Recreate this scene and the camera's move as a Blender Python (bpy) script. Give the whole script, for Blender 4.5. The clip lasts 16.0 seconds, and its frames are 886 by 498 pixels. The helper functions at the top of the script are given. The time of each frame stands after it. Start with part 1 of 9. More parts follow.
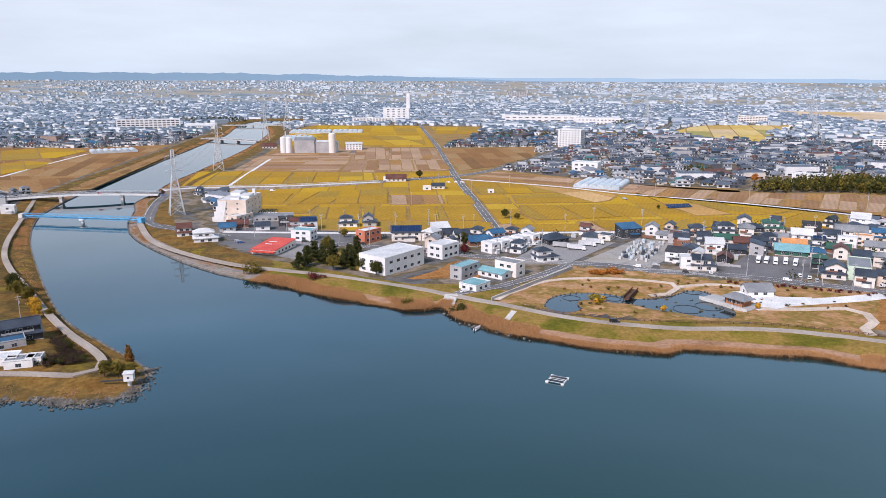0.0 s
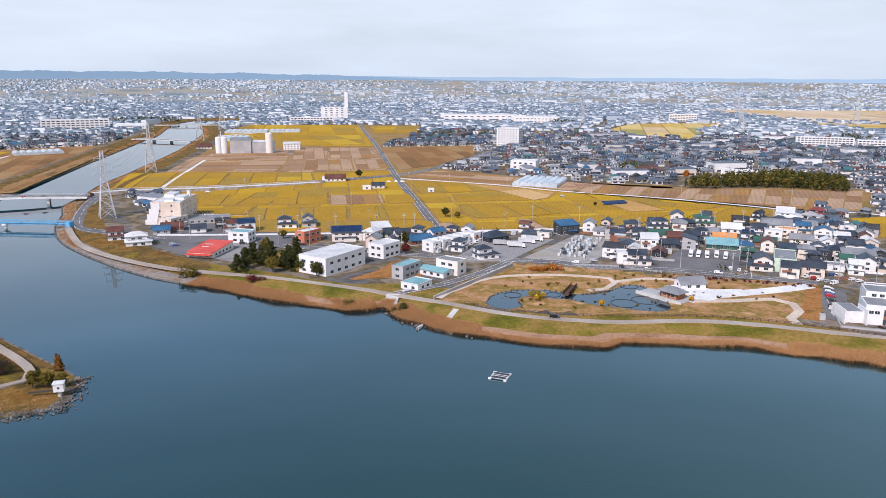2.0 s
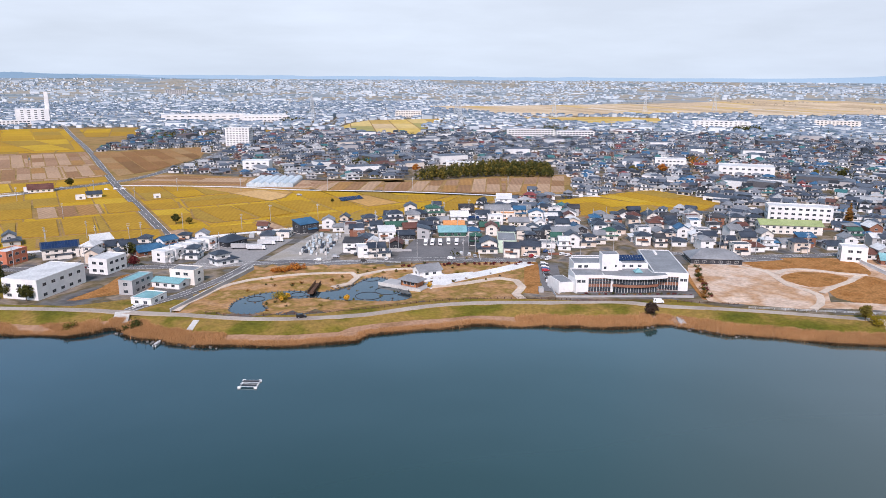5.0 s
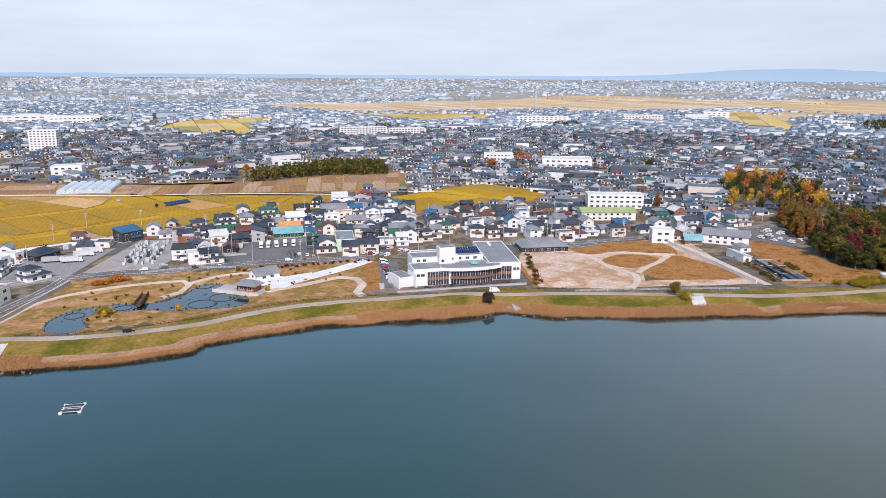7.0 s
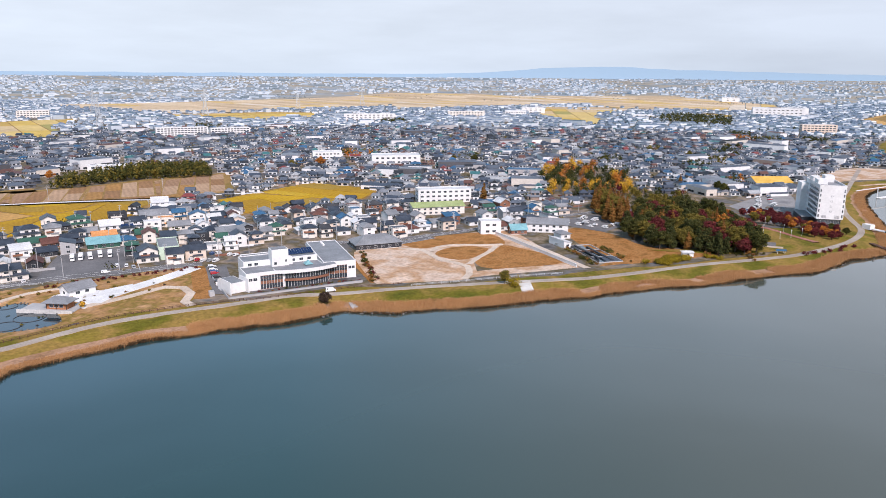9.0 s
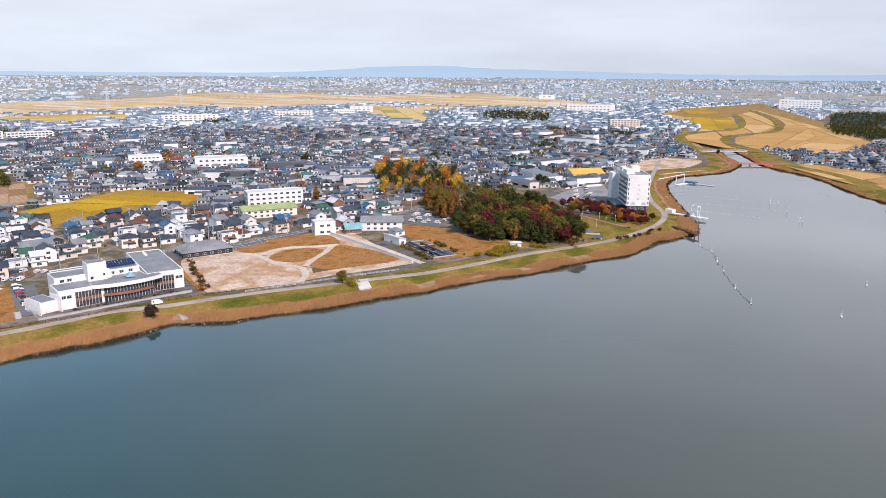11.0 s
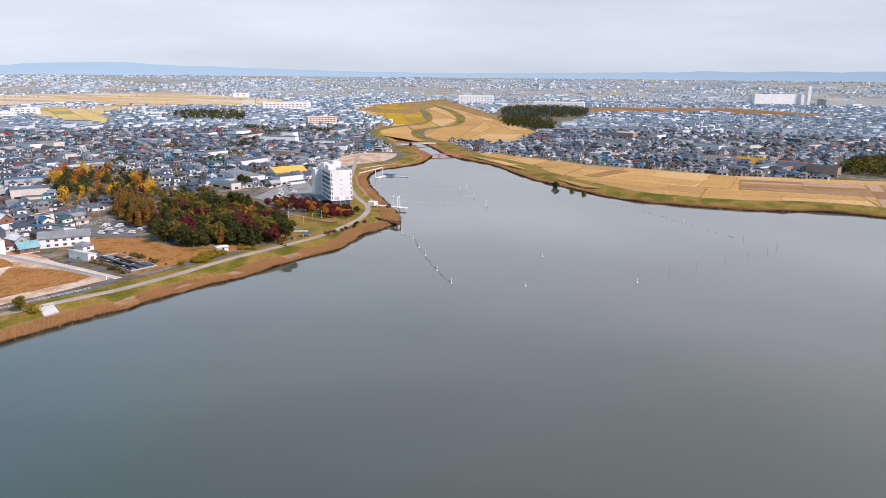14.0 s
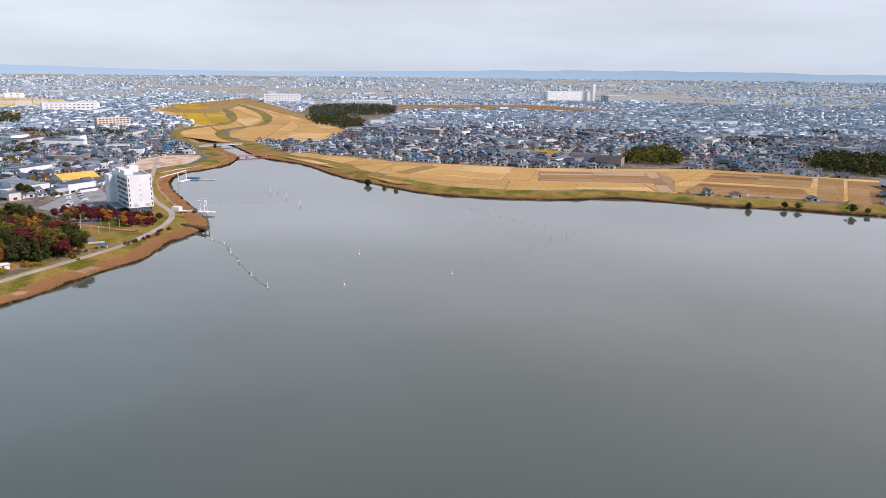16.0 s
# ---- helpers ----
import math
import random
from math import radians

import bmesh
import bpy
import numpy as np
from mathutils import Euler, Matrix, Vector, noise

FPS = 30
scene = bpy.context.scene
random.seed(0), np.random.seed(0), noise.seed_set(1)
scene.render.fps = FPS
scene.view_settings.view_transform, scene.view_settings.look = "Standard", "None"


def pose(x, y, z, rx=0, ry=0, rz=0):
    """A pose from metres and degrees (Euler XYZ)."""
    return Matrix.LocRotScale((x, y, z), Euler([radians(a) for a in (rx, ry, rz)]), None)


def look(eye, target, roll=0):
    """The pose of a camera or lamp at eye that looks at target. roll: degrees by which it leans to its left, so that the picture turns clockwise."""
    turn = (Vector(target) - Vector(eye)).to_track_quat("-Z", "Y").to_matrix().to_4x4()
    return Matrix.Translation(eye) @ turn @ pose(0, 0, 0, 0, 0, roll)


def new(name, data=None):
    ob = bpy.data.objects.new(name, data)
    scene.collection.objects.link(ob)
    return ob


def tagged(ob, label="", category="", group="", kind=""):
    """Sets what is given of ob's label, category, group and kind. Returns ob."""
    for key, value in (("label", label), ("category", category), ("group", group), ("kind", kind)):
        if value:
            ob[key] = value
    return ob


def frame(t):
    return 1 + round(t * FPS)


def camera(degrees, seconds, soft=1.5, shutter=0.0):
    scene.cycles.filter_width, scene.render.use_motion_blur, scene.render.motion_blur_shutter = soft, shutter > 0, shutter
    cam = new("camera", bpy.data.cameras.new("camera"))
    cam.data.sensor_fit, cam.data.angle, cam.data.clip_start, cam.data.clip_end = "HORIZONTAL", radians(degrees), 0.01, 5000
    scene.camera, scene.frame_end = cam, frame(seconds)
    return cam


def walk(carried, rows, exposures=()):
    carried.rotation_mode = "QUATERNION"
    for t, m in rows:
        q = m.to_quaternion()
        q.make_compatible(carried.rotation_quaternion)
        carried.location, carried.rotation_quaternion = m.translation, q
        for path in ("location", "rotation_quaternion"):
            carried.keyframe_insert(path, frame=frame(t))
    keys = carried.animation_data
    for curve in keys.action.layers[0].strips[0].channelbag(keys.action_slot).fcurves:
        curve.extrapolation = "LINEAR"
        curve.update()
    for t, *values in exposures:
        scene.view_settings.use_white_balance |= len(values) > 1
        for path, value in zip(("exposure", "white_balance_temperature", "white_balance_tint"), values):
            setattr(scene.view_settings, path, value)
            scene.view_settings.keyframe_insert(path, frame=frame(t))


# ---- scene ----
# ---------- camera: it hovers 100 m over the lake and turns ----------
cam = camera(62.6, 16.0, soft=0.45)
EYE = 100.0
PATH = [
    (0, 0.03, -13.27, 0.20),
    (0.5, -1.10, -13.28, 0.22),
    (1, -2.27, -13.31, 0.24),
    (1.5, -3.46, -13.32, 0.28),
    (2, -4.72, -13.32, 0.29),
    (2.5, -7.93, -13.33, 0.31),
    (3, -11.64, -13.32, 0.35),
    (3.5, -15.22, -13.33, 0.39),
    (4, -18.71, -13.33, 0.40),
    (6.5, -35.11, -13.43, 0.36),
    (7, -38.39, -13.45, 0.40),
    (7.5, -41.72, -13.48, 0.43),
    (8, -44.80, -13.51, 0.44),
    (8.5, -48.21, -13.53, 0.41),
    (9, -51.73, -13.54, 0.40),
    (11.5, -68.64, -13.53, 0.40),
    (12, -72.63, -13.53, 0.39),
    (12.5, -76.59, -13.53, 0.38),
    (13, -80.60, -13.51, 0.41),
    (13.5, -84.37, -13.53, 0.46),
    (14, -88.11, -13.54, 0.52),
    (14.5, -91.80, -13.55, 0.54),
    (15, -95.52, -13.54, 0.56),
    (15.5, -99.24, -13.54, 0.59),
    (16, -102.88, -13.53, 0.62),
]
walk(cam, [(t, pose(0, 0, EYE, 0, 0, yaw) @ pose(0, 0, 0, 90 + pitch, 0, 0) @ pose(0, 0, 0, 0, 0, roll)) for t, yaw, pitch, roll in PATH],
     [(0.0, -0.03, 6100, 21), (4.0, -0.02, 6100, 21), (7.5, 0.0, 6150, 20), (9.0, 0.02, 6200, 20), (12.0, 0.08, 6350, 21), (16.0, 0.05, 6350, 21)])

# ---------- world, sun ----------
SUN_UP, SUN_ROUND = 42.0, 215.0
world = bpy.data.worlds.new("overcast_sky")
scene.world = world
world.use_nodes = True
wn, wl = world.node_tree.nodes, world.node_tree.links
wn.clear()
w_out, w_bg = wn.new("ShaderNodeOutputWorld"), wn.new("ShaderNodeBackground")
w_sky = wn.new("ShaderNodeTexSky")
w_sky.sky_type, w_sky.sun_disc = "NISHITA", False
w_sky.sun_elevation, w_sky.sun_rotation = radians(SUN_UP), radians(SUN_ROUND)
w_sky.air_density, w_sky.dust_density = 1.0, 2.0
w_co, w_map = wn.new("ShaderNodeTexCoord"), wn.new("ShaderNodeMapping")
w_map.inputs["Scale"].default_value = (1.6, 1.6, 9.0)
w_noise = wn.new("ShaderNodeTexNoise")
w_noise.inputs["Scale"].default_value, w_noise.inputs["Detail"].default_value, w_noise.inputs["Roughness"].default_value = 1.5, 6.0, 0.55
w_split, w_up = wn.new("ShaderNodeSeparateXYZ"), wn.new("ShaderNodeMapRange")
w_up.inputs["From Min"].default_value, w_up.inputs["From Max"].default_value = 0.0, 0.6
w_ramp, w_warm = wn.new("ShaderNodeValToRGB"), wn.new("ShaderNodeValToRGB")
for ramp_, tones in ((w_ramp, ((0.0, (7.6, 8.8, 9.3)), (0.17, (8.15, 9.2, 9.55)), (0.32, (7.9, 9.5, 10.4)), (0.55, (5.2, 8.6, 11.6)), (1.0, (1.6, 3.2, 4.2)))), (w_warm, ((0.0, (6.4, 7.4, 8.0)), (0.17, (6.85, 7.7, 8.2)), (0.32, (9.7, 10.6, 11.2)), (0.5, (8.7, 9.5, 9.8)), (1.0, (3.3, 3.8, 3.9))))):
    while len(ramp_.color_ramp.elements) < len(tones):
        ramp_.color_ramp.elements.new(1.0)
    for e, (at, c) in zip(ramp_.color_ramp.elements, tones):
        e.position, e.color = at, (*c, 1)
    wl.new(w_up.outputs[0], ramp_.inputs["Fac"])
w_side, w_sun = wn.new("ShaderNodeVectorMath"), wn.new("ShaderNodeMapRange")
w_side.operation = "DOT_PRODUCT"
w_side.inputs[1].default_value = (0.78, -0.62, 0.0)
w_sun.inputs["From Min"].default_value, w_sun.inputs["From Max"].default_value = 0.0, 0.95
w_lit = wn.new("ShaderNodeMix")
w_lit.data_type = "RGBA"
w_streak, w_tone = wn.new("ShaderNodeMapRange"), wn.new("ShaderNodeVectorMath")
for key, value in (("From Min", 0.35), ("From Max", 0.65), ("To Min", 0.89), ("To Max", 1.05)):
    w_streak.inputs[key].default_value = value
w_tone.operation = "SCALE"
w_mix = wn.new("ShaderNodeMix")
w_mix.data_type = "RGBA"
w_mix.inputs["Factor"].default_value = 0.93
wl.new(w_co.outputs["Generated"], w_map.inputs["Vector"])
wl.new(w_map.outputs["Vector"], w_noise.inputs["Vector"])
wl.new(w_co.outputs["Generated"], w_split.inputs[0])
wl.new(w_split.outputs["Z"], w_up.inputs["Value"])
wl.new(w_co.outputs["Generated"], w_side.inputs[0])
wl.new(w_side.outputs["Value"], w_sun.inputs["Value"])
wl.new(w_sun.outputs[0], w_lit.inputs["Factor"])
wl.new(w_ramp.outputs["Color"], w_lit.inputs["A"])
wl.new(w_warm.outputs["Color"], w_lit.inputs["B"])
wl.new(w_noise.outputs["Fac"], w_streak.inputs["Value"])
wl.new(w_lit.outputs["Result"], w_tone.inputs[0])
wl.new(w_streak.outputs[0], w_tone.inputs["Scale"])
wl.new(w_sky.outputs["Color"], w_mix.inputs["A"])
wl.new(w_tone.outputs[0], w_mix.inputs["B"])
wl.new(w_mix.outputs["Result"], w_bg.inputs["Color"])
wl.new(w_bg.outputs["Background"], w_out.inputs["Surface"])
w_bg.inputs["Strength"].default_value = 0.1
sun = new("sun", bpy.data.lights.new("sun", "SUN"))
sun.data.energy, sun.data.angle, sun.data.color = 4.6, radians(10), (1.0, 0.89, 0.80)
sun.matrix_world = look((0, 0, 300), (300 * math.sin(radians(SUN_ROUND - 180)), 300 * math.cos(radians(SUN_ROUND - 180)), 300 - 300 * math.tan(radians(SUN_UP))))

# ---------- materials ----------
def node(nt, kind, **inputs):
    n = nt.nodes.new(kind)
    for key, value in inputs.items():
        n.inputs[key].default_value = value
    return n


def mat(name, colours, grain=1.0, broad=0.05, rough=0.8, bump=0.0, vary="", metal=0.0, stripes=None, spec=0.1, wear_=0.16, isle=0.0):
    """A procedural surface: colours mixed by grain and broad noise (per metre); vary: 'island' or 'object' picks a colour for each piece."""
    m = bpy.data.materials.new(name)
    m.use_nodes = True
    nt = m.node_tree
    nt.nodes.clear()
    out, bsdf, geo = node(nt, "ShaderNodeOutputMaterial"), node(nt, "ShaderNodeBsdfPrincipled"), node(nt, "ShaderNodeNewGeometry")
    nt.links.new(bsdf.outputs[0], out.inputs[0])
    bsdf.inputs["Roughness"].default_value, bsdf.inputs["Metallic"].default_value = rough, metal
    bsdf.inputs["Specular IOR Level"].default_value = spec
    fine, wide = node(nt, "ShaderNodeTexNoise", Scale=grain, Detail=5.0), node(nt, "ShaderNodeTexNoise", Scale=broad, Detail=4.0)
    for n in (fine, wide):
        nt.links.new(geo.outputs["Position"], n.inputs["Vector"])
    ramp = node(nt, "ShaderNodeValToRGB")
    if vary:
        if vary == "house":
            source = node(nt, "ShaderNodeAttribute")
            source.attribute_name = "tone"
            pick = source.outputs["Fac"]
        else:
            pick = geo.outputs["Random Per Island"] if vary == "island" else node(nt, "ShaderNodeObjectInfo").outputs["Random"]
        ramp.color_ramp.interpolation = "CONSTANT"
        total = sum(c[3] for c in colours)
        while len(ramp.color_ramp.elements) < len(colours):
            ramp.color_ramp.elements.new(1.0)
        at = 0.0
        for e, c in zip(ramp.color_ramp.elements, colours):
            e.position, e.color = at, (*c[:3], 1)
            at += c[3] / total
        nt.links.new(pick, ramp.inputs["Fac"])
        base = ramp.outputs["Color"]
    else:
        while len(ramp.color_ramp.elements) < len(colours):
            ramp.color_ramp.elements.new(1.0)
        for i, (e, c) in enumerate(zip(ramp.color_ramp.elements, colours)):
            e.position, e.color = 0.32 + 0.36 * i / max(1, len(colours) - 1), (*c[:3], 1)
        nt.links.new(wide.outputs["Fac"], ramp.inputs["Fac"])
        base = ramp.outputs["Color"]
    # wear: fine grain and broad stains darken and lighten a little
    wear = node(nt, "ShaderNodeMapRange", **{"From Min": 0.3, "From Max": 0.7, "To Min": 1.0 - wear_, "To Max": 1.0 + wear_ * 0.8})
    nt.links.new(fine.outputs["Fac"], wear.inputs["Value"])
    stain = node(nt, "ShaderNodeMapRange", **{"From Min": 0.3, "From Max": 0.7, "To Min": 1.0 - wear_ * 0.5, "To Max": 1.0 + wear_ * 0.4})
    nt.links.new(wide.outputs["Fac"], stain.inputs["Value"])
    mul = node(nt, "ShaderNodeMath")
    mul.operation = "MULTIPLY"
    nt.links.new(wear.outputs[0], mul.inputs[0])
    nt.links.new(stain.outputs[0], mul.inputs[1])
    last = mul.outputs[0]
    if stripes:
        angle, pitch, depth = stripes
        turn = node(nt, "ShaderNodeMapping")
        turn.inputs["Rotation"].default_value = (0, 0, radians(angle))
        wave = node(nt, "ShaderNodeTexWave", Scale=1.0 / pitch * 0.31, Distortion=1.2, Detail=2.0)
        nt.links.new(geo.outputs["Position"], turn.inputs["Vector"])
        nt.links.new(turn.outputs[0], wave.inputs["Vector"])
        rows = node(nt, "ShaderNodeMapRange", **{"To Min": 1.0 - depth, "To Max": 1.0 + depth * 0.5})
        nt.links.new(wave.outputs["Fac"], rows.inputs["Value"])
        again = node(nt, "ShaderNodeMath")
        again.operation = "MULTIPLY"
        nt.links.new(last, again.inputs[0])
        nt.links.new(rows.outputs[0], again.inputs[1])
        last = again.outputs[0]
    if isle:
        plot = node(nt, "ShaderNodeMapRange", **{"To Min": 1.0 - isle, "To Max": 1.0 + isle * 0.6})
        nt.links.new(geo.outputs["Random Per Island"], plot.inputs["Value"])
        part_ = node(nt, "ShaderNodeMath")
        part_.operation = "MULTIPLY"
        nt.links.new(last, part_.inputs[0])
        nt.links.new(plot.outputs[0], part_.inputs[1])
        last = part_.outputs[0]
    tint = node(nt, "ShaderNodeVectorMath")
    tint.operation = "SCALE"
    nt.links.new(base, tint.inputs[0])
    nt.links.new(last, tint.inputs["Scale"])
    nt.links.new(tint.outputs[0], bsdf.inputs["Base Color"])
    if bump:
        b = node(nt, "ShaderNodeBump", Strength=0.6, Distance=bump)
        nt.links.new(fine.outputs["Fac"], b.inputs["Height"])
        nt.links.new(b.outputs[0], bsdf.inputs["Normal"])
    return m


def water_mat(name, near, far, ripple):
    """Murky water: a dark body with a mirror surface; its colour runs from near (canal end) to far (south end)."""
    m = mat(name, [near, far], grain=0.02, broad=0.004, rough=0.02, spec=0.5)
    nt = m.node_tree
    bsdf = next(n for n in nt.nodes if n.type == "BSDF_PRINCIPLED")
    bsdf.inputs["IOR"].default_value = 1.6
    geo = next(n for n in nt.nodes if n.type == "NEW_GEOMETRY")
    ramp = next(n for n in nt.nodes if n.type == "VALTORGB")
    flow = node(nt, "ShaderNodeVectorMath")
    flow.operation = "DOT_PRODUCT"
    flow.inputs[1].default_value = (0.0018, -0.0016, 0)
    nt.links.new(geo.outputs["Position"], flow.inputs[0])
    body_mix = node(nt, "ShaderNodeMapRange", **{"From Min": -0.55, "From Max": 0.75})
    nt.links.new(flow.outputs["Value"], body_mix.inputs["Value"])
    nt.links.new(body_mix.outputs[0], ramp.inputs["Fac"])
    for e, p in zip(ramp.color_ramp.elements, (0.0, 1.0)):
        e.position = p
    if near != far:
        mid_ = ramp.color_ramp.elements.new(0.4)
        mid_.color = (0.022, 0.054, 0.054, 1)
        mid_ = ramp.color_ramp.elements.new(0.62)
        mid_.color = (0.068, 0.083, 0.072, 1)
    a, b = node(nt, "ShaderNodeTexNoise", Scale=0.55, Detail=4.0), node(nt, "ShaderNodeTexNoise", Scale=0.03, Detail=2.0)
    stretch = node(nt, "ShaderNodeMapping")
    stretch.inputs["Scale"].default_value = (1.0, 2.2, 1.0)
    nt.links.new(geo.outputs["Position"], stretch.inputs["Vector"])
    nt.links.new(stretch.outputs[0], a.inputs["Vector"])
    nt.links.new(geo.outputs["Position"], b.inputs["Vector"])
    mix = node(nt, "ShaderNodeMath")
    mix.operation = "MULTIPLY_ADD"
    nt.links.new(b.outputs["Fac"], mix.inputs[0])
    mix.inputs[1].default_value = 0.3
    nt.links.new(a.outputs["Fac"], mix.inputs[2])
    nt.links.new(ramp.outputs["Color"], bsdf.inputs["Base Color"])
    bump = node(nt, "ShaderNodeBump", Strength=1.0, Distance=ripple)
    nt.links.new(mix.outputs[0], bump.inputs["Height"])
    nt.links.new(bump.outputs[0], bsdf.inputs["Normal"])
    return m


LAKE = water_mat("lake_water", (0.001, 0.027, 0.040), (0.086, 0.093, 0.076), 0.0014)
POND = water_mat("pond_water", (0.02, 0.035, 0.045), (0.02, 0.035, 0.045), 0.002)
MUD = mat("lake_mud", [(0.05, 0.045, 0.035), (0.08, 0.07, 0.05)], 0.8, 0.05, 0.9)
REEDBED = mat("reed_litter", [(0.29, 0.165, 0.09), (0.40, 0.245, 0.16), (0.32, 0.19, 0.115)], 0.9, 0.07, 0.95, 0.1, wear_=0.24)
BANK = mat("bank_grass", [(0.10, 0.105, 0.013), (0.15, 0.13, 0.018), (0.27, 0.175, 0.05), (0.19, 0.145, 0.025), (0.115, 0.112, 0.014)], 0.7, 0.035, 0.95, 0.1, wear_=0.28)
DRYBANK = mat("dry_bank_grass", [(0.17, 0.085, 0.022), (0.22, 0.13, 0.035), (0.105, 0.07, 0.025), (0.18, 0.13, 0.02)], 0.6, 0.06, 0.95, 0.1, wear_=0.32)
TOWN = mat("town_ground", [(0.095, 0.095, 0.10), (0.16, 0.155, 0.155), (0.12, 0.095, 0.05), (0.25, 0.20, 0.155), (0.11, 0.11, 0.115)], 0.35, 0.05, 0.95, wear_=0.24)
# Ground seen far off: aerial haze is mixed into its blue-grey tones.
HAZYLAND = mat("far_land", [(0.19, 0.235, 0.27), (0.36, 0.315, 0.245), (0.27, 0.31, 0.345), (0.16, 0.20, 0.22)], 0.02, 0.004, 0.95)
# Pale, bluish walls and roofs: distance haze is put into their colours.
HAZYWALL = mat("far_walls", [(0.64, 0.68, 0.73, 34), (0.50, 0.55, 0.61, 36), (0.38, 0.44, 0.51, 30)], 0.9, 0.2, 0.85, vary="house", wear_=0.07)
HAZYROOF = mat("far_roofs", [(0.15, 0.20, 0.27, 46), (0.25, 0.31, 0.38, 28), (0.66, 0.70, 0.74, 11), (0.11, 0.16, 0.20, 15)], 1.2, 0.3, 0.7, vary="house")
# Farther out: flatter contrast, with still more haze in the colours.
HAZYCITYWALL = mat("city_walls", [(0.56, 0.61, 0.66, 40), (0.44, 0.50, 0.56, 60)], 0.9, 0.2, 0.85, vary="house", wear_=0.05)
HAZYCITYROOF = mat("city_roofs", [(0.23, 0.29, 0.36, 50), (0.31, 0.37, 0.44, 35), (0.58, 0.63, 0.67, 15)], 1.2, 0.3, 0.7, vary="house", wear_=0.08)
PARK = mat("park_dry_grass", [(0.47, 0.29, 0.16), (0.40, 0.225, 0.10), (0.21, 0.145, 0.035), (0.44, 0.26, 0.135)], 0.5, 0.09, 0.95, 0.06, wear_=0.28)
FIELD = {
    "yellow": mat("ripe_rice", [(0.47, 0.29, 0.018, 32), (0.43, 0.255, 0.02, 26), (0.38, 0.225, 0.026, 16), (0.34, 0.22, 0.04, 14), (0.49, 0.32, 0.03, 13)], 0.5, 0.03, 0.95, 0.0, vary="island", stripes=(20, 3.0, 0.06), wear_=0.17),
    "ochre": mat("cut_rice", [(0.54, 0.33, 0.125, 30), (0.48, 0.285, 0.10, 30), (0.42, 0.25, 0.10, 15), (0.57, 0.37, 0.17, 20)], 0.4, 0.02, 0.95, 0.05, vary="island", stripes=(-35, 4.0, 0.08), wear_=0.2),
    "stubble": mat("stubble", [(0.34, 0.21, 0.13, 30), (0.43, 0.29, 0.19, 30), (0.29, 0.165, 0.085, 18), (0.36, 0.20, 0.075, 12)], 0.5, 0.02, 0.95, 0.05, vary="island", stripes=(25, 4.0, 0.1), wear_=0.22),
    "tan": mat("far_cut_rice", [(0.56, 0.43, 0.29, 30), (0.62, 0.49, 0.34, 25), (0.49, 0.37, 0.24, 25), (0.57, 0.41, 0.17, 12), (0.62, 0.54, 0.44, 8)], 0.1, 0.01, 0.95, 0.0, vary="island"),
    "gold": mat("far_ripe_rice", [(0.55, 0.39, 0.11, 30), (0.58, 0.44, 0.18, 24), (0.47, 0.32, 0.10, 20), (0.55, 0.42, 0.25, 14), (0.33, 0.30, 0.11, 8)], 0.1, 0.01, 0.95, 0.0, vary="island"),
    "russet": mat("ploughed_stubble", [(0.26, 0.135, 0.055, 30), (0.31, 0.175, 0.075, 30), (0.21, 0.115, 0.05, 20), (0.33, 0.21, 0.10, 15)], 0.4, 0.02, 0.95, 0.05, vary="island", stripes=(-20, 3.5, 0.06), wear_=0.22),
}
REVET = mat("concrete_revetment", [(0.22, 0.20, 0.19), (0.30, 0.27, 0.25), (0.20, 0.16, 0.10)], 0.8, 0.12, 0.9, stripes=(40, 3.0, 0.12))
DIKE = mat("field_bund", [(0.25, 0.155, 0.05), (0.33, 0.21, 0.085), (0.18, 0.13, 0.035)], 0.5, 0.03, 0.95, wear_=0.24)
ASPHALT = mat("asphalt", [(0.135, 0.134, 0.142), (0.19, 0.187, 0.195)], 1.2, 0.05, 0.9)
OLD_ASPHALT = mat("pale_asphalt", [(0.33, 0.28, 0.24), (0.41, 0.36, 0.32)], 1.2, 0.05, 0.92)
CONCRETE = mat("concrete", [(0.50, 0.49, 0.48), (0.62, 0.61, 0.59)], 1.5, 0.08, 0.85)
PALE = mat("pale_paving", [(0.66, 0.66, 0.67), (0.76, 0.76, 0.76)], 1.5, 0.1, 0.8)
EARTH = mat("footpath_earth", [(0.54, 0.44, 0.36), (0.62, 0.53, 0.45)], 1.0, 0.1, 0.95)
SAND = mat("bare_sand", [(0.55, 0.41, 0.32), (0.62, 0.49, 0.40), (0.42, 0.255, 0.145), (0.58, 0.45, 0.36)], 0.6, 0.045, 0.95, wear_=0.22)
BROWN = mat("brown_turf", [(0.31, 0.135, 0.036), (0.38, 0.185, 0.065), (0.19, 0.09, 0.024)], 0.9, 0.12, 0.95, 0.08, wear_=0.34)
WORN = mat("worn_asphalt", [(0.22, 0.22, 0.23), (0.29, 0.285, 0.29), (0.25, 0.24, 0.235)], 0.9, 0.06, 0.9, wear_=0.2)
GRAVEL = mat("gravel_yard", [(0.27, 0.26, 0.255), (0.36, 0.345, 0.33), (0.31, 0.285, 0.25)], 1.5, 0.08, 0.95)
REDPAVE = mat("red_paving", [(0.33, 0.14, 0.11), (0.40, 0.19, 0.15)], 1.2, 0.1, 0.9)
LINE = mat("road_paint", [(0.75, 0.75, 0.74), (0.8, 0.8, 0.79)], 1.5, 0.2, 0.7)
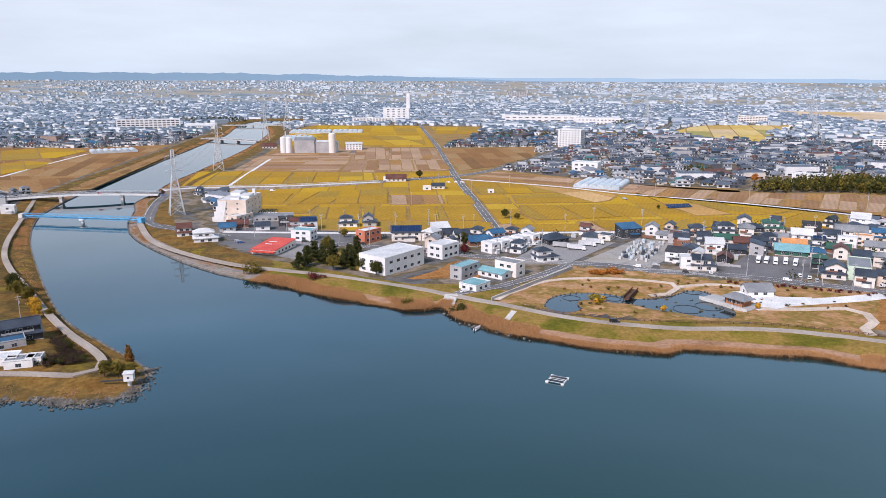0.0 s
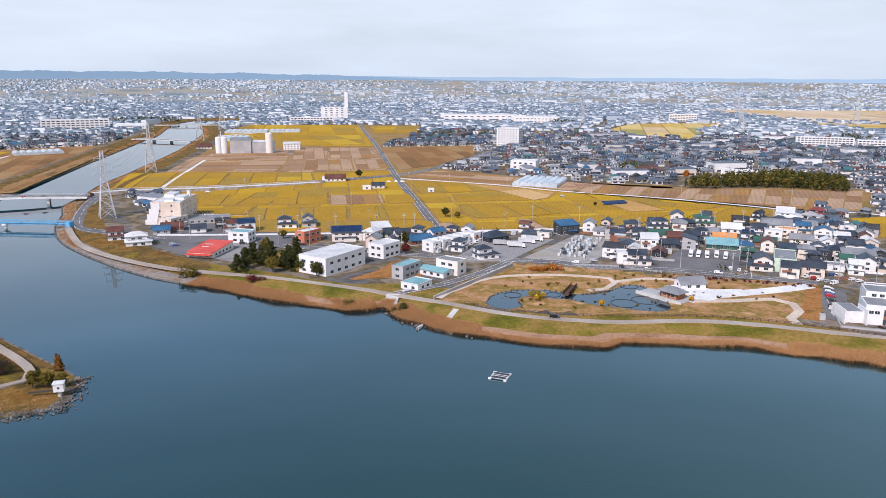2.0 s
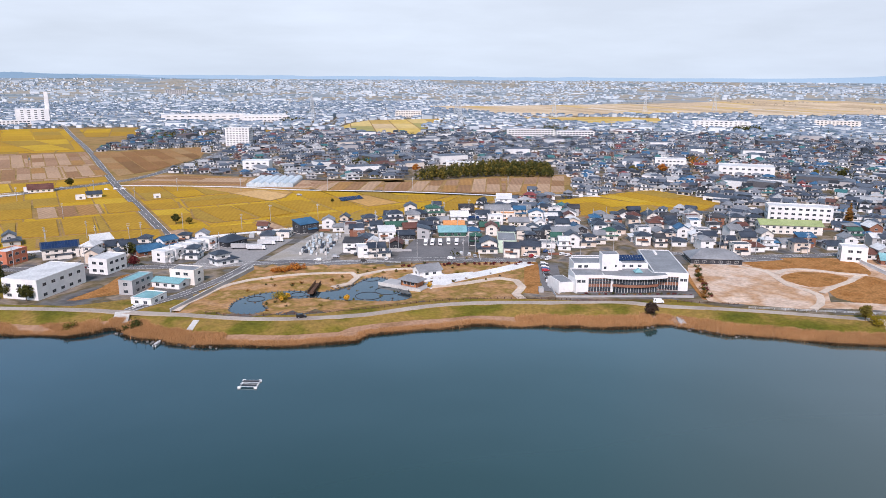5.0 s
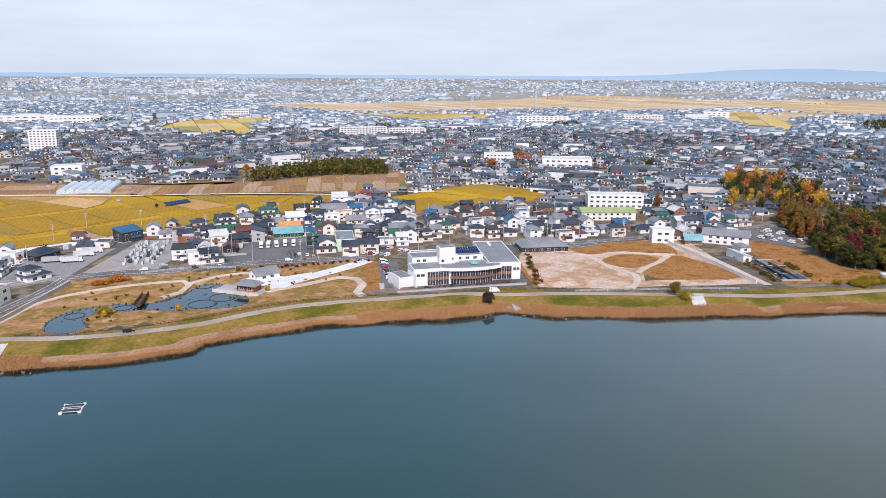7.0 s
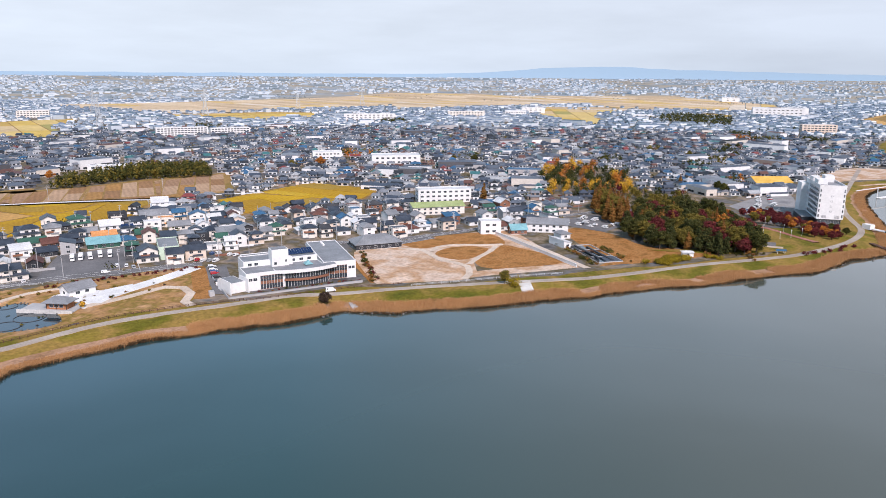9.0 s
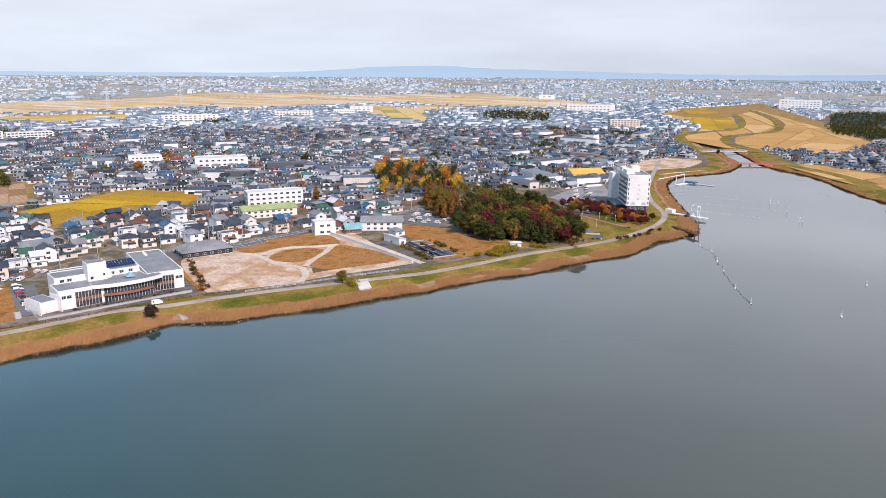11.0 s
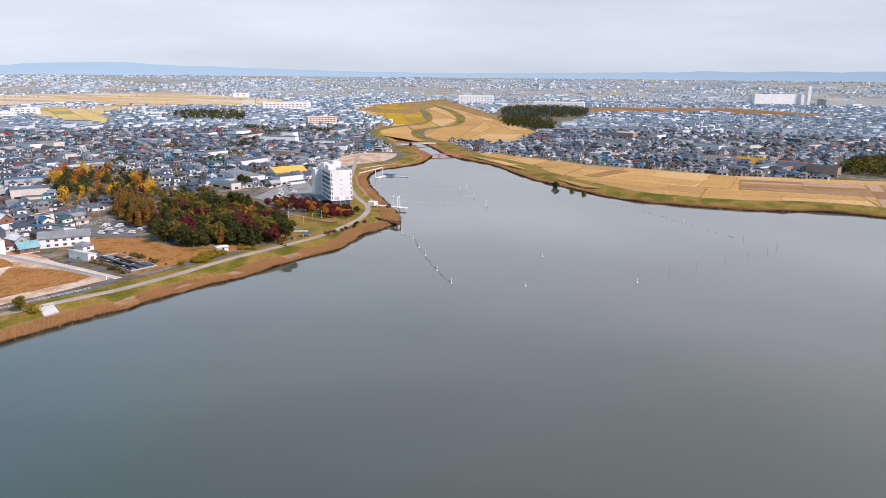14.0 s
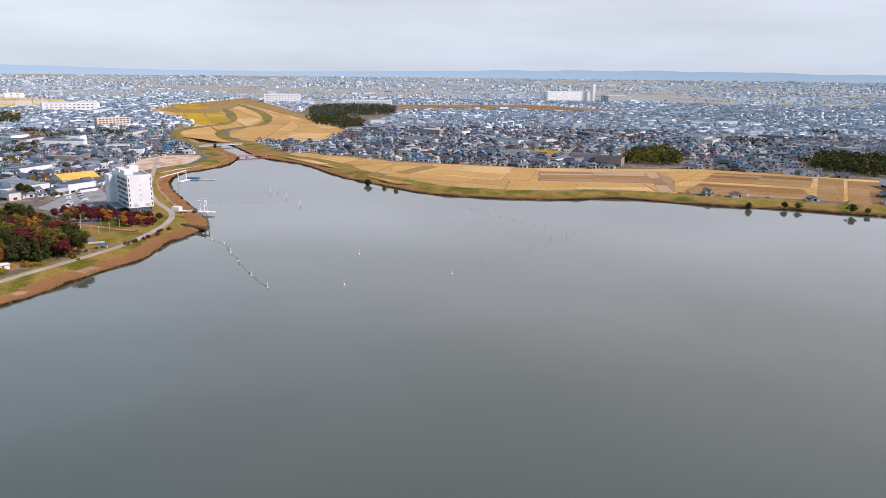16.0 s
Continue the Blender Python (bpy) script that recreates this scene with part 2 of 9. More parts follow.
STONE = mat("shore_stone", [(0.10, 0.094, 0.088), (0.22, 0.205, 0.19)], 1.8, 0.3, 0.9, 0.05, wear_=0.3)

ROOF = mat("roof_tiles", [(0.055, 0.07, 0.10, 28), (0.095, 0.115, 0.15, 28), (0.19, 0.205, 0.235, 22), (0.028, 0.032, 0.04, 9), (0.04, 0.115, 0.22, 6), (0.12, 0.06, 0.05, 6), (0.20, 0.05, 0.05, 1.5), (0.045, 0.15, 0.16, 3), (0.38, 0.39, 0.41, 10)], 1.2, 0.3, 0.5, vary="house", spec=0.4, wear_=0.22)
WALL = mat("house_render", [(0.70, 0.70, 0.71, 40), (0.60, 0.55, 0.50, 18), (0.42, 0.41, 0.42, 15), (0.33, 0.25, 0.21, 9), (0.77, 0.77, 0.78, 14), (0.11, 0.11, 0.12, 7)], 0.9, 0.2, 0.85, vary="house", wear_=0.12)
WINDOW = mat("window_glass", [(0.03, 0.04, 0.05), (0.06, 0.07, 0.085)], 0.4, 0.1, 0.12, spec=0.5)
FRAME = mat("window_frame", [(0.55, 0.55, 0.55), (0.65, 0.65, 0.65)], 2.0, 0.5, 0.5)
WHITE = mat("white_wall", [(0.70, 0.70, 0.705), (0.76, 0.76, 0.76)], 0.8, 0.12, 0.7, wear_=0.07)
BEIGE = mat("beige_wall", [(0.62, 0.51, 0.42), (0.70, 0.60, 0.52)], 0.8, 0.12, 0.8, wear_=0.07)
CREAM = mat("cream_wall", [(0.70, 0.65, 0.60), (0.76, 0.72, 0.67)], 0.8, 0.12, 0.8, wear_=0.07)
TERRACOTTA = mat("terracotta_wall", [(0.50, 0.17, 0.10), (0.56, 0.21, 0.13)], 0.8, 0.12, 0.8, wear_=0.07)
GREYWALL = mat("grey_wall", [(0.36, 0.36, 0.37), (0.44, 0.44, 0.45)], 0.8, 0.12, 0.8, wear_=0.07)
DARKWALL = mat("dark_wall", [(0.04, 0.042, 0.05), (0.07, 0.072, 0.08)], 0.8, 0.12, 0.6, wear_=0.07)
BRICK = mat("brown_wall", [(0.22, 0.10, 0.07), (0.28, 0.14, 0.09)], 0.8, 0.12, 0.8, wear_=0.07)
MINT = mat("pale_green_sheet", [(0.50, 0.62, 0.50), (0.56, 0.68, 0.55)], 0.8, 0.12, 0.5, wear_=0.07)
SLATE = mat("slate_roof", [(0.032, 0.042, 0.062), (0.058, 0.07, 0.095)], 1.5, 0.15, 0.45, stripes=(10, 0.5, 0.15), spec=0.35)
BLUEROOF = mat("blue_roof", [(0.035, 0.105, 0.20), (0.05, 0.135, 0.245)], 1.2, 0.15, 0.45)
TEALROOF = mat("turquoise_roof", [(0.17, 0.35, 0.39), (0.22, 0.42, 0.46)], 1.2, 0.15, 0.45)
GREENROOF = mat("green_roof", [(0.04, 0.10, 0.08), (0.05, 0.13, 0.10)], 1.2, 0.15, 0.5)
OLIVEROOF = mat("pale_green_roof", [(0.30, 0.36, 0.16), (0.35, 0.41, 0.2)], 1.2, 0.15, 0.5)
REDROOF = mat("red_roof", [(0.58, 0.07, 0.05), (0.66, 0.10, 0.07)], 1.2, 0.15, 0.45)
BROWNROOF = mat("brown_roof", [(0.11, 0.05, 0.045), (0.15, 0.075, 0.06)], 1.2, 0.15, 0.55)
ORANGEROOF = mat("orange_roof", [(0.58, 0.26, 0.10), (0.62, 0.30, 0.13)], 1.2, 0.15, 0.6)
GREYROOF = mat("grey_roof", [(0.19, 0.20, 0.22), (0.26, 0.27, 0.29)], 1.0, 0.1, 0.55, spec=0.3)
PALEROOF = mat("pale_roof", [(0.54, 0.55, 0.57), (0.64, 0.65, 0.66)], 1.0, 0.1, 0.5)
YELLOWROOF = mat("yellow_roof", [(0.62, 0.37, 0.07), (0.67, 0.43, 0.11)], 1.0, 0.1, 0.5)
SOLAR = mat("solar_cells", [(0.012, 0.028, 0.085), (0.02, 0.04, 0.11)], 1.2, 0.3, 0.15, spec=0.5)
STEEL = mat("galvanised_steel", [(0.55, 0.57, 0.59), (0.66, 0.68, 0.70)], 1.5, 0.3, 0.45, metal=0.4, spec=0.5)
BLUESTEEL = mat("blue_painted_steel", [(0.10, 0.36, 0.62), (0.14, 0.42, 0.68)], 1.5, 0.3, 0.45)
REDSTEEL = mat("red_painted_steel", [(0.50, 0.12, 0.10), (0.56, 0.2, 0.17)], 1.5, 0.3, 0.5)
WOOD = mat("dark_timber", [(0.09, 0.05, 0.035), (0.14, 0.08, 0.055)], 2.0, 0.4, 0.8)
CEDAR = mat("red_timber", [(0.36, 0.15, 0.07), (0.42, 0.19, 0.1)], 2.0, 0.4, 0.7)
BARK = mat("bark", [(0.10, 0.075, 0.055), (0.15, 0.115, 0.085)], 3.0, 0.4, 0.95, 0.03)
FILM = mat("greenhouse_film", [(0.42, 0.50, 0.56), (0.54, 0.61, 0.66)], 0.8, 0.1, 0.3, spec=0.5)
CAR = mat("car_paint", [(0.80, 0.80, 0.81, 40), (0.05, 0.05, 0.055, 20), (0.40, 0.41, 0.43, 22), (0.40, 0.04, 0.05, 6), (0.05, 0.10, 0.25, 6), (0.25, 0.2, 0.15, 6)], 2.0, 0.5, 0.25, vary="object", spec=0.5)
BLACKCAR = mat("black_car_paint", [(0.012, 0.012, 0.014), (0.02, 0.02, 0.022)], 2.0, 0.5, 0.2, spec=0.5)
TYRE = mat("tyre_rubber", [(0.02, 0.02, 0.02), (0.03, 0.03, 0.03)], 3.0, 0.5, 0.9)


def leaf(name, tones, spread=0.4):
    return mat(name, [(*c, 1) for c in tones], 0.8, 0.1, 0.8, vary="island", spec=0.06)


LEAF = {
    "green": leaf("green_leaves", [(0.052, 0.058, 0.017), (0.070, 0.071, 0.019), (0.040, 0.046, 0.016), (0.090, 0.082, 0.023)]),
    "pine": leaf("pine_needles", [(0.044, 0.054, 0.020), (0.058, 0.066, 0.022), (0.080, 0.076, 0.023), (0.035, 0.044, 0.018)]),
    "red": leaf("red_maple_leaves", [(0.105, 0.020, 0.026), (0.145, 0.028, 0.032), (0.07, 0.016, 0.02), (0.18, 0.05, 0.04)]),
    "orange": leaf("orange_leaves", [(0.42, 0.15, 0.03), (0.50, 0.22, 0.04), (0.33, 0.10, 0.025)]),
    "yellow": leaf("ginkgo_leaves", [(0.58, 0.32, 0.03), (0.64, 0.40, 0.05), (0.48, 0.25, 0.03)]),
    "russet": leaf("russet_needles", [(0.24, 0.105, 0.03), (0.29, 0.13, 0.036), (0.19, 0.09, 0.026), (0.17, 0.105, 0.03)]),
    "olive": leaf("olive_leaves", [(0.15, 0.12, 0.026), (0.19, 0.145, 0.03), (0.115, 0.095, 0.022)]),
    "hedge": leaf("yellow_hedge_leaves", [(0.24, 0.175, 0.015), (0.28, 0.20, 0.018), (0.19, 0.15, 0.015)]),
    "dark": leaf("dark_brown_leaves", [(0.055, 0.036, 0.03), (0.075, 0.048, 0.036), (0.04, 0.03, 0.024)]),
    # blue-grey leaves: haze over distant trees is put into the colour
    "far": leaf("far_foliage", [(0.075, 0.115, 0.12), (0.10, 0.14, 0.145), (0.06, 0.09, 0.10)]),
    # near-black reed tone: shade at the foot of the reeds as colour
    "wet": leaf("wet_reed_stems", [(0.05, 0.035, 0.02), (0.08, 0.05, 0.028), (0.035, 0.028, 0.018)]),
    "reed": leaf("dry_reeds", [(0.44, 0.235, 0.098), (0.49, 0.272, 0.125), (0.38, 0.195, 0.08), (0.53, 0.32, 0.165)]),
}


# ---------- mesh helpers ----------
class Build:
    """Collects faces with material slots and links them as one mesh object."""

    def __init__(self):
        self.v, self.f, self.m, self.mats = [], [], [], []

    def slot(self, material):
        if material not in self.mats:
            self.mats.append(material)
        return self.mats.index(material)

    def face(self, points, material):
        n = len(self.v)
        self.v += [tuple(p) for p in points]
        self.f.append(tuple(range(n, n + len(points))))
        self.m.append(self.slot(material))

    def solid(self, points, faces, material):
        n, s = len(self.v), self.slot(material)
        self.v += [tuple(p) for p in points]
        for f in faces:
            self.f.append(tuple(i + n for i in f))
            self.m.append(s)

    def box(self, x0, x1, y0, y1, z0, z1, material, m=None):
        p = [Vector(c) for c in ((x0, y0, z0), (x1, y0, z0), (x1, y1, z0), (x0, y1, z0), (x0, y0, z1), (x1, y0, z1), (x1, y1, z1), (x0, y1, z1))]
        if m:
            p = [m @ c for c in p]
        self.solid(p, BOX, material)

    def beam(self, a, b, thick, material):
        a, b = Vector(a), Vector(b)
        m = Matrix.Translation(a) @ (b - a).to_track_quat("Z", "Y").to_matrix().to_4x4()
        self.box(-thick / 2, thick / 2, -thick / 2, thick / 2, 0, (b - a).length, material, m)

    def tube(self, a, b, r0, r1, sides, material, cap=True):
        a, b = Vector(a), Vector(b)
        m = (b - a).to_track_quat("Z", "Y").to_matrix()
        ring = [Vector((math.cos(2 * math.pi * i / sides), math.sin(2 * math.pi * i / sides), 0)) for i in range(sides)]
        p = [a + m @ (c * r0) for c in ring] + [b + m @ (c * r1) for c in ring]
        f = [(i, (i + 1) % sides, sides + (i + 1) % sides, sides + i) for i in range(sides)]
        if cap:
            f += [tuple(range(sides, 2 * sides)), tuple(range(sides - 1, -1, -1))]
        self.solid(p, f, material)

    def gable(self, x0, x1, y0, y1, z, rise, eave, thick, roof, wall, axis="x"):
        """A pitched roof with thickness and overhang, ridge along axis, and its gable ends."""
        sw = (lambda a, b, c: (a, b, c)) if axis == "x" else (lambda a, b, c: (b, a, c))
        if axis != "x":
            x0, x1, y0, y1 = y0, y1, x0, x1
        ym = (y0 + y1) / 2
        k = rise / (ym - y0)
        X0, X1, Y0, Y1, zl = x0 - eave, x1 + eave, y0 - eave, y1 + eave, z - k * eave
        p = []
        for dz in (0.02, thick):
            p += [sw(X0, Y0, zl + dz), sw(X1, Y0, zl + dz), sw(X1, ym, z + rise + dz), sw(X0, ym, z + rise + dz), sw(X1, Y1, zl + dz), sw(X0, Y1, zl + dz)]
        self.solid(p, [(6, 7, 8, 9), (9, 8, 10, 11), (1, 0, 3, 2), (2, 3, 5, 4), (0, 1, 7, 6), (4, 5, 11, 10), (1, 2, 8, 7), (2, 4, 10, 8), (0, 6, 9, 3), (3, 9, 11, 5)], roof)
        for x in (x0, x1):
            self.face([sw(x, y0, z - 0.02), sw(x, y1, z - 0.02), sw(x, ym, z + rise)], wall)

    def hip(self, x0, x1, y0, y1, z, rise, eave, thick, roof):
        X0, X1, Y0, Y1 = x0 - eave, x1 + eave, y0 - eave, y1 + eave
        if X1 - X0 >= Y1 - Y0:
            h = (Y1 - Y0) / 2
            r = [(X0 + h * 0.95, (Y0 + Y1) / 2), (X1 - h * 0.95, (Y0 + Y1) / 2)]
            up = [(4, 5, 9, 8), (5, 6, 9), (6, 7, 8, 9), (7, 4, 8)]
        else:
            h = (X1 - X0) / 2
            r = [((X0 + X1) / 2, Y0 + h * 0.95), ((X0 + X1) / 2, Y1 - h * 0.95)]
            up = [(4, 5, 8), (5, 6, 9, 8), (6, 7, 9), (7, 4, 8, 9)]
        p = [(X0, Y0, z), (X1, Y0, z), (X1, Y1, z), (X0, Y1, z)]
        p += [(a, b, z + thick) for a, b, _ in p] + [(a, b, z + thick + rise) for a, b in r]
        self.solid(p, [(3, 2, 1, 0), (0, 1, 5, 4), (1, 2, 6, 5), (2, 3, 7, 6), (3, 0, 4, 7)] + up, roof)

    def mesh(self, name):
        me = bpy.data.meshes.new(name)
        me.from_pydata(self.v, [], self.f)
        for s in self.mats:
            me.materials.append(s)
        me.polygons.foreach_set("material_index", self.m)
        me.update()
        return me

    def link(self, name, parent=None, label=""):
        ob = new(name, self.mesh(name))
        ob.parent = parent
        return tagged(ob, label)


BOX = [(3, 2, 1, 0), (4, 5, 6, 7), (0, 1, 5, 4), (1, 2, 6, 5), (2, 3, 7, 6), (3, 0, 4, 7)]


def raw_mesh(name, verts, tris, index, mats):
    """A mesh from arrays of triangles, for stuff of very many pieces."""
    me = bpy.data.meshes.new(name)
    me.vertices.add(len(verts))
    me.vertices.foreach_set("co", np.asarray(verts, np.float32).ravel())
    me.loops.add(3 * len(tris))
    me.loops.foreach_set("vertex_index", np.asarray(tris, np.int32).ravel())
    me.polygons.add(len(tris))
    me.polygons.foreach_set("loop_start", np.arange(0, 3 * len(tris), 3, dtype=np.int32))
    me.polygons.foreach_set("loop_total", np.full(len(tris), 3, np.int32))
    for s in mats:
        me.materials.append(s)
    me.polygons.foreach_set("material_index", np.asarray(index, np.int32))
    me.update()
    me.validate()
    me.shade_flat()
    return me


def thing(name, x, y, z=2.0, turn=0.0, label="", category="", group=""):
    ob = new(name)
    ob.matrix_world = pose(x, y, z, 0, 0, turn)
    return tagged(ob, label, category, group)


def strip(name, parent, boxes, label="", m=None):
    b = Build()
    for x0, x1, y0, y1, z0, z1, s in boxes:
        b.box(x0, x1, y0, y1, z0, z1, s, m)
    return b.link(name, parent, label)


def each(name, parent, boxes, label="", m=None):
    for q in boxes:
        strip(name, parent, [q], label, m)


# ---------- shoreline ----------
north_shore = [(1054, 84), (977, 66), (920, 50), (880, 48), (823, 57), (773, 89), (748, 98), (696, 98), (640, 86), (545, 59), (507, 50), (483, 50), (450, 66), (436, 69), (411, 75), (388, 90), (352, 110), (324, 130), (295, 147), (275, 160), (250, 176), (236, 189), (220, 200), (212, 212), (209, 218), (203, 220), (182, 226), (161, 238), (133, 251), (109, 256), (90, 258), (83, 254), (67, 258), (47, 265), (30, 274), (24, 277), (11, 289), (4, 298), (1, 308), (-16, 304), (-24, 310), (-48, 322)]
canal_east = [(-72, 338), (-101, 355), (-124, 371), (-156, 402), (-193, 446), (-217, 490), (-235, 545), (-249, 581), (-252, 625), (-262, 693), (-266, 803), (-281, 1054), (-318, 1335), (-359, 1485), (-362, 1575), (-330, 1700)]
canal_west = [(-410, 1720), (-432, 1600), (-420, 1499), (-379, 1279), (-373, 1197), (-359, 1068), (-332, 801), (-318, 656), (-301, 549), (-285, 499), (-254, 437), (-206, 359), (-163, 296), (-130, 263), (-111, 246), (-103, 236), (-100, 222), (-106, 213), (-117, 210), (-139, 212)]
hidden_shore = [(-230, 205), (-320, 160), (-360, 0), (-300, -260), (-60, -470), (240, -560), (400, -500)]
south_shore = [(446, -439), (459, -417), (483, -387), (505, -343), (532, -308), (554, -274), (557, -220), (578, -163), (608, -122), (670, -86), (725, -59), (821, -30), (895, 16), (977, 40), (1054, 60)]
river_up = [(1127, 94), (1229, 112), (1310, 112), (1400, 79), (1457, 52), (1630, 43), (1901, 64), (2205, 112), (2440, 152)]
river_back = [(2440, 170), (2205, 132), (1901, 84), (1630, 63), (1457, 72), (1400, 99), (1310, 132), (1229, 132), (1127, 112)]
pond_a = [(45, 308), (49, 320), (57, 327), (68, 329), (78, 327), (85, 322), (92, 320), (106, 325), (116, 333), (124, 332), (126, 320), (127, 303), (122, 293), (111, 294), (101, 300), (91, 305), (84, 312), (76, 314), (72, 318), (64, 318), (60, 312), (61, 305), (57, 301), (50, 301)]


park_bounds = [(22, 314), (36, 338), (52, 362), (70, 378), (86, 371), (105, 364), (130, 355), (152, 345), (180, 336), (206, 326), (190, 285), (165, 272), (130, 284), (98, 286), (70, 292), (45, 303)]


def spline(points, step, closed=True):
    p, out = [Vector(q) for q in points], []
    n = len(p)
    for i in range(n if closed else n - 1):
        a, b, c, d = (p[(i + k) % n] if closed else p[min(max(i + k, 0), n - 1)] for k in (-1, 0, 1, 2))
        steps = max(1, round((c - b).length / step))
        for j in range(steps):
            t = j / steps
            out.append(0.5 * (2 * b + (c - a) * t + (2 * a - 5 * b + 4 * c - d) * t * t + (3 * b - a - 3 * c + d) * t ** 3))
    if not closed:
        out.append(p[-1])
    return np.array([(q.x, q.y) for q in out])


shore = spline(north_shore + canal_east + canal_west + hidden_shore + south_shore + river_up + river_back, 6.0)
jag = np.array([noise.noise((x * 0.11, y * 0.11, 0)) for x, y in shore])
normal = np.roll(shore, -1, 0) - np.roll(shore, 1, 0)
normal = np.stack([normal[:, 1], -normal[:, 0]], 1) / np.linalg.norm(normal, axis=1)[:, None]
jag = np.where((shore[:, 0] < -88) & (shore[:, 1] > 236), jag * 0.12, jag)
shore = shore + normal * (jag * 2.2)[:, None]
pond = spline(pond_a, 2.5)


def inside(poly, x, y):
    x, y = np.atleast_1d(np.asarray(x, float)), np.atleast_1d(np.asarray(y, float))
    a = np.asarray(poly, float)
    b = np.roll(a, -1, 0)
    keep = a[:, 1] != b[:, 1]
    a, b = a[keep], b[keep]
    k = (b[:, 0] - a[:, 0]) / (b[:, 1] - a[:, 1])
    odd = np.zeros(x.shape, bool)
    for i in range(0, len(x), 2000):
        X, Y = x[i:i + 2000, None], y[i:i + 2000, None]
        odd[i:i + 2000] = (((a[:, 1] > Y) != (b[:, 1] > Y)) & (X < k * (Y - a[:, 1]) + a[:, 0])).sum(1) % 2 == 1
    return odd


def line_distance(line, x, y, closed):
    x, y = np.atleast_1d(np.asarray(x, float)), np.atleast_1d(np.asarray(y, float))
    a = np.asarray(line, float)
    b = np.roll(a, -1, 0)
    if not closed:
        a, b = a[:-1], b[:-1]
    d = b - a
    dd = np.maximum((d * d).sum(1), 1e-9)
    best = np.empty(x.shape)
    for i in range(0, len(x), 2000):
        X, Y = x[i:i + 2000, None] - a[:, 0], y[i:i + 2000, None] - a[:, 1]
        s = np.clip((X * d[:, 0] + Y * d[:, 1]) / dd, 0, 1)
        best[i:i + 2000] = ((X - s * d[:, 0]) ** 2 + (Y - s * d[:, 1]) ** 2).min(1)
    return np.sqrt(best)


def shore_distance(x, y):
    """Metres inland from the water's edge; negative on the lake."""
    d = line_distance(shore, x, y, True)
    return np.where(inside(shore, x, y), -d, d)


def pond_distance(x, y):
    d = line_distance(pond, x, y, True)
    return np.where(inside(pond, x, y), -d, d)


def rise(x, y):
    """The land climbs gently far out."""
    r = np.hypot(x, y)
    return np.where(r > 2800, 70.0 * (np.clip(r - 2800, 0, None) / 2050) ** 1.3, 0.0)


def ground_z(x, y, d=None):
    x, y = np.atleast_1d(np.asarray(x, float)), np.atleast_1d(np.asarray(y, float))
    d = shore_distance(x, y) if d is None else d
    z = np.interp(d, [-12, -1, 0, 4, 10, 17, 22, 30, 42], [-2.5, -0.5, 0.02, 0.55, 0.9, 2.2, 2.6, 2.5, 2.0])
    near = (np.hypot(x - 90, y - 313) < 90)
    if near.any():
        p = pond_distance(x[near], y[near])
        z[near] = np.minimum(z[near], np.interp(p, [-3, 0, 5, 9], [0.6, 1.35, 1.9, 3.0]))
    return z + rise(x, y)


# ---------- ground: one sheet to the horizon ----------
pts = [shore]
outward = -1 if inside(shore, *(shore[5] + normal[5] * 3))[0] else 1
for off, step in ((-10, 3), (-3, 2), (4, 1), (10, 1), (17, 1), (22, 2), (30, 2), (42, 3)):
    q = (shore + normal * (outward * off))[::step]
    d = shore_distance(q[:, 0], q[:, 1])
    pts.append(q[np.abs(d - off) < 0.25 * abs(off) + 0.3])
pts.append(pond)
pn = np.roll(pond, -1, 0) - np.roll(pond, 1, 0)
pn = np.stack([pn[:, 1], -pn[:, 0]], 1) / np.linalg.norm(pn, axis=1)[:, None]
for off in (-3, 5, 9):
    for q in (pond + pn * off, pond - pn * off):
        pts.append(q[np.abs(pond_distance(q[:, 0], q[:, 1]) - off) < 0.5])
rng = np.random.default_rng(7)
for r0 in (60, 140, 230, 330, 430, 540, 660, 800, 950, 1120, 1300, 1500, 1750, 2000, 2300, 2600, 2900, 3100, 3300, 3550, 3800, 4050, 4300, 4550, 4750, 4900):
    k = 72
    a = np.arange(k) * 2 * math.pi / k + rng.random(k) * 0.05
    q = np.stack([np.cos(a), np.sin(a)], 1) * r0
    d = shore_distance(q[:, 0], q[:, 1])
    pts.append(q[(np.abs(d) > 46) & (np.hypot(q[:, 0] - 90, q[:, 1] - 313) > 70)])
q = np.stack(np.meshgrid(np.arange(20, 215, 6.0), np.arange(265, 385, 6.0)), -1).reshape(-1, 2) + rng.normal(0, 0.8, (660, 2))
pts.append(q[(shore_distance(q[:, 0], q[:, 1]) > 33) & (np.abs(pond_distance(q[:, 0], q[:, 1]) - 3) > 8.5)])
flat = np.concatenate(pts)
from mathutils.geometry import delaunay_2d_cdt
edges = [(i, (i + 1) % len(shore)) for i in range(len(shore))]
pond_at = next(i for i in range(len(flat)) if flat[i, 0] == pond[0, 0] and flat[i, 1] == pond[0, 1])
edges += [(pond_at + i, pond_at + (i + 1) % len(pond)) for i in range(len(pond))]
gv, _, gf, *_ = delaunay_2d_cdt([Vector(p) for p in flat], edges, [], 0, 0.05)
gx = np.array([(p.x, p.y) for p in gv])
gd = shore_distance(gx[:, 0], gx[:, 1])
gz = ground_z(gx[:, 0], gx[:, 1], gd)
mid = np.array([gx[list(f)].mean(0) for f in gf])
md = shore_distance(mid[:, 0], mid[:, 1])
canal = (mid[:, 1] > 470) & (mid[:, 0] < -150)
south = (mid[:, 0] > 400) & (mid[:, 1] < 40)
west = (mid[:, 0] < -90) & (mid[:, 1] < 470)
idx = np.full(len(gf), 4)
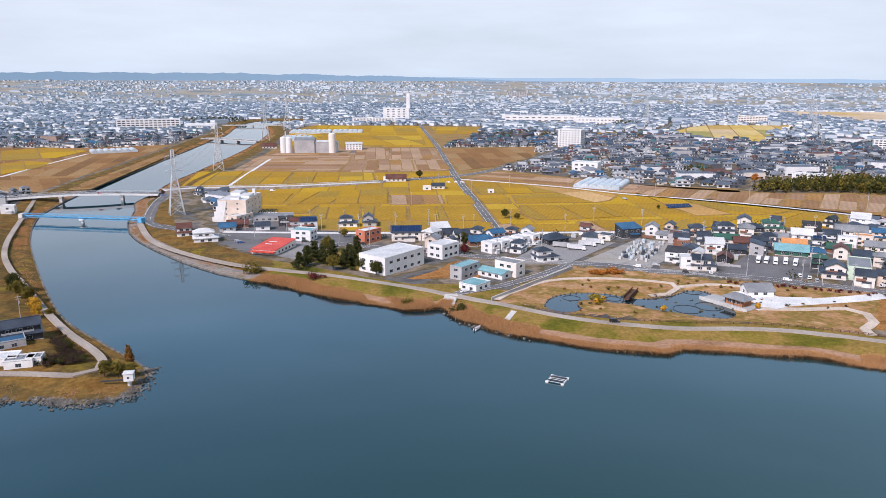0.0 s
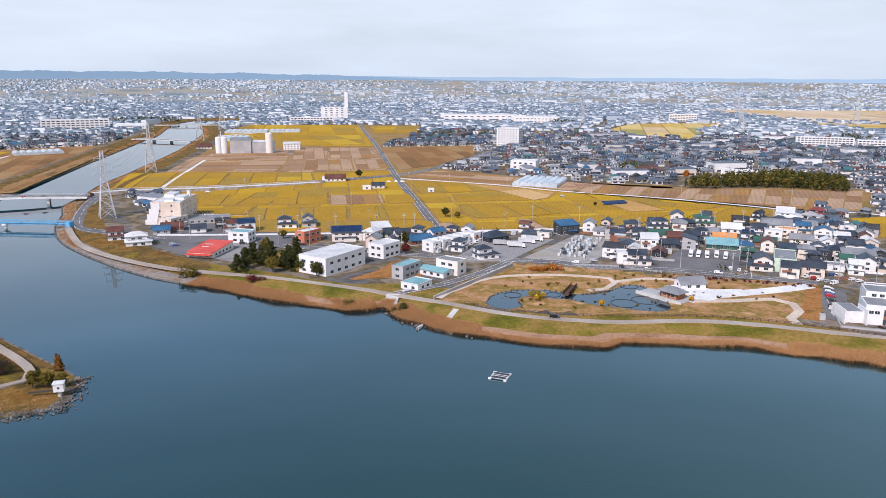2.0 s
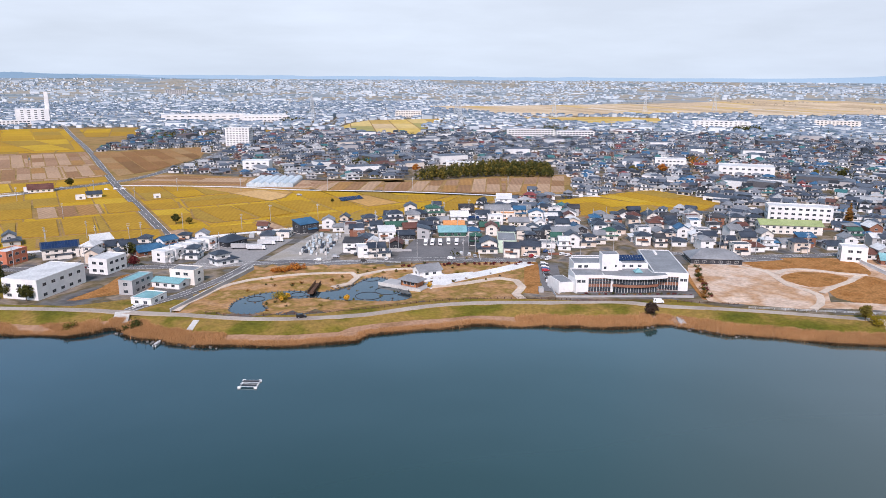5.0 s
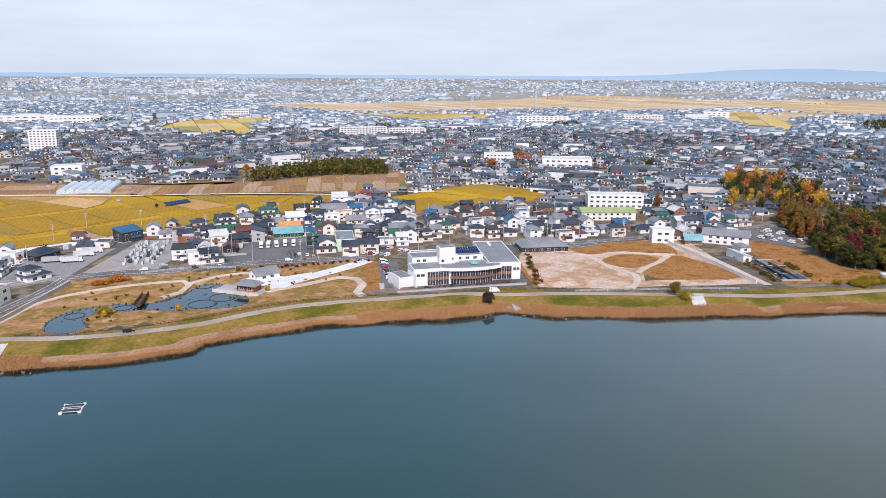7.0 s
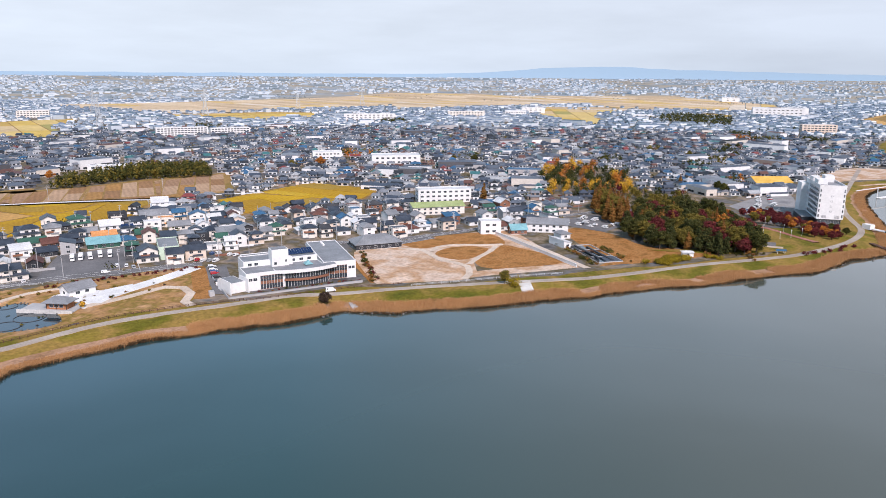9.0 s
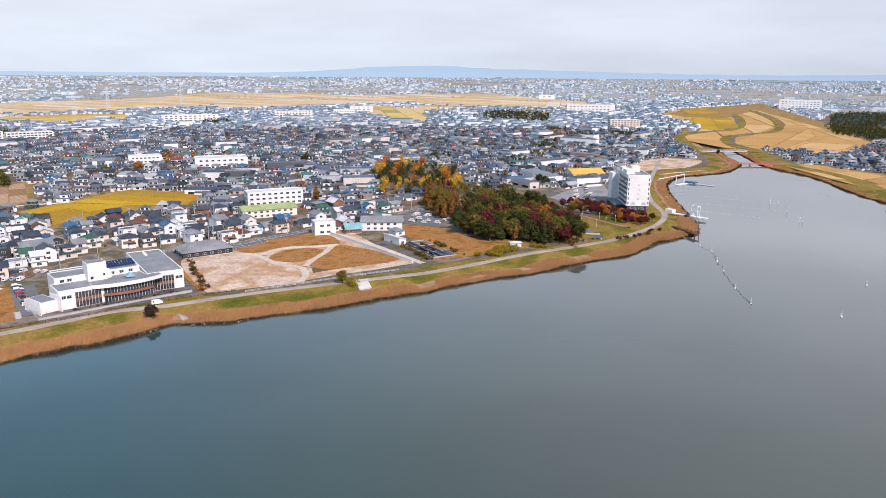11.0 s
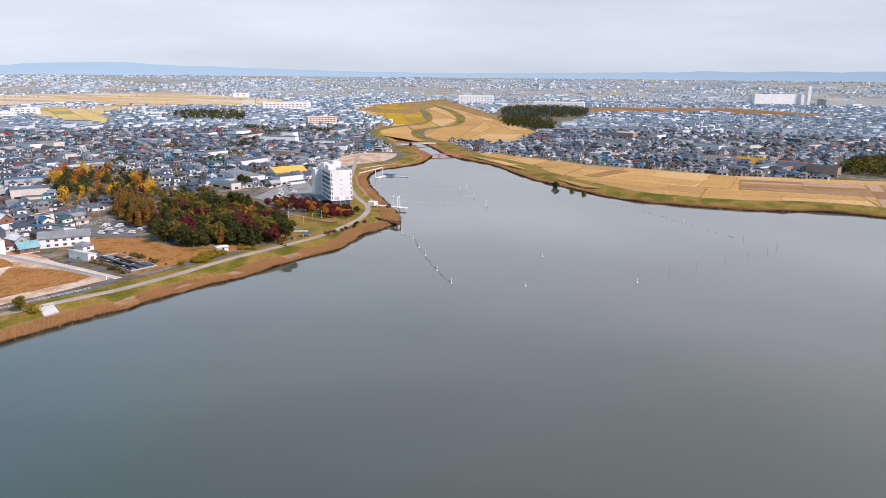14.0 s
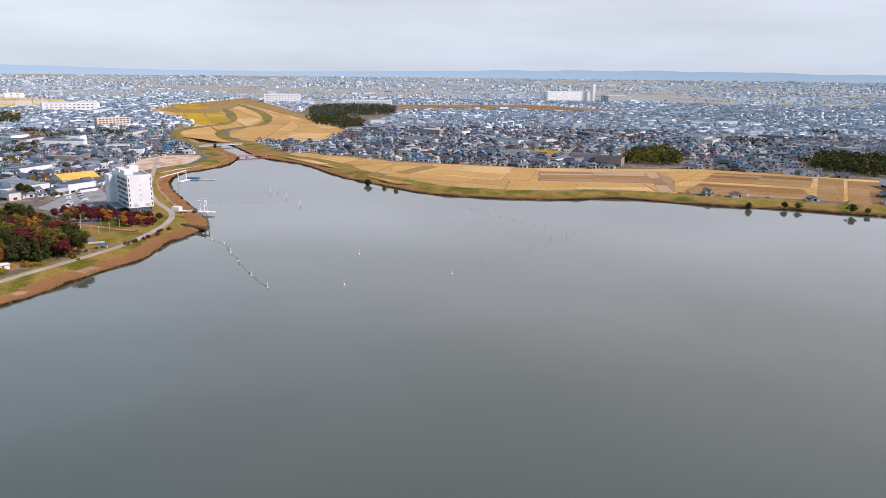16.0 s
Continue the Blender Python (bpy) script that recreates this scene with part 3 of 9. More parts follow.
# past 2300 m the ground takes the haze-tinted material
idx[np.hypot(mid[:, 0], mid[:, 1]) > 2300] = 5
idx[md < np.where(south, 36, 30)] = 2
idx[(md < 30) & (canal | west)] = 3
idx[md < np.where(south, 4, 10)] = 1
idx[(md < 10) & (canal | west)] = 3
idx[inside(park_bounds, mid[:, 0], mid[:, 1]) & (md > 24)] = 6
idx[inside(pond, mid[:, 0], mid[:, 1])] = 0
idx[(mid[:, 0] < -92) & (mid[:, 1] > 355) & (mid[:, 1] < 640) & (mid[:, 0] > -160 - 0.7 * (mid[:, 1] - 365)) & (md < 12)] = 7
idx[md < 0] = 0
ground_mesh = bpy.data.meshes.new("ground")
ground_mesh.from_pydata([(x, y, z) for (x, y), z in zip(gx, gz)], [], [tuple(f) for f in gf])
for s in (MUD, REEDBED, BANK, DRYBANK, TOWN, HAZYLAND, PARK, REVET):
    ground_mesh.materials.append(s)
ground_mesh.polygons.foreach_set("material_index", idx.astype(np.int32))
ground_mesh.update()
ground = tagged(new("ground", ground_mesh), "flat town and farm land with grassy lake banks", "ground", kind="structure")

b = Build()
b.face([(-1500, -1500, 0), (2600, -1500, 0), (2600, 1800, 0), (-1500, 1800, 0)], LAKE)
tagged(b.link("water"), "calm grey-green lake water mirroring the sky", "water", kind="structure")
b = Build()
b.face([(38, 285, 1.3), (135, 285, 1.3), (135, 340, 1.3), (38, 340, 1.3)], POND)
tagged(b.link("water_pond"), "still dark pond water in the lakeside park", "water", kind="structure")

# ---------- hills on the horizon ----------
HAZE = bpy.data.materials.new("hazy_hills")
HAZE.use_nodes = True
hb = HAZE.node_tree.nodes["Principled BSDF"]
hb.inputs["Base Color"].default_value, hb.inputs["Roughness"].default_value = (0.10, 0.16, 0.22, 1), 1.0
# The hills emit blue-grey light to stand in for haze.
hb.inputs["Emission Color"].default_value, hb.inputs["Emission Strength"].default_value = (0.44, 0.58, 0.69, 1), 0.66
hv, hf = [], []
for i in range(361):
    a = radians(i - 180)
    az = i - 180.0
    x, y = math.sin(a) * 4925, math.cos(a) * 4925
    low = 96 + 7 * noise.noise((az * 0.35, 3, 0)) + 3 * noise.noise((az * 1.3, 5, 0))
    hills = 22 * math.exp(-((az + 22) / 17) ** 2) + 44 * math.exp(-((az - 62) / 6.5) ** 2) + 26 * math.exp(-((az - 72) / 9) ** 2) + 34 * math.exp(-((az - 117) / 22) ** 2)
    hv += [(x, y, -10), (x, y, low + hills * (1 + 0.18 * noise.noise((az * 0.6, 9, 0))))]
    if i:
        hf.append((2 * i - 2, 2 * i, 2 * i + 1, 2 * i - 1))
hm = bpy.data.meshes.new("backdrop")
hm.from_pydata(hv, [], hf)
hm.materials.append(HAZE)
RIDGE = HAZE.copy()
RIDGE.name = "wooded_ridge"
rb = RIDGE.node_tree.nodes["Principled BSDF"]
# A dimmer, bluer glow puts less haze over the ridge.
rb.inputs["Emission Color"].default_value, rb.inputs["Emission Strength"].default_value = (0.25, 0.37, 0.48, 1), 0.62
rv, rf = [], []
for i in range(420):
    az = -50 + 0.2 * i
    run_out = 1 / (1 + math.exp((az - 2) / 4))
    top = 66 + run_out * (46 + 7 * noise.noise((az * 0.35, 3, 0)) + 6 * noise.noise((az * 1.3, 5, 0)) + 5 * noise.noise((az * 4.3, 7, 0)) + 10 * math.exp(-((az + 22) / 12) ** 2))
    rv += [(math.sin(radians(az)) * 4900, math.cos(radians(az)) * 4900, -10), (math.sin(radians(az)) * 4900, math.cos(radians(az)) * 4900, top)]
    if i:
        rf.append((2 * i - 2, 2 * i, 2 * i + 1, 2 * i - 1))
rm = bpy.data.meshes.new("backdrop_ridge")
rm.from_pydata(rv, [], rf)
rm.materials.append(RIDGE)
tagged(new("backdrop_ridge", rm), "dark wooded ridge low on the far horizon, its haze painted as glow", "hills", kind="structure")
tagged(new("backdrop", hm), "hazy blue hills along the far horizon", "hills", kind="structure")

# ---------- fields, roads, lots ----------
CLOSED, STRIPS, LAYER = [], [], [0]


def layer():
    """A few millimetres more for each sheet, so that no two lie in one plane."""
    LAYER[0] += 1
    return 0.004 * (LAYER[0] % 40)


def sheet(name, poly, material, lift, thick=0.3, grow=0.0):
    """A flat slab on the land, following its rise."""
    c = np.mean(np.array(poly, float), 0)
    p = [tuple(np.array(q) + (np.array(q) - c) / max(1e-6, np.linalg.norm(np.array(q) - c)) * grow) for q in poly]
    area = sum(a[0] * q[1] - q[0] * a[1] for a, q in zip(p, p[1:] + p[:1]))
    if area < 0:
        p.reverse()
    z = ground_z([q[0] for q in p], [q[1] for q in p]).tolist()
    if max(np.hypot(*q) for q in p) < 2800:
        z = [max(2.0, min(z))] * len(p)
    n, top = len(p), lift + layer()
    b = Build()
    b.solid([(x, y, q + top) for (x, y), q in zip(p, z)] + [(x, y, q + top - thick) for (x, y), q in zip(p, z)],
            [tuple(range(n))] + [(i, i + n, (i + 1) % n + n, (i + 1) % n) for i in range(n)], material)
    return b.link(name)


def cut(p, axis, at, keep):
    """The part of a polygon on one side of a line across an axis."""
    out = []
    for a, b in zip(p, p[1:] + p[:1]):
        da, db = (a[axis] - at) * keep, (b[axis] - at) * keep
        if da >= 0:
            out.append(a)
        if da * db < 0:
            f = da / (da - db)
            out.append((a[0] + (b[0] - a[0]) * f, a[1] + (b[1] - a[1]) * f))
    return out


def parcels(poly, wide, long, gap):
    """A farm field in plots along its first side, with bunds left between them."""
    p = [tuple(map(float, q)) for q in poly]
    if sum(a[0] * q[1] - q[0] * a[1] for a, q in zip(p, p[1:] + p[:1])) < 0:
        p.reverse()
    ends = max(zip(p, p[1:] + p[:1]), key=lambda e: math.dist(*e))
    a = math.atan2(ends[1][1] - ends[0][1], ends[1][0] - ends[0][0])
    c, s = math.cos(a), math.sin(a)
    q = [(x * c + y * s, -x * s + y * c) for x, y in p]
    out = []
    y = min(v for _, v in q)
    while y < max(v for _, v in q):
        row = cut(cut(q, 1, y + gap, 1), 1, y + wide - gap, -1)
        y += wide
        if len(row) < 3:
            continue
        x = min(u for u, _ in row)
        n = max(1, round((max(u for u, _ in row) - x) / long))
        step = (max(u for u, _ in row) - x) / n
        for i in range(n):
            r = cut(cut(row, 0, x + i * step + gap * 0.6, 1), 0, x + (i + 1) * step - gap * 0.6, -1)
            if len(r) > 2:
                out.append([(u * c - v * s, u * s + v * c) for u, v in r])
    return out


def field(kind, poly, low=None):
    """A field of plots; low: the height of one that only fills the farmland round the others."""
    CLOSED.append(poly)
    b, far_ = Build(), np.hypot(*np.mean(np.array(poly, float), 0)) > 1000
    wide, long = {"yellow": (24, 42), "ochre": (34, 70), "stubble": (13, 44), "russet": (16, 60), "tan": (26, 120), "gold": (24, 80)}[kind]
    up, rising = low or (0.45 if kind == "yellow" else 0.2) + layer(), np.hypot(*np.max(np.abs(poly), 0)) > 2800
    for p in parcels(poly, wide * (1.8 if far_ else 1), long * (2 if far_ else 1), 1.1 if far_ else 0.6):
        n = len(p)
        tops = [q + up + 0.8 for q in ground_z([q[0] for q in p], [q[1] for q in p])] if rising else [2.0 + up] * n
        b.solid([(x, y, q) for (x, y), q in zip(p, tops)] + [(x, y, q - 0.3) for (x, y), q in zip(p, tops)], [tuple(range(n))] + [(i, i + n, (i + 1) % n + n, (i + 1) % n) for i in range(n)], FIELD[kind])
    ob = b.link("field")
    tagged(ob, {"yellow": "ripe golden-yellow rice field with pale wheel tracks", "ochre": "harvested ochre rice field with stubble rows", "stubble": "pale tan stubble field with mown rows", "russet": "russet-brown harvested field with old stubble", "tan": "pale tan harvested rice plain", "gold": "dull golden rice plain seen from far"}[kind], "field", "farm fields", "structure")
    if rising or low:
        return
    rim = sheet("field_bund", poly, DIKE, 0.12, 0.3, 2.2)
    tagged(rim, "low earth bund round a field", "bund", "field bunds", "structure")


ROADS = {"road": (ASPHALT, "grey asphalt road between houses and fields"), "lane": (PALE, "narrow pale concrete farm lane"), "lakeside_road": (OLD_ASPHALT, "narrow pale asphalt road on the lake dike"),
         "path": (EARTH, "light gravel footpath winding through the park"), "red_path": (REDPAVE, "red-paved park path below the maples"), "promenade": (PALE, "broad white paved promenade beside the pond")}


def road(kind, points, width, lift=0.14):
    line = spline(points, 8.0, False)
    STRIPS.append((line[::2] if len(line) > 6 else line, width / 2))
    t = np.gradient(line, axis=0)
    n = np.stack([-t[:, 1], t[:, 0]], 1) / np.linalg.norm(t, axis=1)[:, None]
    z = np.maximum(ground_z(line[:, 0], line[:, 1]), 2.0 if kind != "lakeside_road" else 2.3) + lift + (0.06 if kind in ("lane", "path") else 0) + layer()
    b = Build()
    p = []
    for (x, y), (u, v), q in zip(line, n, z):
        for s, dz in ((-1, -0.6), (-1, 0), (1, 0), (1, -0.6)):
            p.append((x + s * u * width / 2, y + s * v * width / 2, q + dz))
    k = len(line)
    b.solid(p, [(4 * i + j, 4 * i + 4 + j, 4 * i + 5 + j, 4 * i + 1 + j) for i in range(k - 1) for j in range(3)], ROADS[kind][0])
    ob = tagged(b.link(kind), ROADS[kind][1], "road" if "road" in kind or kind == "lane" else "path", kind="structure")
    if kind == "road":
        b = Build()
        for s in (-1, 0, 1):
            o = s * (width / 2 - 0.5)
            for i in range(k - 1):
                if s == 0 and i % 2:
                    continue
                q = [(line[j] + n[j] * (o + e)) for j, e in ((i, -0.12), (i, 0.12), (i + 1, 0.12), (i + 1, -0.12))]
                b.face([(q[0][0], q[0][1], z[i] + 0.012), (q[3][0], q[3][1], z[i + 1] + 0.012), (q[2][0], q[2][1], z[i + 1] + 0.012), (q[1][0], q[1][1], z[i] + 0.012)], LINE)
        b.link("road_marking", ob, "worn white painted lines")
    return ob


LOTS = {"asphalt": (ASPHALT, "dark asphalt parking yard"), "pale": (WORN, "worn grey asphalt parking lot"), "gravel": (GRAVEL, "grey gravel storage yard"), "sand": (SAND, "bare pale sandy ground"),
        "brown": (BROWN, "brown dry turf"), "park": (PARK, "straw-coloured dry park grass"), "concrete": (CONCRETE, "pale concrete yard"), "grass": (BANK, "short green-brown grass"), "plaza": (PALE, "white paved plaza beside the pond pavilion")}


def lot(kind, poly, lift=0.07):
    CLOSED.append(poly)
    return tagged(sheet("lot", spline(poly, 6.0).tolist() if kind in ("brown", "sand", "park") else poly, LOTS[kind][0], lift), LOTS[kind][1], "lot", kind="structure")


def openland(poly, farm=False):
    CLOSED.append(poly)
    if farm:
        tagged(sheet("farmland", poly, DIKE, 0.02 - layer()), "tan farm ground with grassy bunds between the fields", "farmland", kind="structure")


openland([(-238, 641), (-234, 889), (-295, 1257), (-270, 1529), (75, 1513), (63, 1274), (-8, 1043), (148, 1066), (52, 796), (133, 725), (174, 687), (367, 605), (309, 506), (157, 477), (112, 464), (34, 457), (-35, 461), (-83, 468), (-159, 523), (-160, 630)], True)
openland([(-403, 609), (-664, 1018), (-494, 1024), (-383, 1091), (-349, 931), (-314, 643)], True)
openland([(182, 683), (267, 659), (262, 633), (368, 639), (440, 619), (368, 516), (305, 528), (158, 593)], True)
openland([(333, 489), (382, 497), (446, 506), (457, 429), (409, 405), (309, 424)], True)
openland([(898, -2), (945, -6), (868, -96), (823, -129), (742, -270), (706, -452), (598, -578), (480, -466), (511, -428), (562, -335), (590, -190), (630, -150), (655, -104), (706, -84), (770, -62), (808, -42)], True)
openland([(1208, 162), (1400, 150), (1588, 160), (1711, 230), (1927, 303), (2300, 300), (2901, 96), (1785, -69), (1238, -126), (1070, -56), (1084, 78), (1205, 128), (1499, 178)], True)
for kind, poly in (("yellow", [(-225, 628), (-194, 636), (-98, 666), (-47, 694), (8, 728), (20, 604), (29, 466), (-35, 465), (-83, 472), (-150, 523), (-160, 600)]),
                   ("yellow", [(-240, 645), (-254, 768), (-70, 764), (6, 782), (7, 748), (-50, 716), (-100, 688)]),
                   ("stubble", [(-238, 780), (-230, 960), (-215, 1058), (-12, 1043), (4, 788), (-70, 768)]),
                   ("yellow", [(-225, 1065), (-290, 1257), (-265, 1525), (-46, 1515), (-30, 1260), (-14, 1055)]),
                   ("yellow", [(20, 704), (62, 684), (111, 656), (155, 620), (213, 588), (285, 537), (303, 512), (157, 483), (112, 470), (41, 472)]),
                   ("stubble", [(25, 724), (62, 702), (155, 638), (253, 580), (317, 529), (366, 522), (425, 615), (262, 630), (182, 680), (130, 722), (55, 775)]),
                   ("yellow", [(334, 490), (382, 497), (446, 505), (456, 430), (409, 407), (311, 426)]),
                   ("ochre", [(898, -2), (945, -6), (868, -96), (823, -129), (742, -270), (706, -452), (598, -578), (480, -466), (511, -428), (562, -335), (590, -190), (630, -150), (655, -104), (706, -84), (770, -62), (808, -42)]),
                   ("russet", [(-400, 615), (-655, 1012), (-494, 1020), (-385, 1085), (-352, 931), (-318, 650)]),
                   ("ochre", [(1212, 158), (1400, 146), (1586, 156), (1711, 226), (1927, 300), (2300, 296), (2700, 96), (1785, -65), (1238, -122), (1074, -54), (1088, 76)])):
    field(kind, poly, 0.13)
field("yellow", [(-524, 861), (-590, 973), (-556, 1022), (-476, 977), (-474, 893)])
field("yellow", [(-449, 735), (-504, 827), (-494, 856), (-453, 845), (-443, 797)])
field("russet", [(-411, 728), (-465, 962), (-418, 1011), (-371, 1029), (-349, 931), (-340, 747), (-386, 724)])
field("russet", [(-378, 615), (-425, 694), (-380, 712), (-336, 725), (-327, 660), (-350, 616)])
field("yellow", [(-239, 658), (-256, 759), (-211, 769), (-199, 666)])
field("yellow", [(-196, 670), (-204, 769), (-159, 766), (-152, 679)])
field("yellow", [(-148, 679), (-157, 766), (-75, 759), (-68, 708)])
field("stubble", [(-213, 871), (-113, 874), (-113, 782), (-205, 779)])
field("stubble", [(-109, 874), (-39, 883), (-32, 789), (-110, 782)])
field("stubble", [(-35, 883), (-2, 884), (7, 800), (-28, 789)])
field("stubble", [(-122, 1030), (-78, 1032), (-67, 894), (-109, 887)])
field("stubble", [(-74, 1032), (-18, 1034), (-4, 903), (-64, 894)])
field("stubble", [(-233, 882), (-218, 957), (-118, 925), (-115, 886)])
field("russet", [(-5, 1018), (142, 1057), (110, 920), (54, 817), (17, 781)])
field("yellow", [(-259, 1512), (-61, 1523), (-40, 1269), (-218, 1261)])
field("yellow", [(-216, 1249), (-39, 1257), (-27, 1087), (-160, 1072)])
field("yellow", [(-24, 1473), (73, 1478), (64, 1300), (-13, 1296)])
field("yellow", [(-147, 566), (-153, 621), (-130, 621), (-127, 567)])
field("yellow", [(-125, 567), (-125, 628), (-83, 635), (-90, 570)])
field("yellow", [(-87, 570), (-90, 632), (-50, 653), (-44, 571)])
field("stubble", [(-45, 614), (-3, 615), (0, 572), (-41, 566)])
field("yellow", [(2, 612), (22, 615), (26, 573), (4, 570)])
field("yellow", [(-149, 556), (-99, 557), (-100, 528), (-147, 527)])
field("yellow", [(-97, 552), (-64, 555), (-59, 507), (-93, 506)])
field("yellow", [(-62, 555), (-29, 559), (-25, 499), (-53, 503)])
field("yellow", [(-27, 559), (-7, 559), (-5, 502), (-23, 502)])
field("yellow", [(-5, 559), (23, 560), (28, 503), (-2, 502)])
field("yellow", [(-36, 495), (31, 496), (32, 470), (-35, 470)])
field("yellow", [(24, 698), (74, 681), (98, 633), (58, 623), (32, 619)])
field("yellow", [(29, 598), (54, 601), (53, 573), (33, 573)])
field("yellow", [(59, 613), (98, 623), (119, 580), (59, 574)])
field("ochre", [(75, 677), (110, 653), (148, 618), (136, 592), (122, 580), (101, 630)])
field("yellow", [(60, 563), (88, 566), (98, 510), (66, 505), (58, 527)])
field("yellow", [(90, 566), (122, 570), (130, 519), (101, 510)])
field("yellow", [(124, 570), (146, 573), (155, 520), (133, 517)])
field("yellow", [(48, 489), (91, 496), (97, 467), (51, 466)])
field("stubble", [(37, 487), (46, 491), (49, 465), (39, 463)])
field("stubble", [(94, 500), (101, 500), (108, 466), (98, 465)])
field("stubble", [(21, 718), (61, 754), (130, 717), (117, 674), (63, 699)])
field("yellow", [(104, 502), (158, 511), (153, 479), (113, 469), (107, 477)])
field("yellow", [(132, 467), (175, 510), (221, 522), (267, 537), (286, 531), (285, 511), (249, 471), (219, 494), (165, 467)])
field("yellow", [(203, 577), (265, 546), (245, 531), (214, 529)])
field("yellow", [(271, 538), (331, 509), (324, 500), (281, 510)])
field("ochre", [(175, 575), (200, 574), (213, 530), (185, 525)])
field("stubble", [(171, 636), (200, 658), (243, 646), (216, 599), (175, 614)])
field("stubble", [(243, 638), (301, 630), (265, 571), (223, 590)])
field("stubble", [(303, 629), (359, 625), (315, 547), (267, 567)])
field("stubble", [(362, 616), (428, 614), (366, 523), (319, 543)])
field("yellow", [(334, 489), (373, 485), (390, 441), (378, 419), (312, 427), (325, 460)])
field("yellow", [(378, 490), (442, 501), (454, 430), (413, 408), (392, 435)])
field("ochre", [(898, -1), (926, -34), (850, -95), (805, -66), (808, -42)])
field("ochre", [(771, -64), (808, -123), (797, -126), (726, -93), (736, -83)])
field("russet", [(731, -118), (777, -155), (766, -168), (717, -127)])
field("ochre", [(706, -86), (719, -138), (675, -189), (629, -152), (654, -105)])
field("ochre", [(728, -141), (756, -205), (723, -239), (669, -206), (678, -193)])
field("ochre", [(636, -128), (671, -189), (649, -211), (592, -186)])
field("ochre", [(664, -209), (750, -249), (728, -267), (653, -233)])
field("stubble", [(714, -266), (690, -370), (618, -343), (651, -243)])
field("ochre", [(652, -214), (616, -331), (565, -318), (591, -188)])
field("stubble", [(690, -373), (688, -388), (625, -367), (568, -336), (567, -321), (618, -344)])
field("ochre", [(687, -392), (682, -430), (618, -367)])
field("russet", [(561, -339), (611, -389), (562, -459), (509, -428)])
field("russet", [(624, -398), (679, -448), (626, -521), (573, -474)])
field("russet", [(625, -528), (610, -544), (498, -447), (509, -431)])
field("russet", [(603, -543), (584, -569), (476, -467), (490, -445)])
field("ochre", [(1159, 77), (1615, 23), (1717, -28), (1377, -42), (1131, -1)])
field("yellow", [(1866, 231), (1864, 126), (1544, 83), (1448, 132), (1550, 182)])
field("yellow", [(2302, 302), (2620, 106), (2127, 132), (2031, 239)])
field("ochre", [(1150, -11), (1361, -57), (1228, -109), (1125, -59)])
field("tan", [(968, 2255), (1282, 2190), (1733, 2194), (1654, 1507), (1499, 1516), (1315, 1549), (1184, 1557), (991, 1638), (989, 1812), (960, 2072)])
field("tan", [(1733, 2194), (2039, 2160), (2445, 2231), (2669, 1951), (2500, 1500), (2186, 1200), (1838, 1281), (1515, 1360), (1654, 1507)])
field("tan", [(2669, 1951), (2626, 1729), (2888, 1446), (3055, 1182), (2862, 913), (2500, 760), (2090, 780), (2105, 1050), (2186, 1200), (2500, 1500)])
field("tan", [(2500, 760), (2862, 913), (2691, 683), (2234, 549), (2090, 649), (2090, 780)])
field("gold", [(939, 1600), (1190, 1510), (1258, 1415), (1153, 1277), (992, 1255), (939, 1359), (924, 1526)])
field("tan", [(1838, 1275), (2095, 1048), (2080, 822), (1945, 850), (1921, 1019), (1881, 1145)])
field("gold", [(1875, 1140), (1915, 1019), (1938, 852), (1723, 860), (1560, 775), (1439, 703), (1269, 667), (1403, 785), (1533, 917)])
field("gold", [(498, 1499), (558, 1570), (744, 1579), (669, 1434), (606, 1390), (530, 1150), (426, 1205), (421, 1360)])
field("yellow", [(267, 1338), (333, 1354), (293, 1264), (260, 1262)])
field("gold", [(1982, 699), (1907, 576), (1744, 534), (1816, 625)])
field("russet", [(2330, -373), (2335, -529), (2345, -832), (1970, -974), (1850, -850), (1973, -701), (1974, -447), (1945, -311)])
field("yellow", [(930, -337), (909, -374), (846, -342), (835, -308)])
road("road", [(-381, 575), (-352, 586)], 10)
road("road", [(-249, 625), (-240, 631), (-194, 646), (-98, 676), (-47, 704), (12, 739), (52, 787), (116, 907), (174, 1050)], 10)
road("road", [(-64, 1749), (-35, 1363), (-10, 1078), (12, 739), (24, 604), (35, 470), (35, 418)], 7)
road("lane", [(-142, 461), (-82, 459), (-24, 460), (35, 461), (79, 463), (116, 466), (155, 472), (184, 491)], 4)
road("lane", [(17, 714), (62, 692), (111, 664), (155, 628), (213, 596), (253, 570), (285, 545), (317, 519), (349, 513), (386, 487)], 3)
road("road", [(-84, 434), (-28, 415), (-2, 407), (18, 398), (63, 385), (95, 378), (108, 368), (148, 358), (181, 343), (209, 330), (212, 328)], 8)
road("road", [(4, 323), (23, 334), (51, 360), (69, 383)], 6)
road("lakeside_road", [(-207, 487), (-178, 434), (-145, 400), (-109, 375), (-83, 365), (-52, 352), (-17, 334), (4, 322), (22, 310), (33, 302), (51, 290), (70, 282), (94, 277), (123, 276), (146, 271), (181, 256), (203, 247), (219, 234), (236, 221), (230, 226), (252, 210), (273, 193), (297, 173), (316, 158), (345, 141), (377, 124), (405, 106), (429, 92), (460, 81), (486, 74), (513, 72), (539, 75), (564, 84), (601, 96), (671, 110), (726, 116), (893, 134)], 4)
road("path", [(24, 313), (30, 324), (38, 333), (46, 343), (61, 351), (84, 352), (102, 348), (112, 344), (112, 335), (105, 326), (95, 323)], 3)
road("path", [(112, 337), (131, 342), (146, 338)], 3)
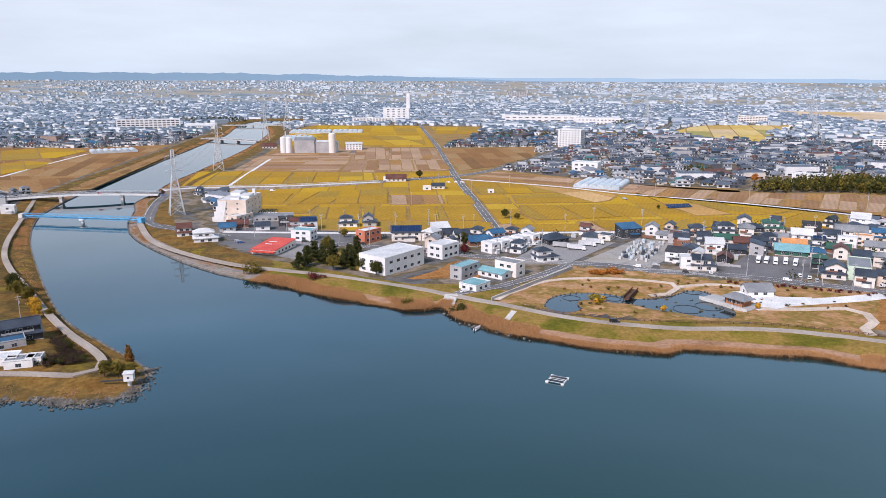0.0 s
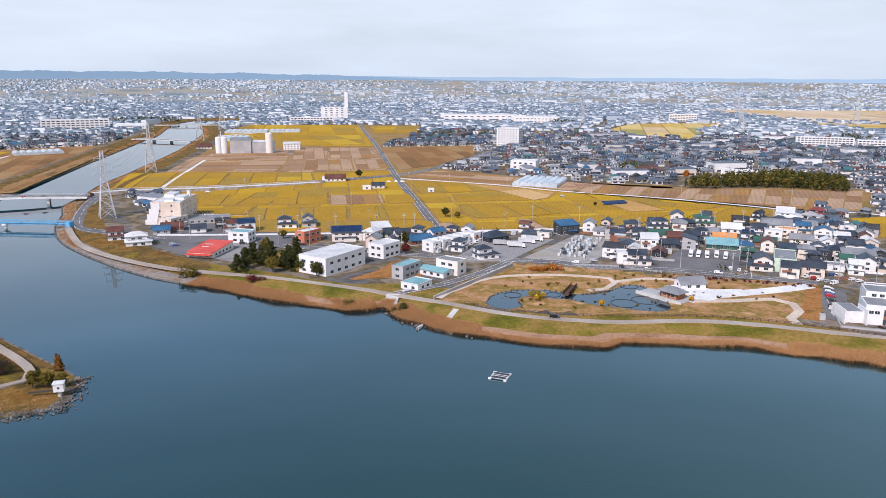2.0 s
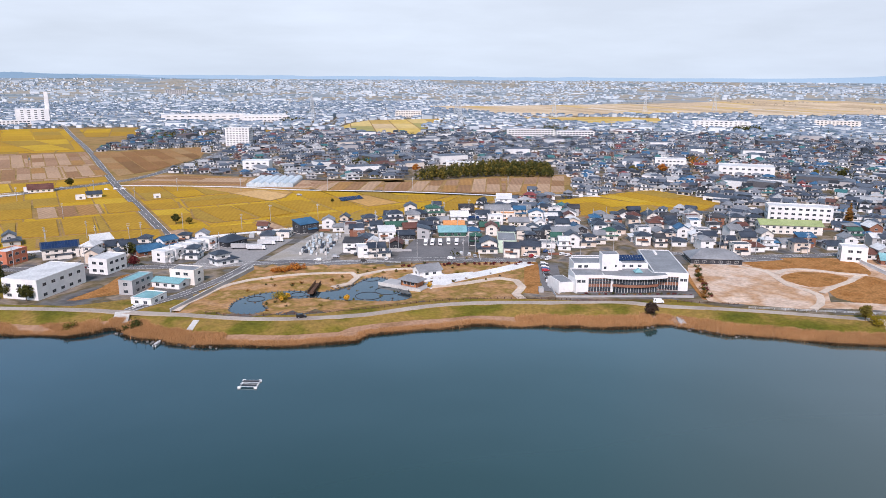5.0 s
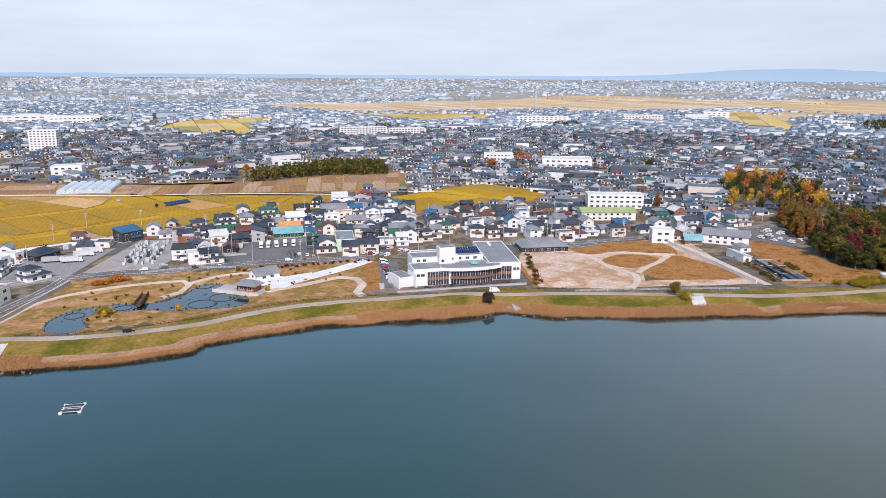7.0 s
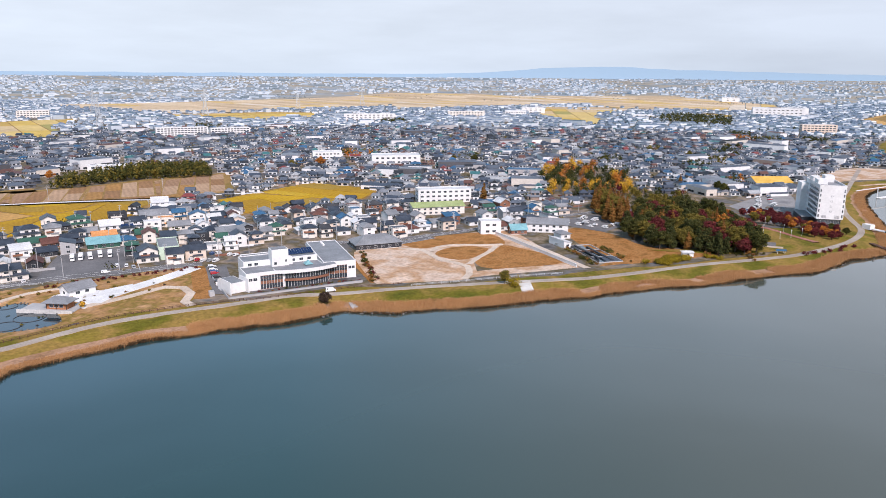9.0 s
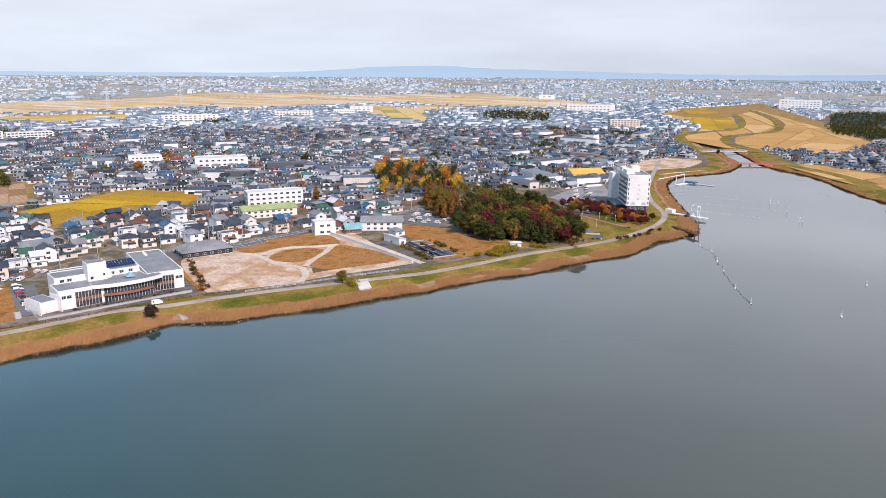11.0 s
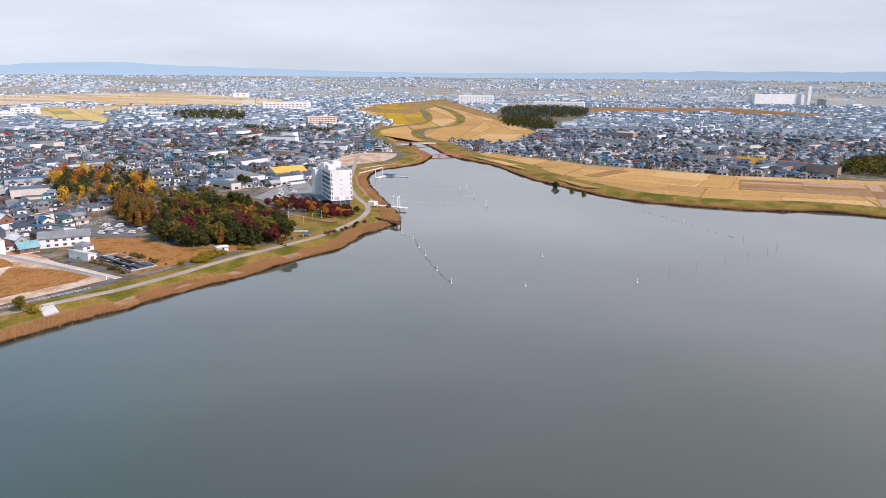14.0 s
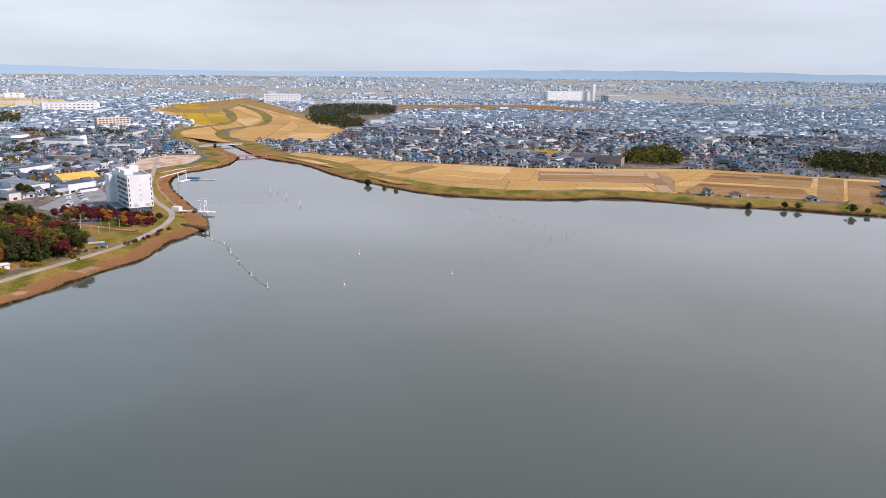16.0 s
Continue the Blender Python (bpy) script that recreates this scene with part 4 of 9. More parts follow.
road("path", [(138, 304), (156, 303), (176, 304), (181, 297), (178, 286), (169, 277), (167, 268)], 4)
road("promenade", [(135, 305), (155, 312), (184, 318), (205, 324)], 8)
road("road", [(-235, 619), (-225, 565), (-209, 511), (-192, 480), (-167, 464), (-136, 446)], 9)
road("lakeside_road", [(-334, 590), (-286, 479), (-263, 428), (-244, 393), (-223, 363), (-202, 337), (-171, 298), (-147, 270), (-129, 252), (-120, 241), (-118, 233), (-124, 228), (-138, 229), (-161, 229)], 3)
road("path", [(304, 272), (309, 259), (304, 248), (298, 235), (299, 227), (297, 218), (285, 208), (275, 204)], 3.5)
road("path", [(310, 253), (321, 257), (333, 252), (341, 241), (351, 232)], 3)
road("path", [(301, 220), (318, 225), (333, 228), (345, 233)], 3)
road("road", [(276, 321), (292, 309), (320, 290), (358, 275), (388, 267), (419, 259), (455, 248), (485, 237)], 6)
road("path", [(376, 261), (370, 236), (356, 208), (333, 167)], 4)
road("lane", [(-439, 718), (-450, 823), (-459, 941)], 3.5)
road("lane", [(-197, 663), (-205, 789), (-214, 936)], 3.5)
road("road", [(297, 302), (301, 286), (339, 276)], 7)
road("road", [(174, 1050), (271, 1118), (458, 1516), (538, 1718)], 7)
openland([(22, 317), (69, 383), (132, 361), (208, 330), (171, 267), (51, 289)])
openland([(-31, 417), (-26, 344), (25, 317), (69, 383), (18, 397)])
openland([(-26, 344), (-104, 364), (-199, 462), (-251, 621), (-224, 628), (-147, 512), (-80, 447), (-28, 410)])
openland([(224, 230), (282, 299), (320, 290), (379, 269), (334, 168), (344, 147), (321, 143)])
openland([(323, 164), (378, 244), (386, 210), (447, 248), (556, 272), (600, 221), (626, 169), (686, 144), (890, 145), (557, 72), (447, 61), (358, 114)])
openland([(711, 157), (905, 151), (935, 94), (909, 33), (774, 90)])
openland([(170, 252), (215, 327), (279, 349), (310, 311), (327, 292), (299, 266), (233, 224)])
openland([(531, 301), (610, 366), (735, 397), (692, 303), (578, 247)])
openland([(255, 623), (312, 730), (401, 749), (460, 679), (408, 591)])
openland([(1861, -58), (2585, -139), (2365, -388), (1665, -260), (1327, -140), (1209, -64), (1537, -48)])
openland([(721, -348), (884, -433), (933, -525), (782, -482), (710, -432)])
openland([(670, -545), (820, -672), (766, -741), (584, -569)])
lot("asphalt", [(139, 357), (172, 403), (207, 396), (183, 352)])
lot("gravel", [(77, 388), (96, 412), (122, 446), (138, 437), (142, 414), (110, 374)])
openland([(72, 400), (76, 425), (109, 449), (123, 447), (138, 437), (142, 414), (133, 398), (110, 374), (77, 388)])
lot("pale", [(35, 382), (60, 433), (105, 434), (68, 382)])
lot("sand", [(246, 226), (282, 282), (300, 282), (318, 282), (374, 262), (384, 246), (358, 208), (336, 172), (322, 163), (300, 180), (271, 203)], 0.02 - layer())
lot("sand", [(281, 285), (302, 273), (307, 254), (295, 238), (296, 223), (291, 211), (280, 204), (268, 206), (254, 215), (241, 228)])
lot("brown", [(315, 281), (326, 281), (370, 261), (353, 232), (333, 253), (312, 263)])
lot("brown", [(307, 248), (326, 251), (337, 241), (338, 233), (320, 227), (305, 230)])
lot("brown", [(301, 212), (312, 224), (341, 229), (351, 228), (339, 184), (302, 204)])
lot("sand", [(282, 206), (294, 208), (332, 180), (323, 166), (278, 196)])
lot("asphalt", [(438, 242), (469, 232), (451, 200), (423, 202), (424, 228)], 0.16)
lot("pale", [(572, 171), (629, 166), (663, 148), (596, 124), (517, 120), (538, 140)])
lot("sand", [(729, 150), (893, 146), (916, 92), (855, 69), (792, 92)])
lot("brown", [(402, 218), (421, 222), (420, 196), (404, 171), (398, 156), (365, 171), (376, 191)])
lot("grass", [(392, 160), (399, 143), (412, 121), (445, 94), (467, 84), (497, 73), (524, 86), (512, 112), (480, 140), (440, 128), (412, 136)], 0.55)
road("red_path", [(520, 150), (506, 136), (499, 122), (485, 103), (474, 88)], 3.5, 0.7)
road("path", [(446, 100), (444, 112), (446, 123)], 2.5, 0.7)
lot("pale", [(-120, 430), (-85, 440), (-62, 425), (-80, 402), (-78, 372), (-105, 385), (-130, 400)])
lot("asphalt", [(-150, 470), (-132, 436), (-100, 446), (-62, 424), (-46, 448), (-84, 466), (-104, 500), (-140, 498)], 0.02)
lot("concrete", [(-118, 520), (-119, 549), (-92, 545), (-90, 512), (-106, 498)])
lot("asphalt", [(-124, 398), (-102, 390), (-112, 440), (-134, 432)], 0.3)
lot("grass", [(-76, 370), (-77, 402), (-61, 416), (-45, 402), (-27, 352), (-50, 356)])
lot("brown", [(-23, 341), (-4, 366), (8, 387), (19, 358), (3, 328)])
lot("plaza", [(136, 329), (150, 331), (154, 321), (169, 320), (165, 313), (145, 303), (140, 308), (138, 319)], 0.3)
lot("asphalt", [(217, 314), (191, 270), (184, 277), (208, 321)])
lot("asphalt", [(940, -297), (942, -341), (875, -320), (862, -276)])
lot("brown", [(200, 319), (210, 323), (179, 273), (174, 277), (181, 289)])
lot("brown", [(271, 279), (239, 229), (247, 226), (278, 278)])
lot("asphalt", [(445, 113), (446, 104), (458, 107), (455, 115)], 0.75)
lot("brown", [(340, 165), (398, 160), (407, 140), (405, 122), (392, 118), (372, 130), (340, 152)], 0.05)
# ---------- houses ----------
_window = {}


def window_mesh(w, h, frame_m=FRAME):
    key = (w, h, frame_m.name)
    if key not in _window:
        b = Build()
        b.box(-w / 2, w / 2, -0.05, 0.03, 0, h, frame_m)
        b.box(-w / 2 + 0.08, -0.03, -0.07, 0.0, 0.08, h - 0.08, WINDOW)
        b.box(0.03, w / 2 - 0.08, -0.07, 0.0, 0.08, h - 0.08, WINDOW)
        _window[key] = b.mesh("window")
    return _window[key]


def windows(parent, x, y, z, turn, w, h):
    ob = new("window", window_mesh(w, h))
    ob.parent = parent
    ob.matrix_basis = pose(x, y, z, 0, 0, turn)
    return ob


def window_rows(parent, w, d, floors, h, size=(1.7, 1.2), gap=3.2, sill=1.0, sides="fblr", base=0.0, ox=0.0, oy=0.0):
    """Rows of windows on a box of w by d round (ox, oy), with storeys of h; sides: front (-y), back, left, right."""
    for s in sides:
        length = w if s in "fb" else d
        n = max(1, int((length - 1.0) / gap))
        for fl in range(floors):
            for i in range(n):
                o = (i - (n - 1) / 2) * gap
                z = base + fl * h + sill
                at = {"f": (o, -d / 2, 0), "b": (o, d / 2, 180), "l": (-w / 2, o, -90), "r": (w / 2, o, 90)}[s]
                windows(parent, at[0] + ox, at[1] + oy, z, at[2], *size)


SITES = []
TURN_VILLAGE = -25.0


def house(x, y, turn, w, d, floors=2, roof="gable", tiles=SLATE, walls=WHITE, label="", lean=True, solar=False, axis="x", rise_=None, z=2.0):
    """A dwelling: rendered walls, pitched roof with eaves, windows, a lower wing and a porch."""
    SITES.append((x, y, math.hypot(w, d) / 2 + 2))
    h = 2.75 * floors + 0.35
    r_ = random.Random(int(x * 31 + y * 17))
    tiered = floors == 2 and lean and roof in ("gable", "hip") and not rise_
    ob = thing("house", x, y, z, turn, label, "house", "houses by the lake")
    uw, ud, ox, oy = w, d, 0.0, 0.0
    b = Build()
    b.box(-w / 2, w / 2, -d / 2, d / 2, -0.5, 0.35, CONCRETE)
    if tiered:
        uw, ud = w * r_.uniform(0.66, 0.84), d * r_.uniform(0.7, 0.86)
        ox, oy = r_.choice((-1, 1)) * (w - uw) * 0.42, (d - ud) * 0.3
        b.box(-w / 2 - 0.01, w / 2 + 0.01, -d / 2 - 0.01, d / 2 + 0.01, 0.35, 2.95, walls)
        b.box(ox - uw / 2, ox + uw / 2, oy - ud / 2, oy + ud / 2, 2.9, h, walls)
        q = Build()
        q.hip(-w / 2, w / 2, -d / 2, d / 2, 2.85, min(w, d) * 0.2, 0.75, 0.16, tiles)
        q.link("lower_roof", ob)
    else:
        b.box(-w / 2 - 0.01, w / 2 + 0.01, -d / 2 - 0.01, d / 2 + 0.01, 0.35, h, walls)
    r = Build()
    x0, x1, y0, y1 = ox - uw / 2, ox + uw / 2, oy - ud / 2, oy + ud / 2
    up = rise_ or min(uw, ud) * r_.uniform(0.23, 0.3)
    if roof == "gable":
        r.gable(x0, x1, y0, y1, h, up, 0.7, 0.24, tiles, walls, axis)
        (r.box(x0 - 0.72, x1 + 0.72, oy - 0.16, oy + 0.16, h + up + 0.16, h + up + 0.42, tiles) if axis == "x" else r.box(ox - 0.16, ox + 0.16, y0 - 0.72, y1 + 0.72, h + up + 0.16, h + up + 0.42, tiles))
    elif roof == "hip":
        r.hip(x0, x1, y0, y1, h, up, 0.75, 0.2, tiles)
    elif roof == "shed":
        p = [(-w / 2 - 0.4, -d / 2 - 0.5, h), (w / 2 + 0.4, -d / 2 - 0.5, h), (w / 2 + 0.4, d / 2 + 0.4, h + up), (-w / 2 - 0.4, d / 2 + 0.4, h + up)]
        r.solid(p + [(a, c, e + 0.25) for a, c, e in p], BOX, tiles)
        b.solid([(-w / 2, -d / 2, h), (w / 2, -d / 2, h), (w / 2, d / 2, h), (-w / 2, d / 2, h), (w / 2, d / 2, h + up - 0.1), (-w / 2, d / 2, h + up - 0.1)], [(3, 2, 4, 5), (0, 3, 5), (1, 4, 2)], walls)
    else:
        r.box(-w / 2 - 0.05, w / 2 + 0.05, -d / 2 - 0.05, d / 2 + 0.05, h, h + 0.12, tiles)
        for u, v in ((-d / 2 - 0.05, -d / 2 + 0.2), (d / 2 - 0.2, d / 2 + 0.05)):
            r.box(-w / 2 - 0.05, w / 2 + 0.05, u, v, h + 0.12, h + 0.5, walls)
        for u, v in ((-w / 2 - 0.05, -w / 2 + 0.2), (w / 2 - 0.2, w / 2 + 0.05)):
            r.box(u, v, -d / 2 + 0.2, d / 2 - 0.2, h + 0.12, h + 0.5, walls)
    shell = b.link("wall", ob)
    r.link("roof", ob)
    if floors == 2 and w < 19 and r_.random() < 0.75:
        q, c = Build(), r_.choice((CREAM, GREYWALL, walls, BRICK))
        bx0, bx1, fy = x0 + uw * 0.08, x0 + uw * r_.uniform(0.5, 0.9), y0
        q.box(bx0, bx1, fy - 1.0, fy - 0.01, 3.15, 3.3, c)
        q.box(bx0, bx1, fy - 1.0, fy - 0.92, 3.3, 4.25, c)
        q.box(bx0, bx0 + 0.08, fy - 0.92, fy - 0.01, 3.3, 4.25, c)
        q.box(bx1 - 0.08, bx1, fy - 0.92, fy - 0.01, 3.3, 4.25, c)
        q.link("balcony", ob)
    if floors == 2 and not tiered and w < 19:
        q = Build()
        q.box(-w * 0.1, w * 0.3, -d / 2 - 1.5, -d / 2 - 0.02, -0.4, 2.4, walls)
        p = [(-w * 0.14, -d / 2 - 1.9, 2.4), (w * 0.34, -d / 2 - 1.9, 2.4), (w * 0.34, -d / 2, 2.9), (-w * 0.14, -d / 2, 2.9)]
        q.solid(p + [(a, c, e + 0.15) for a, c, e in p], BOX, tiles)
        q.link("porch", ob)
    if solar:
        s = Build()
        run = math.hypot(ud / 2, up)
        m = pose(ox, oy - ud / 2, h + 0.3, math.degrees(math.atan2(up, ud / 2)))
        n, wide = max(3, int(uw / 1.6)), uw - 0.4
        s.box(0, wide / n - 0.08, 0, run / 3.2 - 0.08, 0, 0.06, SOLAR)
        panel = s.mesh("solar_panel")
        for i in range(n):
            for j in range(3):
                q = tagged(new("solar_panel", panel), "dark blue solar panel")
                q.parent, q.matrix_basis = ob, m @ pose(-wide / 2 + i * wide / n, 0.2 + j * run / 3.2, 0)
    if tiered:
        window_rows(shell, w, d, 1, 2.75, (2.2, 1.5), 4.4, 0.75, "flr")
        window_rows(shell, uw, ud, 1, 2.75, (2.1, 1.5), 3.6, 3.55, "flr", 0.0, ox, oy)
    else:
        window_rows(shell, w, d, floors, 2.75, (1.9, 1.4), 4.2, 0.9, "flr" if floors < 3 else "fr")
    return ob


# named buildings along the shore
def office_block(x, y, turn, w, d, floors, walls, top, label, storey=3.4, name="building", size=(2.4, 1.5), gap=4.2, parapet=0.5, sides="fblr"):
    SITES.append((x, y, math.hypot(w, d) / 2 + 2))
    h = storey * floors
    ob = thing(name, x, y, 2.0, turn, label, "building")
    b = Build()
    b.box(-w / 2, w / 2, -d / 2, d / 2, -0.5, h, walls)
    shell = b.link("wall", ob)
    r = Build()
    r.box(-w / 2 + 0.25, w / 2 - 0.25, -d / 2 + 0.25, d / 2 - 0.25, h, h + 0.1, top)
    for u in (-1, 1):
        r.box(-w / 2 - 0.05, w / 2 + 0.05, min(u * (d / 2 + 0.05), u * (d / 2 - 0.25)), max(u * (d / 2 + 0.05), u * (d / 2 - 0.25)), h + 0.002, h + parapet, walls)
        r.box(min(u * (w / 2 + 0.05), u * (w / 2 - 0.25)), max(u * (w / 2 + 0.05), u * (w / 2 - 0.25)), -d / 2 + 0.25, d / 2 - 0.25, h + 0.002, h + parapet, walls)
    r.link("roof", ob)
    window_rows(shell, w, d, floors, storey, size, gap, 1.1, sides)
    return ob


office_block(-27, 373, 53, 31.5, 18, 2, WHITE, PALEROOF, "white two-storey factory office beside the lake road", 4.6, gap=5.6, sides="fl", parapet=0.3)
office_block(0, 399, 50, 14.7, 11, 2, WHITE, PALEROOF, "small white two-storey office with a flat roof", 3.8)
workshop = house(-98, 411, -15, 15, 25, 1, "shed", REDROOF, CREAM, "low workshop with a bright red sheet roof and awning", lean=False, rise_=1.4)
strip("awning", workshop, [(-7.4, 7.4, -16.0, -12.6, 2.2, 2.5, REDROOF)], "red sheet awning over the front")
each("roof_light", workshop, [(-4, 0, -3, -2, 4.1, 4.25, WHITE), (-4.5, 0.5, 2, 3, 4.4, 4.55, WHITE)], "white roof light")
office_block(11, 355, 53, 16, 7, 2, GREYWALL, TEALROOF, "grey two-storey block with an outside stair", 3.3)
house(15, 334, 52, 11.6, 10, 1, "flat", TEALROOF, WHITE, "white bungalow office with a turquoise flat roof")
house(26, 356, 49, 8, 15, 1, "gable", TEALROOF, WHITE, "long white shed with a turquoise roof", rise_=1.0, axis="y")
office_block(34, 360, 52, 8.5, 13, 2, CREAM, GREYROOF, "cream two-storey flats with an outside gallery", 3.5)
house(56, 390, 20, 12, 9, 2, "hip", SLATE, WHITE, "white house with a wide grey-blue hipped roof")
house(67, 434, 30, 15, 11, 1, "hip", SLATE, DARKWALL, "dark low house with a black hipped roof")
house(117, 452, 20, 14, 9, 2, "shed", BLUEROOF, DARKWALL, "dark modern house with a blue mono-pitch roof")
house(146, 326, 0, 12, 9, 1, "gable", GREYROOF, WHITE, "white park shelter house with a grey gabled roof", axis="x")
house(198, 358, -23, 11, 13, 2, "gable", SLATE, CREAM, "cream two-storey house with a dark gabled roof", axis="y")
office_block(212, 360, -28, 10.5, 24, 2, MINT, GREYROOF, "pale green steel warehouse", 3.4, sides="l")
works = office_block(-145, 513, -3, 20, 36, 4, BEIGE, PALEROOF, "beige four-storey plant building with white stepped front", 3.7, gap=8.0, size=(1.3, 1.2), sides="fr")
for x0, x1, y0, y1, up in ((-8, -1, 4, 16, 2.2), (1, 8, -4, 8, 1.4), (-2, 4, -14, -9, 1.6), (6, 8, 10, 12, 4.0)):
    b = Build()
    b.box(x0, x1, y0, y1, 14.85, 14.85 + up, WHITE)
    b.box(x0 - 0.15, x1 + 0.15, y0 - 0.15, y1 + 0.15, 14.85 + up, 15.05 + up, PALEROOF)
    b.link("roof_room", works, "white plant room on the roof")
b = Build()
for k in range(4):
    b.box(-14 + k * 1.5, -6 + k * 0.8, -18.4, -18.03, k * 3.7 - 0.4, k * 3.7 + 3.3, WHITE)
    b.box(-14 + k * 1.5, -10.02, -18.0, -10, k * 3.7 - 0.4, k * 3.7 + 3.0, WHITE)
b.solid([(-6, -18.3, -0.4), (6, -18.3, -0.4), (-3, -18.3, 4.5), (-6, -18.08, -0.4), (6, -18.08, -0.4), (-3, -18.08, 4.5)], [(0, 1, 2), (5, 4, 3), (0, 3, 4, 1), (1, 4, 5, 2), (2, 5, 3, 0)], WHITE)
b.link("stepped_front", works, "white stepped and slanting front panels")
for k in range(4):
    b = Build()
    arc = [(13.5 + 3.2 * k + 1.5 * math.cos(a), 4.5 * math.sin(a)) for a in (math.pi * i / 10 for i in range(11))]
    for (xa, za), (xb, zb) in zip(arc, arc[1:]):
        b.beam((xa, 2, za), (xb, 2, zb), 0.35, DARKWALL)
        b.beam((xa, 9, za), (xb, 9, zb), 0.35, DARKWALL)
    b.box(13.5 + 3.2 * k - 1.5, 13.5 + 3.2 * k + 1.5, 3, 8, -0.4, 2.6, WHITE)
    b.link("duct_hoop", works, "black arched duct frame")
house(-139, 491, 62, 16, 8, 2, "flat", PALEROOF, BEIGE, "low annex stepped against the beige plant", lean=False)
office_block(-46, 436, 50, 13.6, 8, 2, TERRACOTTA, PALEROOF, "terracotta-red two-storey office block with a flat pale roof", 3.7)
house(-23, 441, 4, 18, 10, 2, "gable", SLATE, CREAM, "cream apartment house with solar panels on its roof", solar=True, lean=False)
house(-64, 482, 4, 12, 9, 2, "hip", SLATE, WHITE, "white house with a slate hipped roof by the rice fields")
house(-50, 486, 4, 9, 11, 2, "gable", SLATE, GREYWALL, "grey house with a steep slate gable by the rice fields", axis="y")
office_block(-570, 1425, 20, 115, 22, 4, WHITE, PALEROOF, "long white four-storey school building", 4.2, gap=8.0, sides="f", size=(5.5, 2.0))
house(-470, 1430, 5, 55, 30, 2, "gable", PALEROOF, WHITE, "white school gymnasium with a pale roof", rise_=4, lean=False)
office_block(-110, 1710, 3, 60, 40, 7, WHITE, PALEROOF, "tall white plant building with stepped roof", 4.0, gap=12.0, sides="f", size=(5, 1.6))
office_block(-150, 1660, 5, 110, 14, 2, WHITE, PALEROOF, "long low white plant office", 4.2, gap=7.0, sides="f", size=(4.5, 2))
office_block(184, 1060, -30, 34, 16, 8, WHITE, PALEROOF, "white eight-storey apartment block", 3.2, gap=4.5, sides="fr")
office_block(446, 352, -40, 42, 14, 3, WHITE, PALEROOF, "white three-storey school wing", 3.4, gap=4.5)
house(404, 325, -35, 38, 14, 2, "gable", OLIVEROOF, CREAM, "cream hall with a pale green roof", lean=False, rise_=2.2)
office_block(373, 257, -42, 13, 9, 2, WHITE, PALEROOF, "white two-storey house with a flat roof", 4.0)
house(384, 243, -42, 10, 9, 1, "gable", TEALROOF, BRICK, "brown shed with a bright blue-green roof")
house(401, 231, -62, 26, 11, 2, "gable", GREYROOF, WHITE, "large white house with a grey gabled roof", lean=False)
house(371, 205, 63, 16, 5, 1, "shed", PALEROOF, WHITE, "low white shed along the garden wall", lean=False)
house(300, 287, -30, 27, 16, 1, "hip", GREYROOF, DARKWALL, "dark open pavilion with a wide grey hipped roof", rise_=4.0)
office_block(653, 1040, -24, 78, 13, 4, WHITE, PALEROOF, "long white apartment slab with balconies", 3.2, gap=5.0, sides="f", size=(3.6, 1.8))
office_block(722, 1012, -24, 62, 13, 3, WHITE, PALEROOF, "long white apartment slab set farther back", 3.4, gap=5.0, sides="f", size=(3.6, 1.8))
house(716, 180, -48, 34, 22, 1, "gable", YELLOWROOF, WHITE, "white store with a yellow roof", lean=False, rise_=4)

house(-162, 450, 20, 12, 9, 2, "gable", BROWNROOF, WHITE, "two-storey white house with a brown gabled roof", lean=True)
house(-145, 434, 20, 14, 10, 2, "hip", PALEROOF, WHITE, "two-storey white house with a pale hipped roof", lean=True)
house(-141, 466, 20, 10, 7, 1, "gable", BLUEROOF, GREYWALL, "single-storey grey house with a blue gabled roof", lean=False)
house(-137, 476, 20, 13, 8, 1, "gable", BROWNROOF, BRICK, "single-storey brown house with a brown gabled roof", lean=False)
house(-122, 504, 10, 32, 14, 1, "flat", GREYROOF, GREYWALL, "single-storey grey house with a grey flat roof", lean=False)
house(-119, 470, 15, 9, 7, 1, "gable", SLATE, WHITE, "single-storey white house with a slate gabled roof", lean=False)
house(-106, 482, 15, 10, 8, 2, "flat", DARKWALL, DARKWALL, "two-storey dark house with a black flat roof", lean=False)
house(-98, 471, 15, 9, 8, 2, "gable", BROWNROOF, WHITE, "two-storey white house with a brown gabled roof", lean=True)
house(-89, 471, 15, 11, 8, 2, "shed", SLATE, WHITE, "two-storey white house with a slate mono-pitch roof", lean=True, solar=True)
office_block(-86, 440, -15, 13, 10, 2, WHITE, TEALROOF, "white two-storey works office with a pale green roof", 3.2)
house(-2, 452, 15, 11, 8, 2, "shed", PALEROOF, WHITE, "two-storey white house with a pale mono-pitch roof", lean=True)
house(4, 449, 15, 10, 8, 1, "gable", SLATE, CREAM, "single-storey cream house with a slate gabled roof", lean=False)
house(10, 434, 15, 11, 9, 2, "gable", SLATE, CREAM, "two-storey cream house with a slate gabled roof", lean=True)
house(20, 428, 20, 12, 9, 1, "gable", BLUEROOF, BRICK, "single-storey brown house with a blue gabled roof", lean=False)
house(31, 437, 30, 13, 9, 2, "gable", BLUEROOF, WHITE, "two-storey white house with a blue gabled roof", lean=True)
house(160, 455, -5, 13, 9, 2, "hip", SLATE, BEIGE, "two-storey beige house with a slate hipped roof", lean=True)
house(181, 462, -10, 13, 9, 2, "hip", SLATE, WHITE, "two-storey white house with a slate hipped roof", lean=True)
